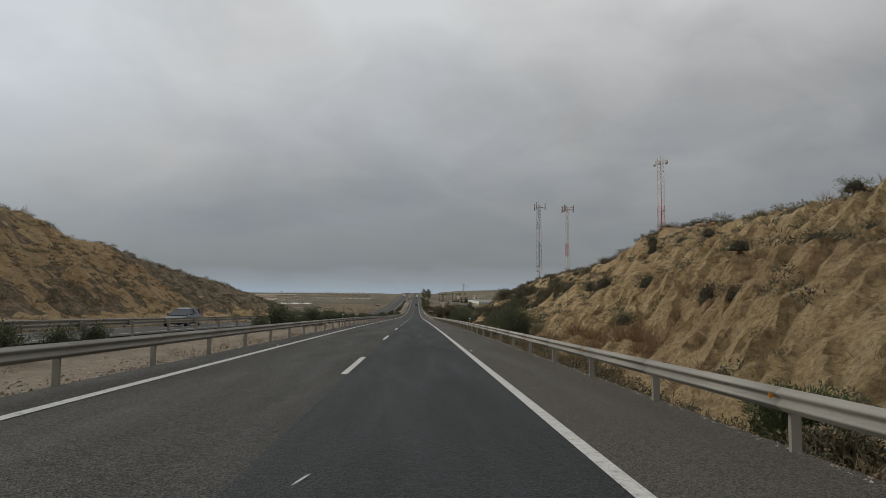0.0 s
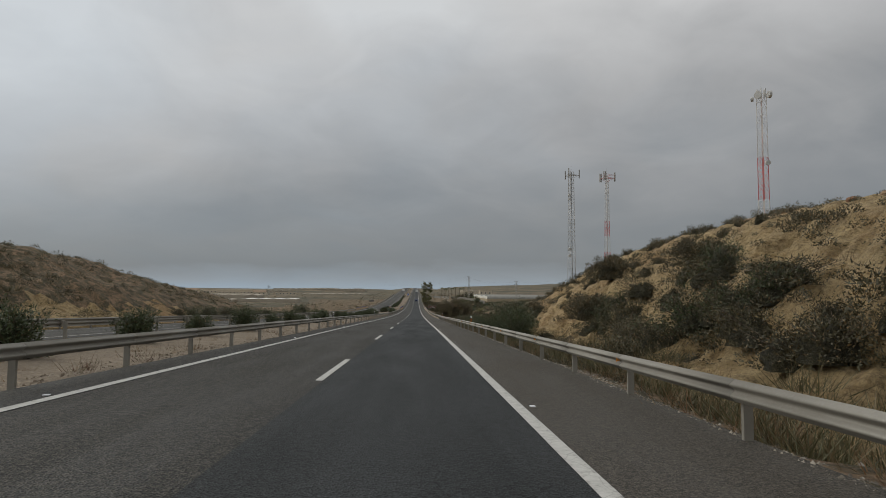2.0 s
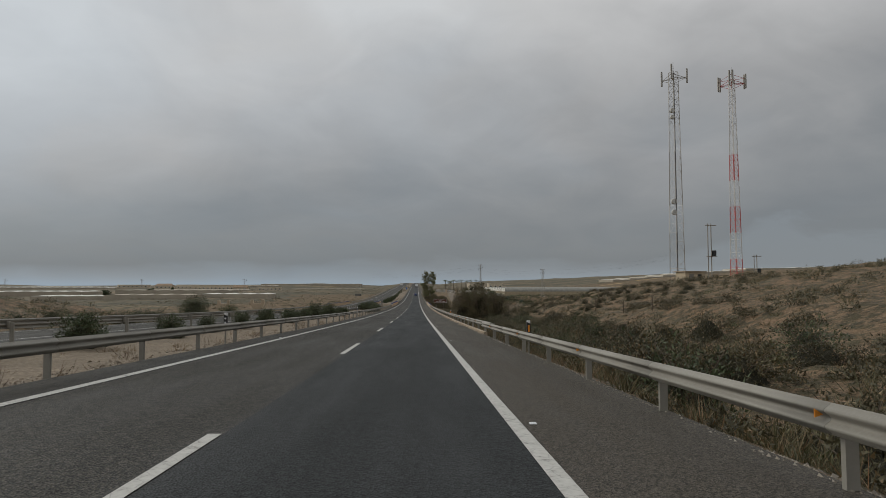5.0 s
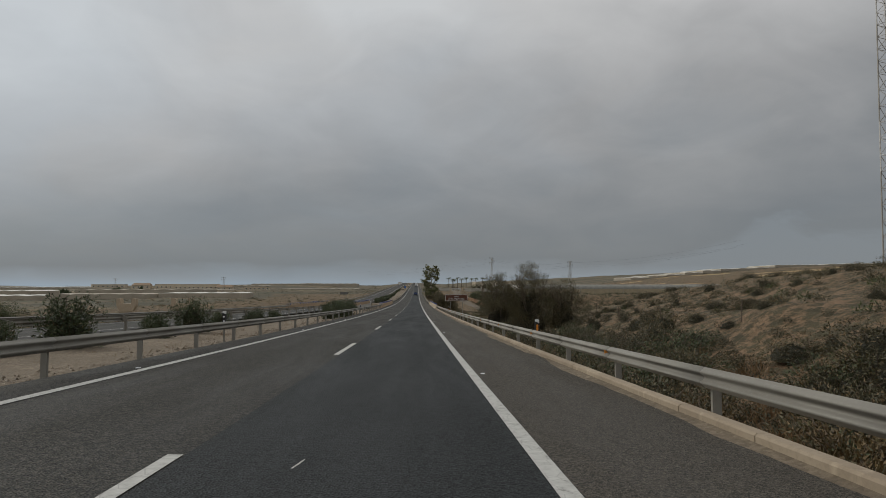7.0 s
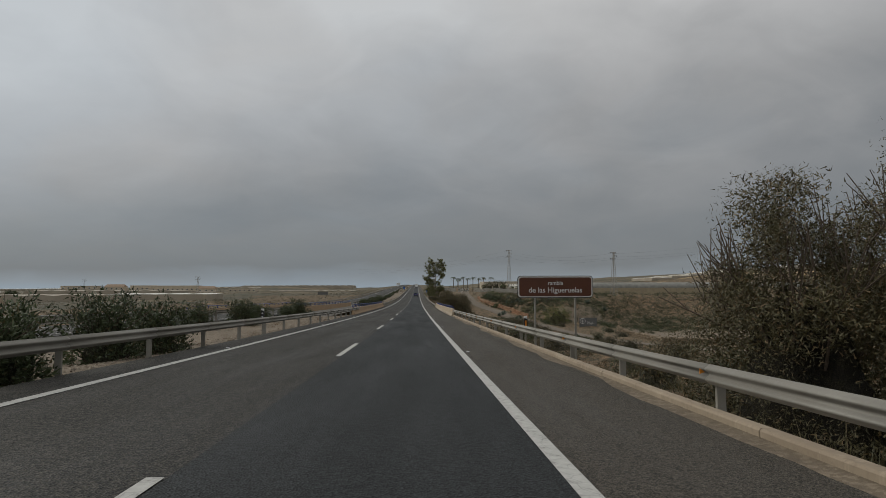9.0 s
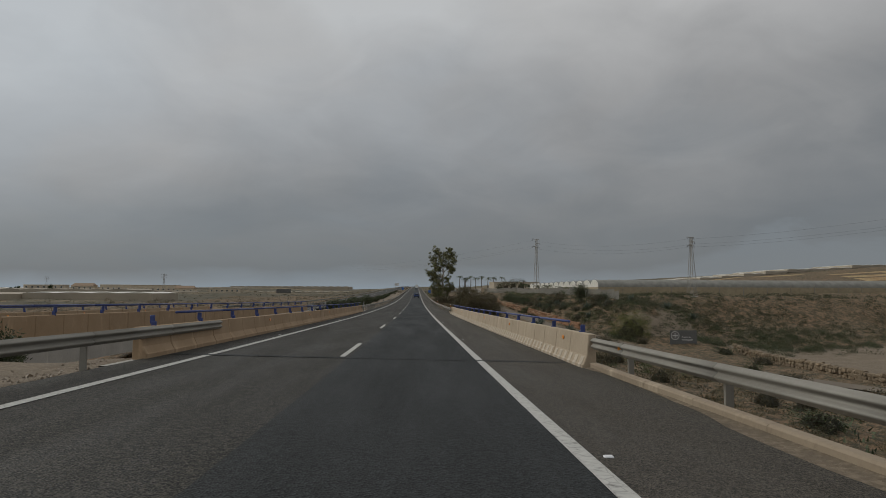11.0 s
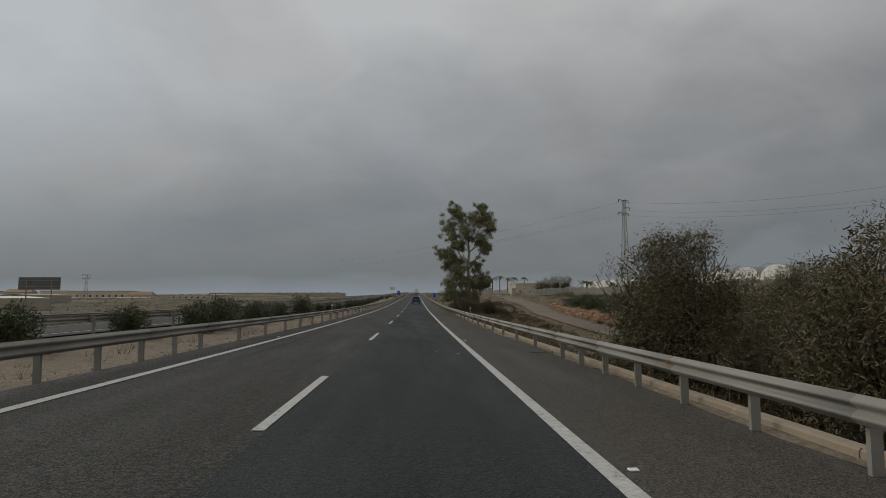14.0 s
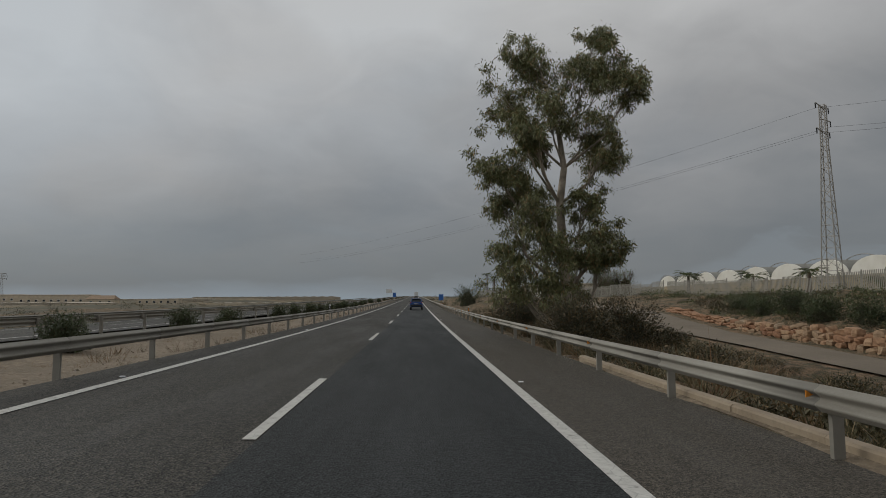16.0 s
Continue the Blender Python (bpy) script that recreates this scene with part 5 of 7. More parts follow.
scatter("dry_grass", "straw-coloured grass and dead weeds beside the rail", "grass", M_STRAW,
        cat(spots(21, 1300, 6.45, 10.5, -5, 296, 0.5, 1.1, 0.36, 4), spots(22, 500, 6.5, 11, 372, 480, 0.5, 1.2, 0.4, 4), spots(27, 420, 7.5, 14, 395, 470, 0.8, 1.7, 0.3, 4), spots(23, 380, -9.8, -5.2, 0, 296, 0.25, 0.6, 0.5, 4),
            spots(24, 400, 9, 24, 0, 150, 0.4, 0.9, 0.45, 5), spots(29, 200, 7.5, 16, 140, 296, 0.6, 1.2, 0.45, 5), spots(25, 160, -9.8, -5.2, 374, 500, 0.25, 0.6, 0.5, 4)), "grass", 30, 5)
M_OLIVEGRASS = foliage("olive_grass", (0.062, 0.060, 0.022), (0.135, 0.120, 0.050), (0.24, 0.175, 0.085), 0.25)
scatter("olive_grass", "olive-green grass and weeds behind the rail", "grass", M_OLIVEGRASS,
        cat(spots(35, 620, 6.8, 10.5, 36, 135, 0.6, 1.3, 0.25, 4), spots(36, 520, 6.7, 9.5, 135, 300, 0.6, 1.2, 0.3, 4), spots(38, 260, 8.0, 17, 130, 262, 0.8, 1.5, 0.3, 5), spots(39, 260, 6.7, 8.6, 20, 120, 0.6, 1.1, 0.2, 4), spots(37, 420, 6.8, 13.5, 372, 470, 0.6, 1.2, 0.3, 4)), "grass", 60, 9)
M_HILLGRASS = foliage("hill_grass", (0.066, 0.062, 0.026), (0.150, 0.128, 0.058), (0.26, 0.195, 0.10), 0.3)
scatter("hill_grass", "olive and straw tufts of grass over the hillside", "grass", M_HILLGRASS,
        cat(spots(91, 420, 16.0, 44, 128, 264, 0.6, 1.2, 0.3, 6), spots(92, 700, 6.9, 19, 372, 474, 0.6, 1.3, 0.15, 4), spots(93, 420, 20, 44, 262, 345, 0.7, 1.5, 0.2, 6),
            spots(94, 360, 19.8, 36, 392, 470, 0.7, 1.5, 0.2, 5), spots(95, 500, -60, -24, 100, 240, 0.8, 1.6, 0.2, 7), spots(78, 900, -54, -24, 14, 112, 0.6, 1.3, 0.15, 7)), "tuft", 44, 19)
scatter("rusty_grass", "tall rust-brown grass in the ditch", "grass", M_RUST,
        cat(spots(31, 130, 8.6, 11.5, 24, 40, 0.7, 1.3, 0.4, 4), spots(32, 50, 8.4, 10.5, 50, 62, 0.5, 1.0, 0.45, 4), spots(33, 260, 8, 17, 176, 226, 0.8, 1.5, 0.3, 5)), "grass", 90, 6)
scatter("green_scrub", "fresh green bushes among the scrub", "scrub", M_GREENER,
        cat(spots(41, 90, 7.5, 11, 100, 160, 0.8, 1.6, 0.4, 4), spots(42, 640, 19.6, 38, 340, 480, 0.7, 1.9, 0.3, 6), spots(66, 420, 31, 64, 386, 424, 0.9, 2.0, 0.15, 7), spots(45, 120, 32, 35.4, 394, 500, 1.8, 3.0, 0.2, 6), spots(43, 120, -50, -24, 170, 300, 1.0, 2.2, 0.5, 6), spots(44, 120, 8, 30, 160, 296, 0.8, 1.8, 0.5, 6)), "bush", 90, 7)
scatter("plain_scrub", "grey-green scrub dotted over the plain beyond the opposite road", "scrub", M_SCRUB,
        cat(spots(96, 900, -120, -27, 190, 470, 0.9, 2.4, 0.2, 12), spots(97, 600, -200, -60, 240, 620, 1.2, 3.0, 0.25, 18), spots(98, 300, -60, -25, 470, 800, 1.0, 2.6, 0.3, 14)), "bush", 40, 45)
scatter("far_scrub", "scattered dark bushes over the plain", "scrub", M_BRUSH,
        cat(spots(51, 2400, -420, -60, 200, 900, 1.6, 4.2, 0.30, 40), spots(52, 400, 8, 60, 560, 1100, 1.6, 4.5, 0.4, 20), spots(53, 300, -60, -24, 480, 1200, 1.6, 4.0, 0.4, 20), spots(54, 150, -10.5, -5.5, 560, 1200, 1.2, 2.2, 0.3, 20)), "bush", 26, 8)


# ---- trees ----
def spray_tree(name, label, seed, h, r, n, mat, at):
    """A feathery many-stemmed tree: limbs that fork upwards, fine sprays at their ends."""
    rng = np.random.RandomState(seed)
    ob = thing(name, label, "tree", at=at)
    limbs, ends = [], []

    def grow(p, d, length, rad, depth):
        q = p + d * length
        limbs.append((p, q, rad, rad * 0.62))
        if depth == 0:
            ends.append((p, q))
            return
        for _ in range(3 if depth > 1 else 2):
            e = d + rng.normal(size=3) * 0.42 + [0, 0, 0.12]
            grow(q, e / np.linalg.norm(e), length * (0.62 + 0.2 * rng.rand()), rad * 0.6, depth - 1)
        ends.append(((p + q) / 2, q))

    for i in range(7):
        a = i * 6.283 / 7 + rng.rand()
        d = np.array([math.cos(a) * r / h, math.sin(a) * r / h, 0.75 + 0.4 * rng.rand()])
        grow(np.array([0, 0, -0.3]), d / np.linalg.norm(d), h * 0.36, 0.075, 3)
    part("branchwork", joined([(a * q, b * q, u, w) for a, b, u, w in limbs for q in [np.array([0.6, 0.6, 0.8 * h / max(e[1][2] for e in ends)])]]), M_BARK, ob, "bare brown branches")["kind"] = "stuff"
    # puffs of fine sprays fill a lumpy dome, smaller and looser towards the top
    m = 150
    u = rng.normal(size=(m, 3))
    u /= np.linalg.norm(u, axis=1, keepdims=True)
    u[:, 2] = np.abs(u[:, 2])
    c = u * (0.45 + 0.50 * rng.rand(m, 1) ** 0.7) * [r, r, h * 0.93]
    c[:, :2] *= 1 + 0.15 * np.sin(u[:, 2:] * 9 + seed)
    w = 0.36 - 0.17 * (c[:, 2] / h) ** 2
    k = rng.randint(m, size=n)
    P = c[k] + np.clip(rng.normal(size=(n, 3)), -1.9, 1.9) * w[k, None] * [1, 1, 0.85] * (r / 2.4) ** 0.5
    P[:, 2] = np.abs(P[:, 2])
    cap = r * np.sqrt(np.clip(1.02 - (P[:, 2] / h) ** 2, 0.02, 1))
    D = rng.normal(size=(n, 3)) + [0, 0, 0.25]
    inner = (np.hypot(P[:, 0], P[:, 1]) < cap * 0.75) & (P[:, 2] < h * 0.85)
    V, F = leaf_mesh(P, D, (0.05 + 0.08 * rng.rand(n)) * np.where(inner, 1.35, 1.0), np.where(inner, 0.038, 0.018), rng, True)
    part("crown", data_of("crown", V, F, mat), None, ob)
    # added dark dome in place of the crown's shaded depth
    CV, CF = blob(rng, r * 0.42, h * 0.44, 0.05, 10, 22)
    part("inner_crown", data_of("inner_crown", CV, CF, M_TWIG_SHADE, True), None, ob, "filler dome in brown twig colour with painted shade")
    return ob


for lab, seed, h, r, n, x, y in (
        ("brown-green feathery tamarisk tree beside the road", 5, 8.5, 3.6, 60000, 11.3, 249.3),
        ("tall brown tamarisk beside the roadside one", 15, 9.1, 3.4, 46000, 14.6, 248.4),
        ("lower brown tamarisk on the bank", 16, 6.0, 2.9, 24000, 17.8, 247.3),
        ("dark feathery tamarisk tree past the bridge's end", 6, 5.6, 2.7, 52000, 9.2, 381.4),
        ("dark brown tamarisk tree beside the bridge's end", 7, 5.6, 2.6, 50000, 10.2, 374.2),
        ("dense dark tamarisk behind the others", 8, 5.5, 2.8, 26000, 12.5, 378.6),
        ("dense brown tamarisk filling the row beside the track", 9, 5.9, 2.8, 26000, 13.6, 384.6)):
    spray_tree("tamarisk", lab, seed, h, r, n, M_TAMARISK, (x, y, float(ground_z(x, y))))
for i, (x, y, h, r) in enumerate(((34.0, 522, 5.0, 2.8), (37.5, 531, 6.2, 3.3), (41.5, 537, 7.4, 3.5), (45.5, 542, 7.0, 3.4))):
    spray_tree("farm_tree", "dense dark green tree at the farm gate", 40 + i, h, r, 11000, M_GREENER, (x, y, float(ground_z(x, y))))


def gum_tree():
    x0, y0 = 8.45, 443.6
    z0 = float(ground_z(x0, y0))
    ob = thing("eucalyptus", "tall eucalyptus with pale trunk and loose grey-green crown", "tree", at=(x0, y0, z0))
    rng = np.random.RandomState(12)
    # limb ends: across, up, reach of the foliage
    lobes = [(-1.9, 14.6, 1.0), (-1.0, 13.6, 1.2), (1.9, 14.5, 0.9), (2.6, 13.2, 1.2), (1.2, 12.7, 1.1), (-2.6, 12.3, 1.2), (-0.6, 11.6, 1.3), (3.1, 11.6, 1.0), (-2.3, 10.6, 0.9),
             (1.4, 10.5, 1.3), (3.2, 9.8, 1.1), (-0.9, 9.6, 0.8), (2.3, 9.1, 1.0), (-3.5, 8.2, 1.1), (-2.2, 7.7, 1.1), (-3.0, 6.8, 1.1), (-1.0, 6.9, 1.3), (-1.8, 5.6, 1.0),
             (1.3, 6.4, 0.9), (2.0, 5.0, 1.0), (-2.4, 4.2, 1.1), (-0.6, 4.4, 1.2), (1.0, 3.9, 1.0), (2.3, 4.0, 0.8), (-2.6, 2.8, 1.2), (-1.0, 2.6, 1.1), (1.2, 2.4, 0.9), (-1.9, 9.2, 0.7)]
    trunk = [(0.25, -0.4, 0.30), (0.35, 2.2, 0.25), (0.2, 4.4, 0.22), (0.0, 6.6, 0.19), (0.25, 8.4, 0.15), (0.1, 10.2, 0.12), (-0.3, 12.0, 0.08), (-0.9, 13.8, 0.04)]
    pts = [np.array([a, 0.25 * math.sin(i * 1.3), b]) for i, (a, b, _) in enumerate(trunk)]
    pts = [p * [0.9, 1, 0.94] for p in pts]
    bm = bmesh.new()
    rings = [[bm.verts.new((p[0] + w * math.cos(6.2832 * k / 10), p[1] + w * math.sin(6.2832 * k / 10), p[2])) for k in range(10)] for p, (_, _, w) in zip(pts, trunk)]
    for a, b in zip(rings[:-1], rings[1:]):
        for k in range(10):
            bm.faces.new((a[k], a[(k + 1) % 10], b[(k + 1) % 10], b[k]))
    part("trunk", bm, M_GUMBARK, ob, "pale peeling trunk", smooth=True)
    limbs, P, D = [], [], []
    for lx, lz, r in lobes:
        lx, lz, r = lx * 0.86, lz * 0.94, r * 0.97
        end = np.array([lx, rng.normal() * 1.3, lz])
        i = max(k for k in range(len(pts)) if pts[k][2] <= max(lz - 1.2 - abs(lx) * 0.5, 0.0) or k == 0)
        a = pts[i]
        knee = (a + end) / 2 + [0.12 * lx, 0, 0.15 * rng.normal() - 0.25]
        w = trunk[i][2] * 0.42
        limbs += [(a, knee, w, w * 0.7), (knee, end, w * 0.7, 0.015)]
        for _ in range(20):
            c = end + rng.normal(size=3) * r * [0.47, 0.6, 0.44]
            limbs.append((knee + (end - knee) * rng.rand(), c, 0.018, 0.006))
            m = 135
            P.append(c + rng.normal(size=(m, 3)) * [0.17, 0.17, 0.15] * r)
            D.append(rng.normal(size=(m, 3)) * [0.6, 0.6, 0.4] + [0, 0, -0.75])
    part("branchwork", joined(limbs), M_GUMBARK, ob)["kind"] = "stuff"
    P, D = np.concatenate(P), np.concatenate(D)
    V, F = leaf_mesh(P, D, 0.17 + 0.12 * rng.rand(len(P)), 0.05, rng)
    part("crown", data_of("crown", V, F, M_EUCALYPT), None, ob, "drooping grey-green leaves")


gum_tree()


def palm(at, h, seed):
    rng = np.random.RandomState(seed)
    ob = thing("palm_tree", "small palm tree with arching fronds beside the farm", "palm tree", "palms at the farm", at=at)
    part("trunk", one_rod((0, 0, -0.3), (0.1, 0, h), 0.24, 0.17, 8), M_BARK, ob)
    P, D = [], []
    for i in range(26):
        a, e = rng.rand() * 6.283, 0.9 - 1.2 * rng.rand()
        d = np.array([math.cos(a), math.sin(a), e])
        for t in np.linspace(0.15, 1, 14):
            c = np.array([0.1, 0, h]) + d * 1.9 * t + [0, 0, -1.1 * t * t]
            for s in (-1, 1):
                P.append(c)
                D.append(np.array([-d[1] * s, d[0] * s, -0.25]) + d * 0.6)
    V, F = leaf_mesh(np.array(P), np.array(D), 0.42, 0.07, rng)
    part("frond_crown", data_of("frond_crown", V, F, M_GREENER), None, ob)


for i, (x, y, h) in enumerate(((25, 616, 7.4), (28, 620, 7.0), (32, 627, 7.6), (35, 630, 7.2), (39, 636, 7.8), (43, 640, 7.0), (47, 646, 7.6), (53, 653, 7.2), (30, 640, 6.4), (40, 500, 2.6), (43, 478, 2.4), (41, 446, 1.0), (41.4, 453, 1.3), (41, 459, 0.9), (41.6, 466, 1.2), (42, 487, 1.6), (39.5, 440, 0.8))):
    palm((x, y, float(ground_z(x, y))), h, 70 + i)


def blade_mesh():
    bm = bmesh.new()
    v = [bm.verts.new(p) for p in ((-0.07, 0.04, 0.02), (0.07, 0.04, 0.02), (0.085, 0.5, -0.01), (0, 1.0, 0.03), (-0.085, 0.5, -0.01), (0, 0.5, -0.045), (0, 0.04, -0.03))]
    for f in ((0, 1, 6), (1, 2, 5, 6), (2, 3, 5), (3, 4, 5), (4, 0, 6, 5)):
        bm.faces.new([v[k] for k in f])
    return mesh_of("blade", bm, M_AGAVE)


BLADE = blade_mesh()
for i, (x, y, s) in enumerate(((26.5, 408, 1.3), (27.5, 411.5, 1.2), (25, 404, 1.2), (31, 430, 1.2), (33.5, 424, 1.5), (29.5, 396, 1.3), (27, 387, 1.4), (26, 380, 1.2), (33, 440, 1.1), (30, 415, 1.0), (33.5, 418, 1.5), (36, 408, 1.6), (38.5, 403, 1.5), (34.5, 402, 1.3), (42, 400, 1.5), (48, 398, 1.6), (52, 396, 1.4), (40, 410, 1.4), (31.8, 424, 1.3))):
    ob = thing("agave", "grey-green agave rosette on the terrace bank", "agave", "agaves on the bank", at=(x, y, float(ground_z(x, y))), rz=i * 37)
    ob.scale = (s, s, s)
    rng = random.Random(i)
    for k in range(24):
        part("blade", BLADE, None, ob, m=pose(0, 0, 0.05, 14 + 62 * k / 24 + rng.uniform(-5, 5), 0, k * 137.5) @ Matrix.Diagonal((1, rng.uniform(0.85, 1.2), 1, 1)))


# ---- gravel along the edges of the asphalt ----
def gravel(name, label, mat, x, y, s, zf):
    """Small angular stones, one joined object."""
    n = len(x)
    rng = np.random.RandomState(n)
    base = np.array([(1, 0, 0), (-0.6, 0.8, 0), (-0.5, -0.9, 0), (0.1, 0.1, 0.75)])
    a = rng.rand(n) * 6.283
    c, q = np.cos(a), np.sin(a)
    j = base[None] + rng.normal(size=(n, 4, 3)) * 0.2
    V = np.stack([j[..., 0] * c[:, None] - j[..., 1] * q[:, None], j[..., 0] * q[:, None] + j[..., 1] * c[:, None], j[..., 2]], -1) * s[:, None, None]
    V += np.stack([x, y, zf(x, y) - 0.005], -1)[:, None]
    F = (np.arange(n)[:, None, None] * 4 + np.array([(0, 1, 3), (1, 2, 3), (2, 0, 3)])).reshape(-1, 3)
    return tagged(new(name, data_of(name, V.reshape(-1, 3), F, mat)), label, "gravel", kind="stuff")


M_GRAVEL = foliage("pale_gravel", (0.16, 0.135, 0.105), (0.30, 0.26, 0.205), (0.40, 0.36, 0.30), 0.25)
M_SANDSTONES = foliage("tan_gravel", (0.13, 0.098, 0.066), (0.26, 0.20, 0.14), (0.36, 0.30, 0.22), 0.25)
rng = np.random.RandomState(33)
k = 17000
gy = np.concatenate([rng.rand(k) * 180 - 6, rng.rand(2500) * 70 + 432])
gx = 5.92 + 0.42 * np.abs(rng.normal(size=len(gy))) ** 1.3 + 0.12 * fbm(gy / 2.0, gy * 0, 3)
gz = lambda x, y: np.maximum(np.where(x < 6.05, road_z(y, x), -99), np.where(x >= 6.05, ground_z(x, y), -99))
gravel("verge_gravel", "pale loose gravel along the broken asphalt edge", M_GRAVEL, gx, gy, 0.012 + 0.035 * rng.rand(len(gy)) ** 2, gz)
k = 22000
gy = np.concatenate([rng.rand(k) * 310 - 6, rng.rand(3500) * 140 + 366])
gx = -4.72 - 0.9 * np.abs(rng.normal(size=len(gy)))
gravel("median_gravel", "sandy gravel and small stones under the median rail", M_SANDSTONES, gx, gy, 0.014 + 0.055 * rng.rand(len(gy)) ** 2, lambda x, y: ground_z(x, y))


# ---- marker posts, signs, studs ----
M_SIGNBROWN = plain("brown_sign_sheet", (0.115, 0.040, 0.020), 0.45, 0, 0.08)
M_SIGNWHITE = plain("white_sign_sheet", (0.70, 0.69, 0.66), 0.45, 0, 0.06)
M_SIGNGREY = plain("weathered_grey_panel", (0.13, 0.13, 0.125), 0.6, 0, 0.2)
M_SIGNBLUE = plain("blue_sign_sheet", (0.03, 0.13, 0.42), 0.45, 0, 0.1)


def marker(x, y, zf, amber):
    """A white post with a slanted black band and a reflector."""
    ob = thing("marker_post", "white roadside marker post with black band and " + ("amber" if amber else "two round white") + " reflector", "marker post", "marker posts", at=(x, y, zf(y, x)))
    part("foot", one_box(-0.03, 0.03, -0.02, 0.02, -0.5, 0.56, bevel=0.006), M_ZINC, ob, "grey steel foot")
    part("post", one_box(-0.06, 0.06, -0.05, 0.05, 0.52, 0.62, bevel=0.012), M_WHITE, ob)
    bm = bmesh.new()
    vs = [bm.verts.new(p) for p in ((-0.064, -0.055, 0.62), (0.064, -0.055, 0.62), (0.064, -0.055, 0.98), (-0.064, -0.055, 1.03), (-0.064, 0.055, 0.62), (0.064, 0.055, 0.62), (0.064, 0.055, 0.98), (-0.064, 0.055, 1.03))]
    for f in ((0, 1, 2, 3), (5, 4, 7, 6), (1, 5, 6, 2), (4, 0, 3, 7), (3, 2, 6, 7)):
        bm.faces.new([vs[i] for i in f])
    part("band", bm, M_BLACK, ob, "black band")
    bm = one_box(-0.06, 0.06, -0.05, 0.05, 0.98, 1.09, bevel=0.01)
    part("cap", bm, M_WHITE, ob)
    if amber:
        part("reflector", one_box(-0.032, 0.032, -0.066, -0.055, 0.68, 0.93, bevel=0.006), M_AMBER, ob, "amber reflector")
    else:
        for z in (0.72, 0.88):
            part("reflector", one_rod((0, -0.068, z), (0, -0.05, z), 0.035, sides=12), M_GLASSBEAD, ob, "round white reflector")


for y in (4, 53.0, 101.2, 153, 203.2, 258, 366, 414.4, 468, 518):
    marker(6.22, y, road_z, True)
for y in (6, 56, 104.5, 155, 207, 264, 367, 414, 464):
    marker(-5.05, y, road_z, False)


def text_part(word, size, at, parent, mat):
    cu = bpy.data.curves.new("lettering", "FONT")
    cu.body, cu.size, cu.align_x, cu.extrude, cu.offset = word, size, "CENTER", 0.003, 0.012 * size
    tmp = bpy.data.objects.new("lettering", cu)
    me = bpy.data.meshes.new_from_object(tmp)
    bpy.data.objects.remove(tmp)
    me.materials.clear()
    me.materials.append(mat)
    return part("lettering", me, None, parent, "white letters", m=pose(*at, 90, 0, 0))


def brown_sign():
    y, x = 256.6, 7.05
    z = road_z(y, 6.0)
    ob = thing("river_sign", "brown river name sign with white border on posts", "road sign", at=(x, y, z))
    for dx in (-0.72, 0.72):
        part("post", one_box(dx - 0.03, dx + 0.03, 0.02, 0.09, -2.2, 1.85, bevel=0.006), M_ZINC, ob)
    panel = part("panel", rounded_panel(2.66, 0.74, 0.10, 0.03), M_SIGNWHITE, ob, m=pose(0, 0, 2.15))
    part("face", rounded_panel(2.58, 0.66, 0.08, 0.006), M_SIGNBROWN, panel, "brown sheet", m=pose(0, -0.020, 0))
    part("rim", rounded_panel(2.70, 0.78, 0.11, 0.012), M_BLACK, panel, m=pose(0, 0.012, 0))
    text_part("rambla", 0.20, (0, -0.026, 0.07), panel, M_SIGNWHITE)
    text_part("de las Higueruelas", 0.262, (0, -0.026, -0.2), panel, M_SIGNWHITE)


def rounded_panel(w, h, r, t):
    """A flat panel with round corners, facing -y."""
    bm = bmesh.new()
    pts = []
    for cx, cz, a0 in ((w / 2 - r, h / 2 - r, 0), (-w / 2 + r, h / 2 - r, 90), (-w / 2 + r, -h / 2 + r, 180), (w / 2 - r, -h / 2 + r, 270)):
        for k in range(5):
            a = radians(a0 + k * 22.5)
            pts.append((cx + r * math.cos(a), cz + r * math.sin(a)))
    f, b = [bm.verts.new((x, -t / 2, z)) for x, z in pts], [bm.verts.new((x, t / 2, z)) for x, z in pts]
    n = len(pts)
    bm.faces.new(f), bm.faces.new(b[::-1])
    for i in range(n):
        bm.faces.new((f[i], b[i], b[(i + 1) % n], f[(i + 1) % n]))
    bmesh.ops.recalc_face_normals(bm, faces=bm.faces)
    return bm


brown_sign()


def farm_board():
    """A wide board low in the valley, beside the track."""
    x, y = 43.0, 380.0
    z = float(ground_z(x, y))
    ob = thing("notice_board", "dark grey board with a round emblem and white letters", "sign", at=(x, y, z))
    for dx in (-1.5, 1.5):
        part("post", one_box(dx - 0.06, dx + 0.06, 0.03, 0.13, -0.6, 1.95, bevel=0.01), M_ZINC, ob)
    p = part("panel", rounded_panel(4.2, 2.2, 0.04, 0.05), M_SIGNGREY, ob, m=pose(0, 0, 0.95))
    bm = bmesh.new()
    for k in range(28):
        a, b = 6.2832 * k / 28, 6.2832 * (k + 1) / 28
        rod(bm, (0.62 * math.cos(a), 0, 0.62 * math.sin(a)), (0.62 * math.cos(b), 0, 0.62 * math.sin(b)), 0.045, 0.045, 4)
    box(bm, -0.40, 0.40, -0.02, 0.02, -0.06, 0.06), box(bm, -0.06, 0.06, -0.02, 0.02, -0.40, 0.40)
    part("emblem", bm, M_SIGNWHITE, p, "round white emblem", m=pose(-1.3, -0.035, 0.3))
    text_part("Centro de", 0.34, (0.45, -0.032, -0.05), p, M_SIGNWHITE)
    text_part("Investigación", 0.34, (0.62, -0.032, -0.45), p, M_SIGNWHITE)


farm_board()


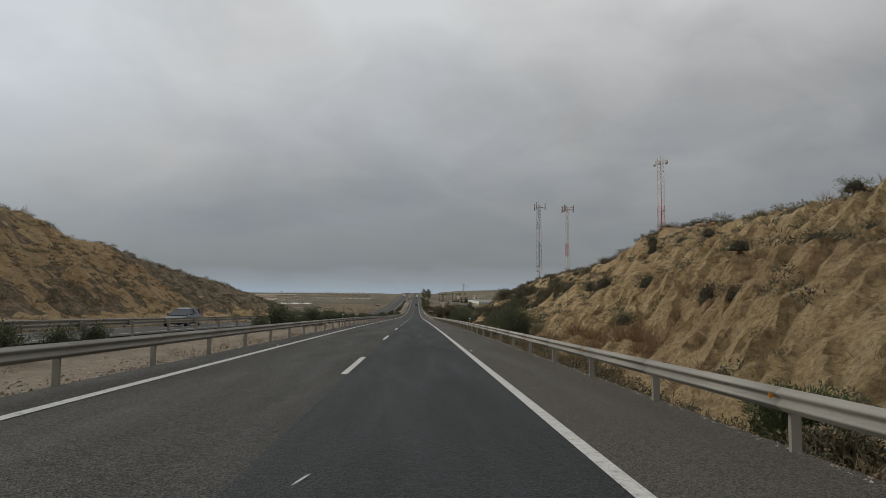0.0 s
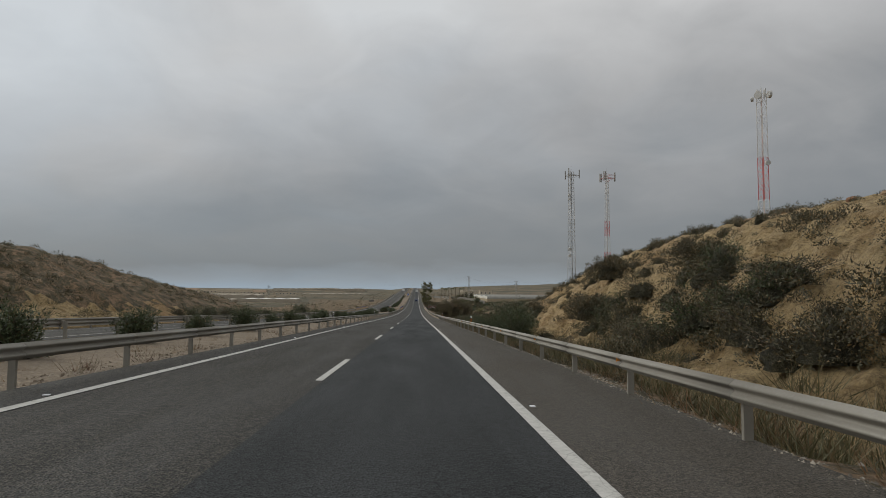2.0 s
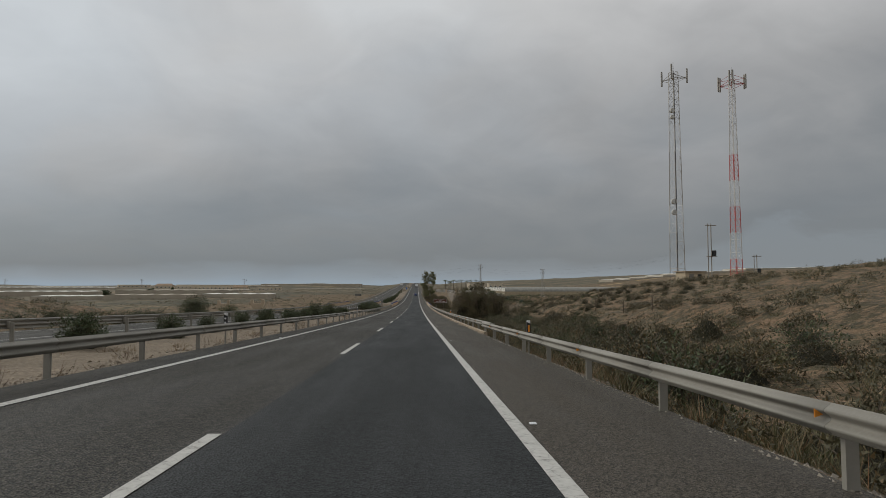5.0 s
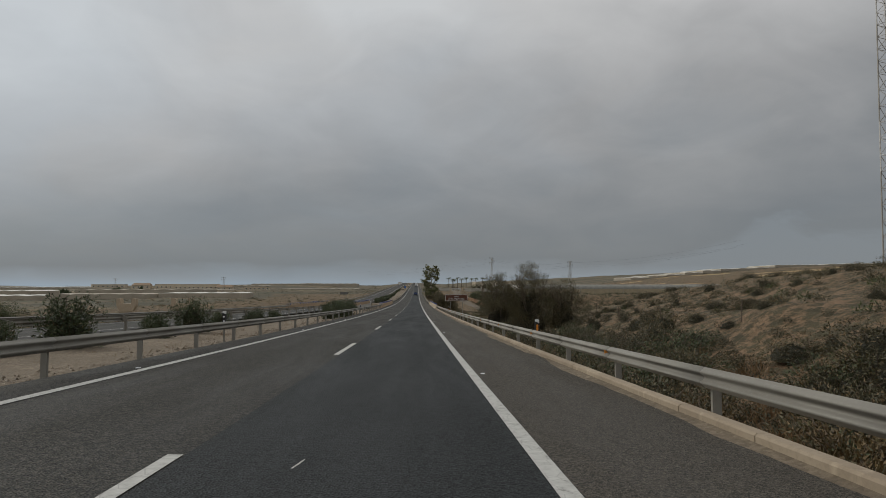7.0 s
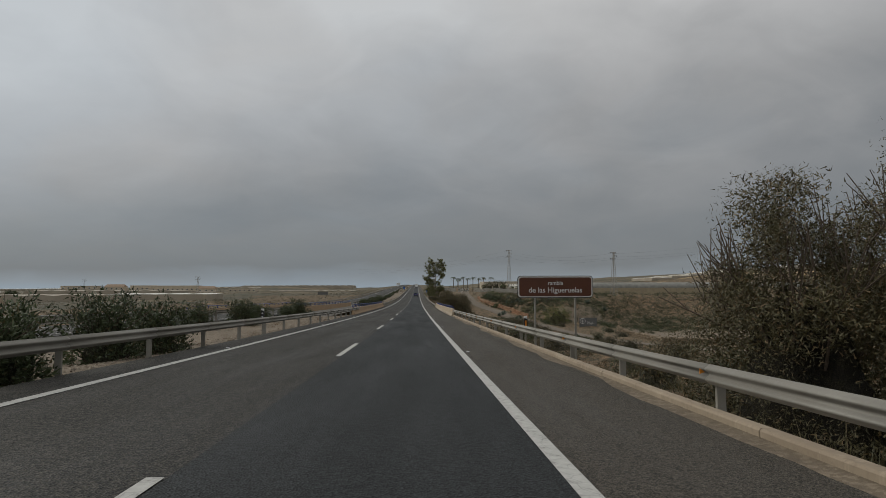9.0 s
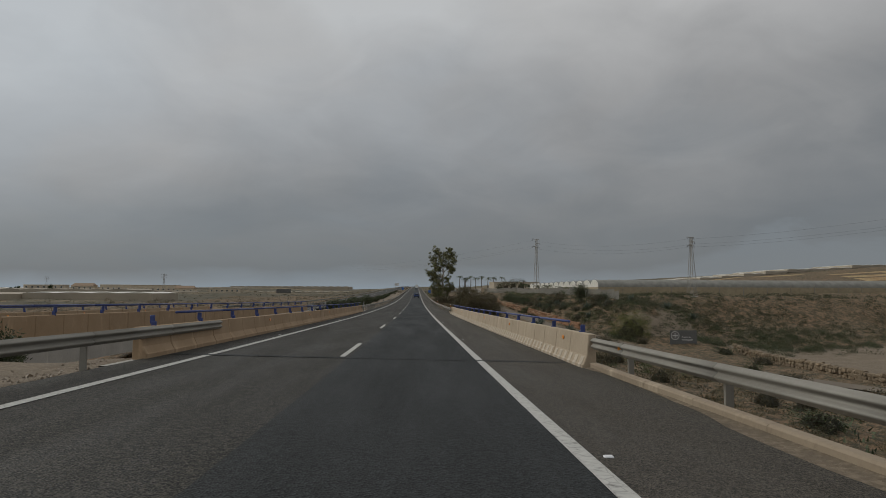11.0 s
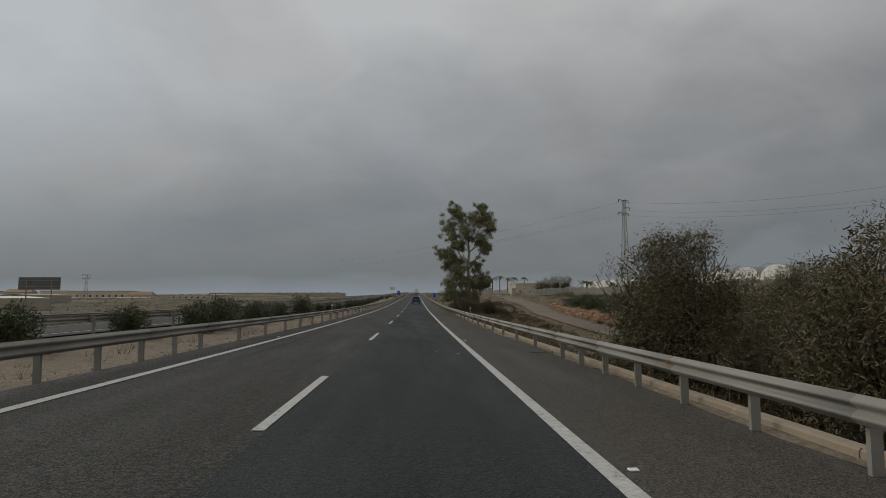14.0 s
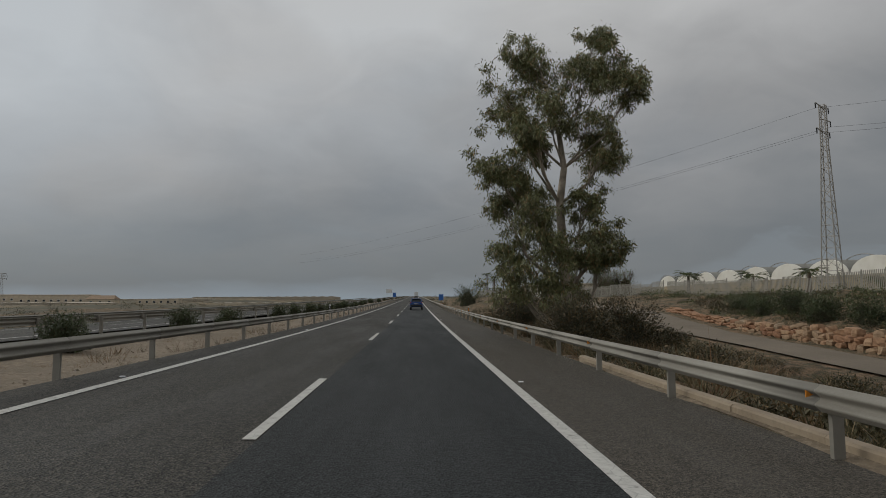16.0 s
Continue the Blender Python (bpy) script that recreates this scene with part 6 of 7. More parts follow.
def plain_sign(name, label, at, rz, w, h, up, mat):
    ob = thing(name, label, "road sign", at=at, rz=rz)
    for dx in (-w * 0.3, w * 0.3):
        part("post", one_box(dx - 0.03, dx + 0.03, 0.02, 0.08, -0.5, up + h * 0.8, bevel=0.005), M_ZINC, ob)
    panel = part("panel", rounded_panel(w, h, 0.05, 0.03), mat, ob, m=pose(0, 0, up + h / 2))
    for k in (-0.25, 0.25):
        part("stiffener", one_box(-w * 0.46, w * 0.46, 0.015, 0.045, k * h - 0.02, k * h + 0.02), M_ZINC, panel)


plain_sign("sign_back", "grey back of a wide sign facing the opposite carriageway", (-24.0, 407.0, float(ground_z(-24, 407))), 180, 2.8, 0.85, 2.75, M_SIGNGREY)
plain_sign("motorway_sign", "small blue information sign on posts", (7.6, 560.0, float(ground_z(7.6, 560))), 0, 1.1, 1.4, 0.9, M_SIGNBLUE)
plain_sign("motorway_sign", "small blue information sign in the median", (-6.2, 640.0, float(ground_z(-6.2, 640))), 0, 1.2, 1.6, 1.4, M_SIGNBLUE)
plain_sign("gantry_board", "white board over the opposite carriageway", (-13.5, 760.0, float(opp_z(760, -13.5))), 0, 3.2, 2.0, 3.0, M_SIGNWHITE)

STUD = mesh_of("road_stud", one_box(-0.048, 0.048, -0.04, 0.04, 0.0, 0.020, bevel=0.007), M_GLASSBEAD)
for i in range(28):
    for x in (3.74, -3.72):
        y = 4.8 + 19.2 * i
        s = tagged(new("road_stud", STUD), "small white reflective stud glued to the asphalt", "road stud", "road studs")
        s.matrix_basis = pose(x, y, road_z(y, x) + 0.002)


# ---- masts ----
M_RED = plain("mast_red_paint", (0.42, 0.055, 0.045), 0.5, 0, 0.2)
M_MASTW = plain("mast_white_paint", (0.55, 0.53, 0.50), 0.5, 0, 0.15)
M_STEEL = plain("grey_lattice_steel", (0.30, 0.28, 0.25), 0.55, 0.3, 0.2)
M_DISH = plain("antenna_shell", (0.50, 0.49, 0.46), 0.5, 0, 0.1)


def lattice(bm, z0, z1, w0, w1, legs, step, r):
    """Legs and zigzag bracing of a straight run of mast."""
    n = max(1, round((z1 - z0) / step))
    ring = lambda w, k: Vector((math.cos(6.2832 * (k + 0.5) / legs) * w * 0.7, math.sin(6.2832 * (k + 0.5) / legs) * w * 0.7, 0))
    for i in range(n):
        a, b = z0 + (z1 - z0) * i / n, z0 + (z1 - z0) * (i + 1) / n
        wa, wb = w0 + (w1 - w0) * i / n, w0 + (w1 - w0) * (i + 1) / n
        for k in range(legs):
            p, q = ring(wa, k) + Vector((0, 0, a)), ring(wb, k) + Vector((0, 0, b))
            rod(bm, p, q, r, r, 4)
            o = ring(wb, k + 1) + Vector((0, 0, b)) if i % 2 == 0 else ring(wb, k - 1) + Vector((0, 0, b))
            rod(bm, p, o, r * 0.5, r * 0.5, 3)
            rod(bm, q, ring(wb, k + 1) + Vector((0, 0, b)), r * 0.45, r * 0.45, 3)


def mast(name, label, x, y, top, w0, w1, legs, bands, head):
    z = float(ground_z(x, y)) - 0.2
    ob = thing(name, label, "radio mast", "radio masts on the hill", at=(x, y, z), rz=20)
    h = top - z
    part("footing", one_box(-w0, w0, -w0, w0, -0.5, 0.35, bevel=0.04), M_GREYCON, ob)
    n = len(bands)
    for i, mat in enumerate(bands):
        a, b = h * i / n, h * (i + 1) / n
        wa, wb = w0 + (w1 - w0) * i / n, w0 + (w1 - w0) * (i + 1) / n
        bm = bmesh.new()
        lattice(bm, 0.3 if i == 0 else a, b, wa, wb, legs, max(0.8, wb), 0.065)
        part("section", bm, mat, ob)
    cable = one_rod((w1 * 0.2, w1 * 0.1, 0.3), (w1 * 0.2, w1 * 0.1, h), 0.07, sides=5)
    part("cable_run", cable, M_BLACK if head == "panels" else M_RED if head == "dishes" else M_MASTW, ob)
    part("spike", one_rod((0, 0, h), (0, 0, h + 2.2), 0.05, 0.015, 5), M_STEEL, ob)
    if head == "dishes":
        for a, zz, r in ((200, -0.5, 0.75), (-20, 0.1, 0.8), (120, -0.7, 0.5), (60, 0.3, 0.5), (250, -14.5, 0.5)):
            bm = bmesh.new()
            bmesh.ops.create_cone(bm, cap_ends=True, segments=16, radius1=r, radius2=r * 0.92, depth=0.45, matrix=pose(0, 0, 0, 90))
            c, s = math.cos(radians(a)), math.sin(radians(a))
            part("dish", bm, M_DISH, ob, "round dish antenna", m=pose(c * (w1 + 0.4), s * (w1 + 0.4), h + zz, 0, 0, a - 90))
        for i in range(5):
            a = radians(72 * i)
            part("antenna", one_box(-0.1, 0.1, -0.1, 0.1, -0.9, 0.9, bevel=0.03), M_DISH, ob, m=pose(math.cos(a) * 0.8, math.sin(a) * 0.8, h + 0.2))
        part("equipment", one_box(-0.6, 0.2, -0.4, 0.4, h * 0.30, h * 0.30 + 1.4, bevel=0.05), M_DISH, ob, m=pose(-w1, 0, 0))
    else:
        bm = bmesh.new()
        for i in range(3):
            a, b = radians(120 * i - 20), radians(120 * (i + 1) - 20)
            p, q = Vector((math.cos(a) * 2.5, math.sin(a) * 2.5, h - 1.0)), Vector((math.cos(b) * 2.5, math.sin(b) * 2.5, h - 1.0))
            rod(bm, p, q, 0.05), rod(bm, (0, 0, h - 1.0), p, 0.05), rod(bm, (0, 0, h - 2.2), p, 0.04)
            if head == "crown":
                rod(bm, p + Vector((0, 0, 1)), q + Vector((0, 0, 1)), 0.04)
        part("head_frame", bm, M_RED if head == "crown" else M_STEEL, ob)
        for i in range(3):
            a = radians(120 * i - 20)
            for d in (-0.35, 0.35) if head == "crown" else (0,):
                part("panel_antenna", one_box(-0.17, 0.17, -0.1, 0.1, -1.3, 1.5, bevel=0.04), M_STEEL, ob, "long panel antenna",
                     m=pose(math.cos(a + d * 0.3) * 2.6, math.sin(a + d * 0.3) * 2.6, h - 0.7))
        if head == "panels":
            for zz, r in ((-7.5, 0.45), (-8.7, 0.4), (-24.5, 0.55), (-26.5, 0.5)):
                bm = bmesh.new()
                bmesh.ops.create_cone(bm, cap_ends=True, segments=14, radius1=r, radius2=r * 0.9, depth=0.4, matrix=pose(0, 0, 0, 90))
                part("dish", bm, M_DISH, ob, "round dish antenna", m=pose(-0.9, -0.5, h + zz, 0, 0, -20))


R_, W_, S_ = M_RED, M_MASTW, M_STEEL
mast("lattice_mast", "red and white lattice mast with dish antennas", 72.2, 173.0, 39.8, 1.5, 1.3, 4, (W_, R_, W_, W_, R_, R_, W_, W_, W_), "dishes")
mast("lattice_mast", "grey steel lattice mast with panel antennas", 50.3, 242.0, 36.6, 1.9, 1.15, 4, (S_, S_, W_, S_, S_, W_, S_, S_), "panels")
mast("lattice_mast", "slender red and white lattice mast with antenna crown", 62.0, 243.0, 36.0, 1.5, 0.7, 4, (R_, W_, R_, W_, R_, W_, W_, W_), "crown")


def equipment_hut():
    x, y = 51.5, 239.5
    z = float(ground_z(x, y)) + 0.3
    ob = thing("equipment_hut", "small cream masonry hut at the foot of the mast", "hut", at=(x, y, z - 0.2), rz=12)
    part("wall", one_box(-2.0, 2.0, -1.4, 1.4, -0.6, 2.3, bevel=0.02), M_HUT, ob)
    part("roof", one_box(-2.25, 2.25, -1.65, 1.65, 2.3, 2.48, bevel=0.03), M_KERB, ob, "thin overhanging concrete roof")
    part("door", one_box(-1.2, -0.3, -1.45, -1.402, 0.2, 2.0, bevel=0.01), M_ZINC, ob, "grey steel door")
    part("vent", one_box(0.5, 1.3, -1.45, -1.402, 1.3, 1.9, bevel=0.01), M_BLACK, ob)


M_HUT = plain("cream_masonry", (0.46, 0.38, 0.27), 0.9, 0, 0.15, 1.5)
equipment_hut()
for i in range(8):
    y = 178.0 + 9.5 * i
    x = 20.5 + 1.2 * math.sin(i * 0.9)
    ob = thing("fence_post", "thin weathered wooden post of an old wire fence", "fence post", "old wire fence in the valley", at=(x, y, float(ground_z(x, y)) - 0.3), rz=i * 7)
    part("shaft", one_box(-0.035, 0.035, -0.035, 0.035, 0, 1.45, bevel=0.01), M_BARK, ob, m=pose(0, 0, 0, (i * 5) % 7 - 3, 0, 0))


def tube(pts, r, sides=6):
    """One continuous bent tube."""
    bm = bmesh.new()
    rings = []
    for i, p in enumerate(pts):
        d = (pts[min(i + 1, len(pts) - 1)] - pts[max(i - 1, 0)]).normalized()
        u = d.cross(Vector((0, 0, 1))).normalized()
        w = u.cross(d)
        rings.append([bm.verts.new(p + (u * math.cos(6.2832 * k / sides) + w * math.sin(6.2832 * k / sides)) * r) for k in range(sides)])
    for a, b in zip(rings[:-1], rings[1:]):
        for k in range(sides):
            bm.faces.new((a[k], a[(k + 1) % sides], b[(k + 1) % sides], b[k]))
    return bm


def pole(x, y, h, label):
    z = float(ground_z(x, y))
    ob = thing("utility_pole", label, "utility pole", at=(x, y, z), rz=15)
    for dx in (-0.35, 0.35):
        part("pole", one_rod((dx, 0, -0.5), (dx, 0, h), 0.10, 0.08, 6), M_STEEL, ob)
    part("crossarm", one_box(-0.9, 1.5, -0.06, 0.06, h - 0.4, h - 0.25, bevel=0.01), M_STEEL, ob)
    part("transformer", one_box(0.5, 1.2, -0.35, 0.35, h * 0.45, h * 0.45 + 1.0, bevel=0.08), M_BLACK, ob, "dark transformer box")
    part("platform", one_box(-0.5, 1.3, -0.4, 0.4, h * 0.45 - 0.1, h * 0.45, bevel=0.01), M_STEEL, ob)


pole(54.0, 237.0, 10.5, "steel utility pole with a transformer beside the masts")
pole(73.0, 256.0, 7.0, "short utility pole with a transformer on the plain")


def pylon(x, y, top, label, rz=35, w=1.6):
    """A slim lattice pylon with three staggered arms."""
    z = float(ground_z(x, y)) - 0.1
    ob = thing("pylon", label, "pylon", "power line pylons", at=(x, y, z), rz=rz)
    h = top - z
    bm = bmesh.new()
    lattice(bm, 0, h * 0.78, w, w * 0.34, 4, 1.0, 0.05)
    part("tower", bm, M_STEEL, ob)
    bm = bmesh.new()
    lattice(bm, h * 0.78, h, w * 0.34, w * 0.32, 4, 0.6, 0.045)
    part("head", bm, M_STEEL, ob)
    for k, (f, s) in enumerate(((0.995, -1), (0.925, 1), (0.86, -1), (0.995, 1), (0.86, 1))):
        bm = bmesh.new()
        L = 1.5 if k < 3 else 1.2
        rod(bm, (0, 0.1, h * f), (L * s, 0, h * f + 0.05), 0.045), rod(bm, (0, -0.1, h * f - 0.3), (L * s, 0, h * f + 0.05), 0.035)
        arm = part("crossarm", bm, M_STEEL, ob)
        part("insulator", one_rod((L * s, 0, h * f), (L * s + 0.05, 0, h * f - 0.45), 0.05, 0.05, 6), M_BLACK, arm)
    part("foot", one_box(-w * 0.8, w * 0.8, -w * 0.8, w * 0.8, -0.6, 0.12, bevel=0.04), M_GREYCON, ob)
    return (x, y, z, h)


PY = [pylon(61.5, 417.0, 4.0, "slim grey lattice pylon above the greenhouses"), pylon(37.2, 466.0, 7.6, "tall slim grey lattice pylon behind the fence", w=1.35)]
pylon(-134, 622, 0.8, "distant lattice pylon on the plain")
pylon(-268, 745, 1.5, "distant lattice pylon far over the fields")
pylon(-330, 640, 1.0, "distant lattice pylon beyond the fields")
for sx, f in ((-1.5, 0.995), (1.5, 0.925), (-1.5, 0.86)):
    c, s = math.cos(radians(35)), math.sin(radians(35))
    ends = [(x + sx * c, y + sx * s, z + h * f - 0.45) for x, y, z, h in PY]
    ends = [(95.0 + sx * c, 352.0 + sx * s, ends[0][2] + 4)] + ends + [(-30.0 + sx * c, 590.0 + sx * s, ends[1][2] - 3)]
    ob = thing("power_cable", "thin black sagging power cable between the pylons", "cable", "power cables", at=ends[0])
    for a, b in zip(ends[:-1], ends[1:]):
        line = [Vector(a).lerp(Vector(b), i / 14) - Vector((0, 0, 1.6 * 4 * (i / 14) * (1 - i / 14))) - Vector(ends[0]) for i in range(15)]
        bm = tube(line, 0.009, 4)
        part("span", bm, M_BLACK, ob)


# ---- track, stone wall, fence and farm past the bridge ----
def build_track():
    """A farm track that comes up from the valley road, turns along the wall and runs to the gate."""
    ys = np.concatenate([np.linspace(321.8, 333, 24), np.arange(334, 362, 1.0), np.arange(362, 522, 2.0)])
    cx = track_x(ys)
    dx, dy = np.gradient(cx), np.gradient(ys)
    ln = np.hypot(dx, dy)
    V = []
    for y, c, ax, ay in zip(ys, cx, dx / ln, dy / ln):
        for k in (-1.9, -0.7, 0.7, 1.9):
            px, py = c + k * ay, y - k * ax
            V.append((px, py, float(ground_z(px, py)) + 0.10))
    n = len(ys)
    i = (np.arange(n - 1)[:, None] * 4 + np.arange(3)).ravel()
    me = data_of("track", V, np.stack([i, i + 1, i + 5, i + 4], -1), M_TRACK, smooth=True)
    tagged(new("track", me), "pale dusty farm track beside the stone wall", "track", kind="structure")


def _track(n):
    big, fine = n.noise(0.35, 4), n.noise(7, 5, 0.65)
    c = n.ramp(big, (0.3, (0.14, 0.112, 0.08)), (0.7, (0.20, 0.163, 0.12)))
    n.colour(n.mix(n.scaled(fine, 0.4, 0.6, 0.4, 0), c, (0.12, 0.10, 0.08)))
    n.bump(fine, 0.5, 0.03)


M_TRACK = material("dusty_track", _track, 0.95)
build_track()


def _rock(n):
    r = n.random()
    c = n.ramp(r, (0.0, (0.22, 0.105, 0.055)), (0.35, (0.33, 0.18, 0.10)), (0.7, (0.40, 0.265, 0.16)), (1.0, (0.31, 0.235, 0.155)))
    k = n.noise(4, 5, 0.65)
    n.colour(n.mix(n.scaled(k, 0.35, 0.6, 0.55, 0), c, (0.16, 0.09, 0.055)))
    n.bump(k, 0.7, 0.06)


M_ROCK = material("ochre_boulder", _rock, 0.9)
M_FIELDSTONE = plain("tan_field_stone", (0.25, 0.19, 0.125), 0.9, 0, 0.35, 2.0, island=True)


def stone_data(seed):
    rng = random.Random(seed)
    bm = bmesh.new()
    bmesh.ops.create_cube(bm, size=1)
    bmesh.ops.subdivide_edges(bm, edges=bm.edges[:], cuts=1, use_grid_fill=True)
    for v in bm.verts:
        d = v.co.normalized() * 0.56
        v.co = v.co.lerp(d, 0.55) + Vector((rng.uniform(-1, 1), rng.uniform(-1, 1), rng.uniform(-1, 1))) * 0.075
    return mesh_of("stone", bm, M_ROCK)


STONES = [stone_data(i) for i in range(9)]
rng = random.Random(31)
for i in range(64):
    y = rng.uniform(40, 128)
    x = 21.8 + 0.02 * y + rng.uniform(-1.0, 1.6)
    s = rng.uniform(0.3, 0.85)
    ob = tagged(new("boulder", rng.choice(STONES)), "flat reddish rock of the ledge on the crest", "rock", "rock ledge on the crest")
    ob.matrix_basis = pose(x, y, float(ground_z(x, y)) + 0.06 * s, rng.uniform(-8, 8), rng.uniform(-12, 4), rng.uniform(-40, 40)) @ Matrix.Diagonal((s, s * rng.uniform(1.0, 1.8), s * rng.uniform(0.35, 0.6), 1))

wall = thing("stone_wall", "dry retaining wall of rough orange and ochre boulders", "stone wall", at=(27, 440, -12))
rng = random.Random(8)


def stone_pose(y, row, w, hgt, z):
    x = float(wall_x(y))
    return pose(x + row * 0.14 - 27 + rng.uniform(-0.1, 0.1), y - 440 + row * 0.25, z + hgt * 0.42 + 12, rng.uniform(-14, 14), rng.uniform(-14, 14), rng.uniform(-20, 20)) @ Matrix.Diagonal((0.6, w * 1.0, hgt, 1))


y, V, F = 400.0, [], []
while y < 474:
    base = float(ground_z(float(wall_x(y)) - 0.5, y)) + 0.02
    near = 414 < y < 462
    w = rng.uniform(0.5, 0.95)
    z = base
    for row in range(3):
        hgt = rng.uniform(0.32, 0.52) * (1.0 if y < 450 else max(0.4, (476 - y) / 26))
        m, me = stone_pose(y + rng.uniform(-0.1, 0.1), row, w, hgt, z), rng.choice(STONES)
        if near:
            part("stone", me, None, wall, m=m)
        else:
            k = len(V)
            V += [tuple(m @ v.co) for v in me.vertices]
            F += [[i + k for i in f.vertices] for f in me.polygons]
        z += hgt * 0.88
    y += w * 0.93
part("far_stone_run", data_of("far_stone_run", V, F, M_ROCK), None, wall)["kind"] = "stuff"

field_wall = thing("field_wall", "low dry-stone wall of tan stones round the valley field", "stone wall", at=(46, 343, -16.6))
V, F = [], []
for a, b in (((46, 343), (118, 340)), ((46, 343), (49, 376))):
    d = math.hypot(b[0] - a[0], b[1] - a[1])
    k = 0.0
    while k < d:
        w = rng.uniform(0.5, 1.0)
        x, y = a[0] + (b[0] - a[0]) * k / d, a[1] + (b[1] - a[1]) * k / d
        z = float(ground_z(x, y)) - 0.1
        for row in range(3):
            hgt = rng.uniform(0.36, 0.5)
            m = pose(x - 46 + rng.uniform(-0.1, 0.1), y - 343 + rng.uniform(-0.1, 0.1), z + 16.6 + hgt * 0.4, rng.uniform(-14, 14), rng.uniform(-14, 14), rng.uniform(-25, 25)) @ Matrix.Diagonal((w, 0.6, hgt, 1))
            me, j = rng.choice(STONES), len(V)
            V += [tuple(m @ v.co) for v in me.vertices]
            F += [[i + j for i in f.vertices] for f in me.polygons]
            z += hgt * 0.88
        k += w * 0.93
part("stone_run", data_of("stone_run", V, F, M_FIELDSTONE), None, field_wall)["kind"] = "stuff"

M_FENCE = plain("pale_fence_steel", (0.30, 0.285, 0.25), 0.55, 0.2, 0.15)


def fence_panel():
    bm = bmesh.new()
    for i in range(13):
        y = 0.1 + i * 0.19
        box(bm, -0.015, 0.015, y, y + 0.08, 0.08, 1.85)
    box(bm, 0.015, 0.05, 0, 2.5, 0.35, 0.41), box(bm, 0.015, 0.05, 0, 2.5, 1.45, 1.51)
    return mesh_of("panel", bm, M_FENCE)


FENCE = fence_panel()
FENCE_POST = mesh_of("fence_post", one_box(-0.04, 0.04, -0.04, 0.04, -0.4, 2.0, bevel=0.008), M_FENCE)


def run_fence(label, a, b):
    ob = thing("palisade_fence", label, "fence", at=(a[0], a[1], 0))
    d = math.hypot(b[0] - a[0], b[1] - a[1])
    rz = math.degrees(math.atan2(b[1] - a[1], b[0] - a[0])) - 90
    for i in range(int(d / 2.5)):
        t = i * 2.5 / d
        x, y = a[0] + (b[0] - a[0]) * t, a[1] + (b[1] - a[1]) * t
        z = float(ground_z(x, y))
        part("panel", FENCE, None, ob, m=pose(x - a[0], y - a[1], z, 0, 0, rz))["kind"] = "stuff"
        part("fence_post", FENCE_POST, None, ob, m=pose(x - a[0], y - a[1], z, 0, 0, rz))


run_fence("pale steel palisade fence on the terrace", (41.0, 404), (36.5, 500))
run_fence("pale steel palisade fence beside the farm gate", (36.5, 500), (29, 524))
run_fence("low steel fence beyond the farm gate", (22, 528), (16, 560))


def gate():
    x, y = 24.5, 526
    z = float(ground_z(x, y))
    ob = thing("farm_gate", "white farm gate between low cream pillars", "gate", at=(x, y, z))
    for dx in (-3.2, 3.2):
        part("pillar", one_box(dx - 0.5, dx + 0.5, -0.3, 0.3, -0.3, 2.2, bevel=0.03), M_BARRIER, ob)
    for k in range(2):
        leaf = part("leaf", gate_leaf(), M_WHITE, ob, m=pose(-2.65 + k * 2.7, 0, 0.1))


def gate_leaf():
    bm = bmesh.new()
    for i in range(14):
        box(bm, i * 0.19, i * 0.19 + 0.05, -0.02, 0.02, 0, 1.6)
    box(bm, 0, 2.52, -0.03, 0.03, 0.05, 0.12), box(bm, 0, 2.52, -0.03, 0.03, 1.5, 1.57)
    return bm


gate()


def _film(n):
    k = n.noise(0.6, 4)
    n.colour(n.ramp(k, (0.3, (0.66, 0.63, 0.56)), (0.7, (0.78, 0.76, 0.69))))


M_FILM = material("greenhouse_film", _film, 0.5)
M_NET = plain("greenhouse_netting", (0.36, 0.30, 0.20), 0.85, 0, 0.15, 1.0)
M_ROOFNET = plain("greenhouse_roof_net", (0.23, 0.225, 0.20), 1.0, 0, 0.2, 0.7)


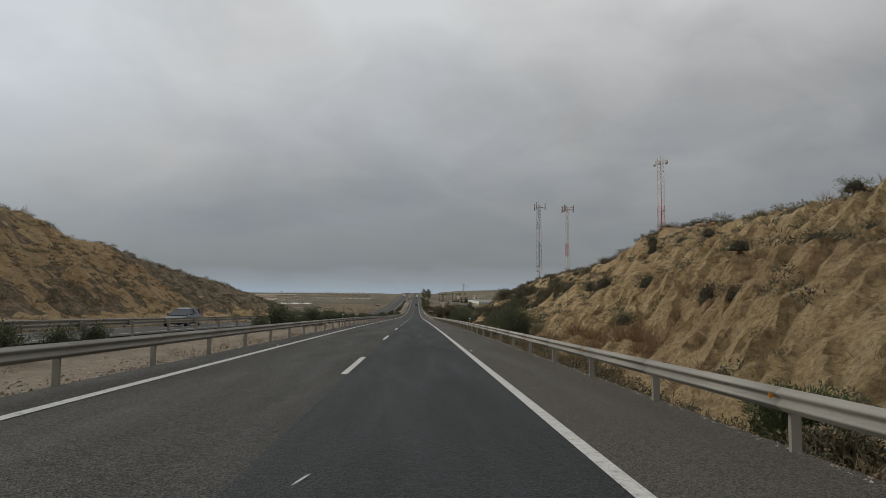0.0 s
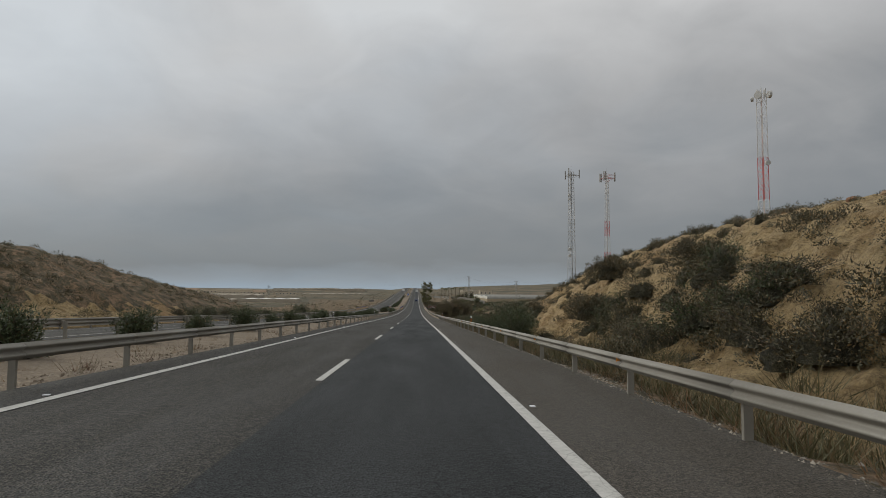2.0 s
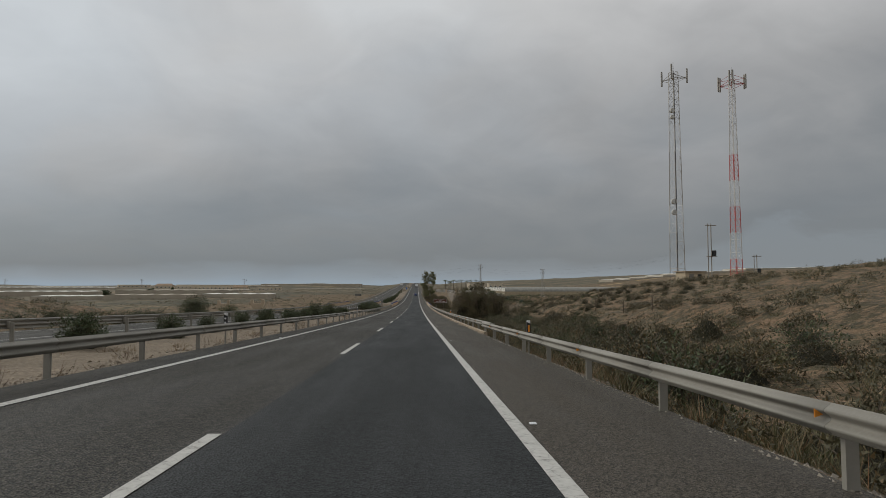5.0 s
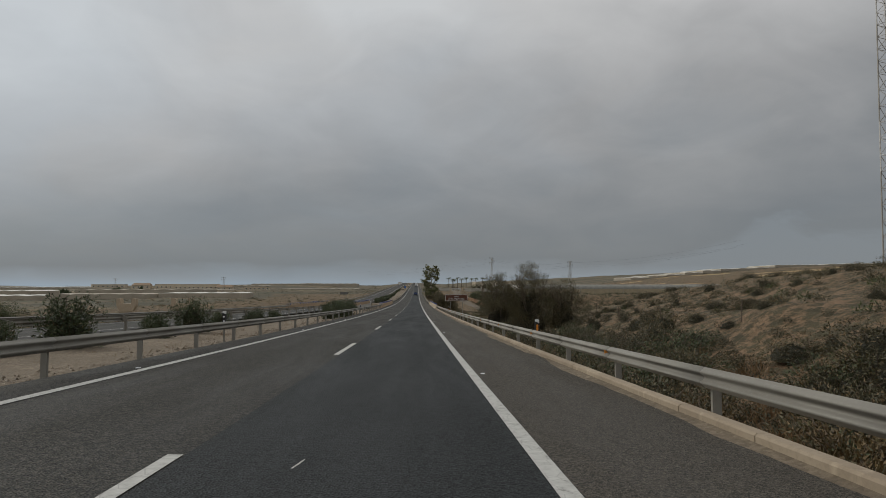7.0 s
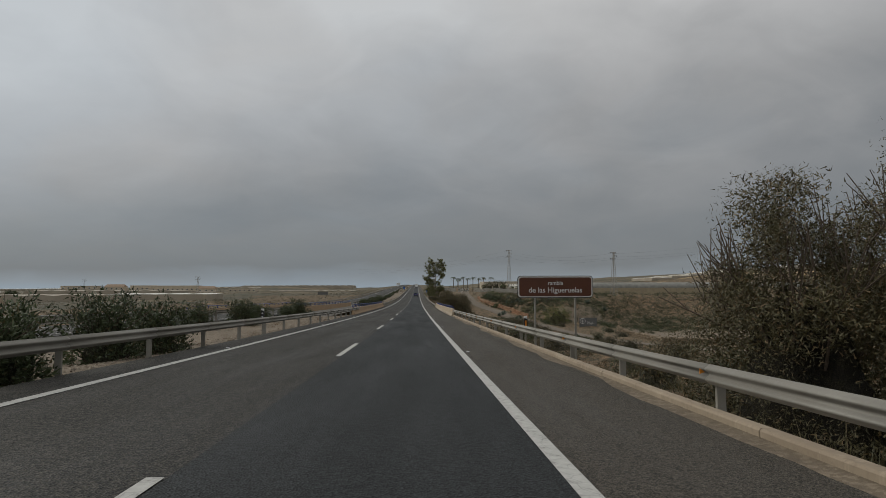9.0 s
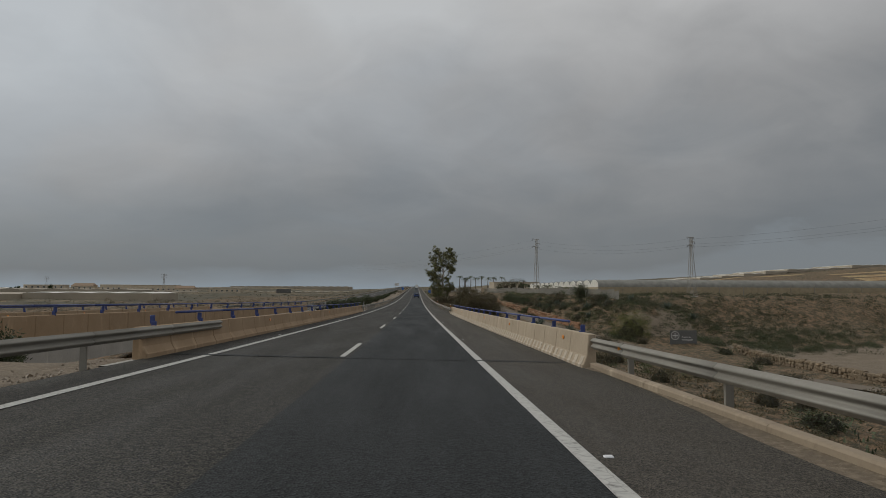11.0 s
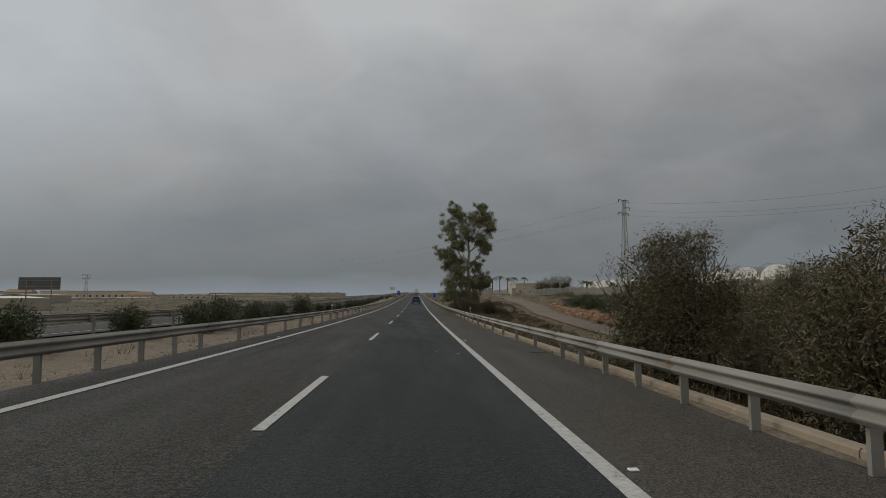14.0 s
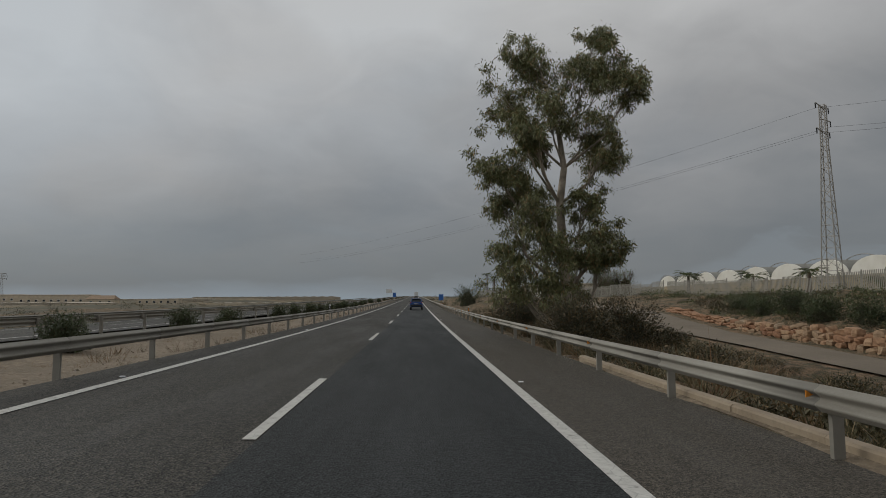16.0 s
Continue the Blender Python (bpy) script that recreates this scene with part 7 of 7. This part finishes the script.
def greenhouse():
    x0, x1, y0, span, n, base, gut, top = 46.0, 140.0, 434.0, 7.0, 13, -9.2, -6.8, -5.0
    ob = thing("greenhouse", "long multi-span plastic greenhouse with white arched ends", "greenhouse", at=(x0, y0, base))
    arc = [(span / 2 - math.cos(math.pi * i / 12) * span / 2 * 0.97, (gut - base) + math.sin(math.pi * i / 12) * (top - gut)) for i in range(13)]
    bm = bmesh.new()
    vs = [bm.verts.new((0.0, y, z)) for y, z in arc]
    bm.faces.new(vs)
    bk = [bm.verts.new((0.15, y, z)) for y, z in arc]
    for i in range(12):
        bm.faces.new((vs[i], vs[i + 1], bk[i + 1], bk[i]))
    END = mesh_of("arch_end", bm, M_FILM)
    bm = bmesh.new()
    a, b = [bm.verts.new((0.15, y, z)) for y, z in arc], [bm.verts.new((x1 - x0, y, z)) for y, z in arc]
    for i in range(12):
        bm.faces.new((a[i], a[i + 1], b[i + 1], b[i]))
    ROOF = mesh_of("roof_span", bm, M_ROOFNET, True)
    FRONT = mesh_of("lower_wall", one_box(-0.02, 0.1, 0, span, 0, gut - base), M_NET)
    bm = tube([Vector((1.4, y, z + 0.35)) for y, z in arc], 0.045, 5)
    HOOP = mesh_of("hoop", bm, M_STEEL)
    for i in range(n):
        m = pose(0, i * span, 0)
        part("arch_end", END, None, ob, "white plastic arch end", m=m)
        part("roof_span", ROOF, None, ob, "grey netted roof span", m=m)
        part("lower_wall", FRONT, None, ob, "tan netting wall", m=m)
        for k in (0, 6):
            part("hoop", HOOP, None, ob, "steel hoop", m=pose(k, i * span + 3.5, 0))
    part("side_wall", one_box(0, x1 - x0, -0.15, 0, 0, gut - base), M_NET, ob, "tan netting side wall")
    for i in range(16):
        part("wall_post", one_rod((i * 6.0, -0.25, 0), (i * 6.0, -0.25, gut - base + 0.6), 0.06), M_STEEL, ob)
    bm = bmesh.new()
    for i in range(60):
        rod(bm, (i * 1.55, -0.1, gut - base), (i * 1.55 + 0.8, 2.2, gut - base + 1.6), 0.03, 0.03, 3)
    rod(bm, (0, 2.2, gut - base + 1.6), (92, 2.2, gut - base + 1.6), 0.04)
    part("vent_frame", bm, M_STEEL, ob)


greenhouse()


M_OLDFILM = plain("dusty_greenhouse_film", (0.36, 0.31, 0.24), 0.7, 0, 0.15, 0.1)


def flat_greenhouse(x, y, w, d, h, rz, label, mat, sunk=None):
    """A low flat-roofed net house far off."""
    z = float(ground_z(x, y))
    ob = thing("net_house", label, "greenhouse", "greenhouses on the plain", at=(x, y, z - ((3.4 if x < 0 else 0.8) if sunk is None else sunk)), rz=rz if x < 0 else 0)
    part("wall", one_box(-w / 2, w / 2, -d / 2, d / 2, 0, h + 0.5), M_OLDFILM, ob, "tan netting wall")
    bm = bmesh.new()
    n = max(2, int(w / 9))
    rows = [[bm.verts.new((-w / 2 + w * k / (2 * n), y1, h + 0.5 + (k % 2) * 0.45)) for k in range(2 * n + 1)] for y1 in (-d / 2, d / 2)]
    for k in range(2 * n):
        bm.faces.new((rows[0][k], rows[0][k + 1], rows[1][k + 1], rows[1][k]))
    for k in range(0, 2 * n, 2):
        bm.faces.new(rows[0][k:k + 3][::-1]), bm.faces.new(rows[1][k:k + 3])
    part("roof", bm, mat, ob, "pale plastic roof")


for i, (x, y, w, d, h) in enumerate(((-420, 820, 220, 60, 4), (-640, 900, 260, 70, 4), (-300, 1020, 200, 60, 4), (-160, 1100, 150, 50, 4), (-860, 820, 240, 80, 4), (-540, 1150, 160, 60, 4.5),
                                     (-230, 760, 120, 40, 3.5), (-110, 900, 90, 40, 3.5), 
                                     (-340, 560, 90, 40, 3.5), (-1000, 620, 300, 80, 4))):
    flat_greenhouse(x, y, w, d, h, (i * 37) % 17 - 8, "low pale plastic greenhouse on the distant plain", M_FILM if i % 4 == 0 or x > 0 else M_OLDFILM)

for x, y, w, d, h, mat in ((-188, 486, 40, 24, 2.0, M_FILM), (-146, 484, 44, 24, 2.1, M_OLDFILM), (-104, 500, 40, 24, 2.2, M_FILM), (-176, 600, 80, 30, 3.2, M_OLDFILM), (-250, 560, 60, 30, 3.0, M_FILM)):
    flat_greenhouse(x, y, w, d, h, 2, "long low tan greenhouse on the plain beyond the river", mat, 0.6)
for i in range(16):
    flat_greenhouse(213 + 17.5 * i, 778, 17.4, 50, 2.0, 0, "pale plastic greenhouse along the tableland's rim", M_FILM)

M_WALLW = plain("cream_render", (0.55, 0.47, 0.36), 0.85, 0, 0.12, 0.7)
M_ROOFT = plain("clay_roof_tiles", (0.27, 0.19, 0.125), 0.85, 0, 0.25, 2.0)
M_PANE = plain("dark_window_pane", (0.03, 0.035, 0.04), 0.15, 0, 0.2)


def house(x, y, w, d, h, rz, label, pitched):
    z = float(ground_z(x, y)) - 0.3
    ob = thing("house", label, "house", "buildings on the plain", at=(x, y, z), rz=rz)
    part("wall", one_box(-w / 2, w / 2, -d / 2, d / 2, 0, h, bevel=0.05), M_WALLW, ob)
    if pitched:
        bm = bmesh.new()
        e = 0.4
        v = [bm.verts.new(p) for p in ((-w / 2 - e, -d / 2 - e, h), (w / 2 + e, -d / 2 - e, h), (w / 2 + e, d / 2 + e, h), (-w / 2 - e, d / 2 + e, h), (-w / 2 + 1, 0, h + d * 0.22), (w / 2 - 1, 0, h + d * 0.22))]
        for f in ((0, 1, 5, 4), (2, 3, 4, 5), (1, 2, 5), (3, 0, 4), (3, 2, 1, 0)):
            bm.faces.new([v[k] for k in f])
        part("roof", bm, M_ROOFT, ob, "clay tile roof")
    else:
        part("roof", one_box(-w / 2 - 0.2, w / 2 + 0.2, -d / 2 - 0.2, d / 2 + 0.2, h, h + 0.4, bevel=0.05), M_WALLW, ob)
    n = max(2, int(w / 4))
    for i in range(n):
        cx = -w / 2 + w * (i + 0.5) / n
        win = part("window", one_box(cx - 0.7, cx + 0.7, -d / 2 - 0.06, -d / 2 + 0.02, 1.0, 2.3), M_WHITE, ob)
        part("pane", one_box(cx - 0.6, cx + 0.6, -d / 2 - 0.075, -d / 2 - 0.062, 1.1, 2.2), M_PANE, win)


house(52, 640, 14, 9, 5, 10, "cream flat-roofed farmhouse among palms", False)
house(70, 660, 12, 8, 4, 0, "small cream outbuilding beside the farmhouse", False)
for x, y, w, d, h, p in ((-262, 785, 16, 10, 3.4, True), (-240, 790, 20, 10, 4.2, False), (-213, 795, 40, 14, 4.8, False), (-184, 788, 15, 10, 3.4, True), (-300, 800, 30, 10, 3.2, False), (-156, 800, 24, 10, 3.0, False)):
    house(x, y, w, d, h, 8, "low tan farm building on the far rise", p)


def culvert(x, y, w, h):
    """A pier's head: a stem that widens into a cap with two upright horns."""
    z = float(ground_z(x, y))
    ob = thing("concrete_pier", "pale concrete pier with a horned head in the scrub", "concrete pier", "concrete piers in the valley", at=(x, y, z), rz=8)
    part("stem", extrude_profile([(-w * 0.42, -0.6), (w * 0.42, -0.6), (w * 0.40, h * 0.5), (-w * 0.40, h * 0.5)], -0.7, 0.7), M_BARRIER, ob)
    part("cap", extrude_profile([(-w * 0.42, h * 0.5), (w * 0.42, h * 0.5), (w * 0.62, h * 0.72), (w * 0.62, h), (w * 0.38, h), (w * 0.34, h * 0.80), (-w * 0.34, h * 0.80), (-w * 0.38, h), (-w * 0.62, h), (-w * 0.62, h * 0.72)], -0.8, 0.8), M_BARRIER, ob)


for x, y, w, h in ((-56, 292, 2.6, 4.2), (-47, 290, 2.4, 4.4), (-40, 296, 2.8, 4.6)):
    culvert(x, y, w, h)


# ---- vehicles ----
def paint(name, col):
    return material(name, lambda n: n.colour(n.mix(n.scaled(n.noise(1.5, 3), 0.3, 0.7, 0, 1), col, tuple(q * 0.85 for q in col))), 0.28, 0.25)


M_CARBLUE = paint("blue_car_paint", (0.02, 0.07, 0.24))
M_CARSILVER = paint("grey_car_paint", (0.105, 0.125, 0.145))
M_TYRE = plain("tyre_rubber", (0.02, 0.02, 0.02), 0.85, 0, 0.2)
M_RIM = plain("alloy_rim", (0.35, 0.35, 0.36), 0.35, 0.8, 0.1)
M_TAIL = plain("red_tail_lamp", (0.35, 0.015, 0.015), 0.25, 0, 0.1)
M_LAMPW = plain("clear_head_lamp", (0.6, 0.62, 0.65), 0.15, 0, 0.1)
M_GLASS = plain("tinted_car_glass", (0.02, 0.025, 0.028), 0.08, 0, 0.1)


def loft(bm, rings):
    vs = [[bm.verts.new(p) for p in r] for r in rings]
    n = len(vs[0])
    for a, b in zip(vs[:-1], vs[1:]):
        for i in range(n):
            bm.faces.new((a[i], a[(i + 1) % n], b[(i + 1) % n], b[i]))
    bm.faces.new(vs[0][::-1]), bm.faces.new(vs[-1])
    bmesh.ops.recalc_face_normals(bm, faces=bm.faces)
    return bm


def car(name, label, x, y, z, rz, mat, suv, group="cars on the road"):
    """A hatchback or estate of 4.3 m; its tail towards -y."""
    ob = thing(name, label, "car", group, at=(x, y, z), rz=rz)
    H = 0.16 if suv else 0.0

    def ring(yy, wb, wt, z0, z1):
        return [(-wb * 0.94, yy, z0), (-wb, yy, z0 + 0.18), (-wb, yy, (z0 + z1) / 2 + 0.1), (-wt, yy, z1), (wt, yy, z1), (wb, yy, (z0 + z1) / 2 + 0.1), (wb, yy, z0 + 0.18), (wb * 0.94, yy, z0)]
    bm = loft(bmesh.new(), [ring(-2.12, 0.78, 0.66, 0.42 + H, 0.92 + H), ring(-2.02, 0.88, 0.76, 0.28 + H, 0.98 + H), ring(-1.2, 0.91, 0.80, 0.24 + H, 0.98 + H), ring(0.6, 0.91, 0.80, 0.24 + H, 0.95 + H),
                            ring(1.6, 0.89, 0.76, 0.24 + H, 0.86 + H), ring(2.05, 0.80, 0.62, 0.28 + H, 0.74 + H), ring(2.15, 0.70, 0.55, 0.36 + H, 0.66 + H)])
    bmesh.ops.bevel(bm, geom=bm.edges[:], offset=0.03, segments=1, affect="EDGES")
    part("body", bm, mat, ob, smooth=False)
    c = lambda yy, w0, w1, zz, z2: [(-w0, yy, zz), (-w1, yy, z2), (w1, yy, z2), (w0, yy, zz)]
    bm = loft(bmesh.new(), [c(-2.0, 0.74, 0.66, 0.96 + H, 1.0 + H), c(-1.72, 0.76, 0.56, 0.96 + H, 1.42 + H), c(-0.4, 0.77, 0.58, 0.96 + H, 1.47 + H), c(0.25, 0.77, 0.56, 0.94 + H, 1.40 + H), c(1.1, 0.74, 0.70, 0.90 + H, 0.95 + H)])
    part("cabin", bm, M_GLASS, ob, "dark tinted windows")
    bm = loft(bmesh.new(), [c(-1.85, 0.60, 0.54, 1.38 + H, 1.43 + H), c(-1.2, 0.61, 0.55, 1.42 + H, 1.50 + H), c(-0.3, 0.61, 0.55, 1.44 + H, 1.50 + H), c(0.25, 0.59, 0.52, 1.38 + H, 1.43 + H)])
    part("roof", bm, mat, ob)
    for s in (-1, 1):
        for p, q in (((-2.0, 0.75, 0.97), (-1.75, 0.60, 1.42)), ((-0.55, 0.79, 0.97), (-0.55, 0.61, 1.46)), ((1.05, 0.75, 0.93), (0.22, 0.60, 1.40))):
            part("pillar", one_rod((p[1] * s, p[0], p[2] + H), (q[1] * s, q[0], q[2] + H), 0.045, 0.045, 4), mat, ob)
        part("mirror", one_box(min(s * 0.86, s * 1.06), max(s * 0.86, s * 1.06), 0.55, 0.72, 0.93 + H, 1.07 + H, bevel=0.03), M_BLACK, ob)
        part("tail_lamp", one_box(min(s * 0.52, s * 0.86), max(s * 0.52, s * 0.86), -2.11, -1.95, 0.80 + H, 0.93 + H, bevel=0.03), M_TAIL, ob, "red tail lamp")
        part("head_lamp", one_box(min(s * 0.5, s * 0.78), max(s * 0.5, s * 0.78), 1.98, 2.11, 0.60 + H, 0.72 + H, bevel=0.03), M_LAMPW, ob, "clear headlight")
        for yy in (-1.3, 1.32):
            bm = one_rod((s * 0.68, yy, 0.33), (s * 0.90, yy, 0.33), 0.33, sides=20)
            bmesh.ops.bevel(bm, geom=[e for e in bm.edges if abs(e.verts[0].co.x - e.verts[1].co.x) < 1e-4], offset=0.03, segments=1, affect="EDGES")
            w = part("wheel", bm, M_TYRE, ob)
            part("rim", one_rod((s * 0.88, yy, 0.33), (s * 0.915, yy, 0.33), 0.22, 0.20, 12), M_RIM, w, "alloy rim")
    part("rear_bumper", one_box(-0.80, 0.80, -2.17, -1.98, 0.34 + H, 0.60 + H, bevel=0.04), M_BLACK if suv else mat, ob)
    part("front_bumper", one_box(-0.74, 0.74, 2.02, 2.19, 0.32 + H, 0.52 + H, bevel=0.04), M_BLACK, ob)
    plate = part("number_plate", one_box(-0.26, 0.26, -2.145, -2.125, 0.66 + H, 0.77 + H), M_WHITE, ob)
    part("plate_bar", one_box(-0.2, 0.2, -2.149, -2.146, 0.695 + H, 0.735 + H), M_BLACK, plate)
    part("spoiler", one_box(-0.56, 0.56, -1.98, -1.72, 1.41 + H, 1.45 + H, bevel=0.015), M_BLACK if suv else mat, ob)


car("suv", "blue compact SUV with dark bumper in the driving lane", 1.75, 503.0, road_z(503, 1.75), 0, M_CARBLUE, True)
car("estate_car", "grey-blue car on the opposite carriageway", -17.8, 52.0, opp_z(52, -17.8), 180, M_CARSILVER, False)


def truck(x, y):
    ob = thing("box_truck", "white box truck far ahead in the driving lane", "truck", "", at=(x, y, road_z(y, x)))
    part("cargo_box", one_box(-1.25, 1.25, -4.2, 2.6, 1.0, 3.9, bevel=0.06), M_WHITE, ob)
    part("cab", one_box(-1.15, 1.15, 2.7, 4.6, 0.6, 3.0, bevel=0.15), M_WHITE, ob)
    part("chassis", one_box(-0.9, 0.9, -4.0, 4.4, 0.55, 1.0, bevel=0.03), M_BLACK, ob)
    for s in (-1, 1):
        part("tail_lamp", one_box(min(s * 0.85, s * 1.15), max(s * 0.85, s * 1.15), -4.26, -4.18, 0.75, 0.95, bevel=0.01), M_TAIL, ob, "red tail lamp")
        for yy in (-2.6, 3.4):
            part("wheel", one_rod((s * 0.85, yy, 0.5), (s * 1.15, yy, 0.5), 0.5, sides=16), M_TYRE, ob)


truck(1.8, 820.0)


# ---- litter on the shoulder ----
def stick():
    x, y = 5.3, 383.0
    ob = thing("dead_branch", "thin dark dead branch lying on the shoulder", "branch", at=(x, y, road_z(y, x)))
    pts = [Vector((0.02, 0.0, 0.03)), Vector((0.12, -0.05, 0.045)), Vector((0.26, -0.12, 0.035)), Vector((0.38, -0.20, 0.05)), Vector((0.50, -0.27, 0.03))]
    part("twig", tube(pts, 0.016, 6), M_BARK, ob)
    part("side_twig", tube([pts[3], pts[3] + Vector((0.07, 0.02, 0.03)), pts[3] + Vector((0.13, -0.02, 0.02))], 0.008, 5), M_BARK, ob)


stick()
rng = random.Random(4)
for i, (x, y) in enumerate(((0.62, 5.4), (2.40, 383.1), (3.02, 382.3), (1.2, 189.0))):
    bm = bmesh.new()
    c = [bm.verts.new((rng.uniform(0.008, 0.022) * math.cos(k), rng.uniform(0.12, 0.3) * math.sin(k), 0)) for k in (0, 0.9, 1.8, 2.7, 3.6, 4.5, 5.4)]
    bm.faces.new(c)
    s = part("paint_scrap", bm, M_PAINT, road, "scrap of old white paint")
    s.matrix_basis = pose(x, y, road_z(y, x) + 0.012, 0, 0, rng.uniform(-30, 30))

# dead weeds in the median
M_WEED = foliage("dead_weed", (0.09, 0.05, 0.03), (0.17, 0.095, 0.055), (0.10, 0.10, 0.04), 0.25)
scatter("median_weeds", "small reddish dead weeds in the sandy median", "weeds", M_WEED,
        cat(spots(61, 260, -7.5, -4.9, -4, 300, 0.3, 0.75, 0.4, 4), spots(62, 120, -7.5, -4.9, 368, 500, 0.3, 0.75, 0.4, 4)), "grass", 22, 15)
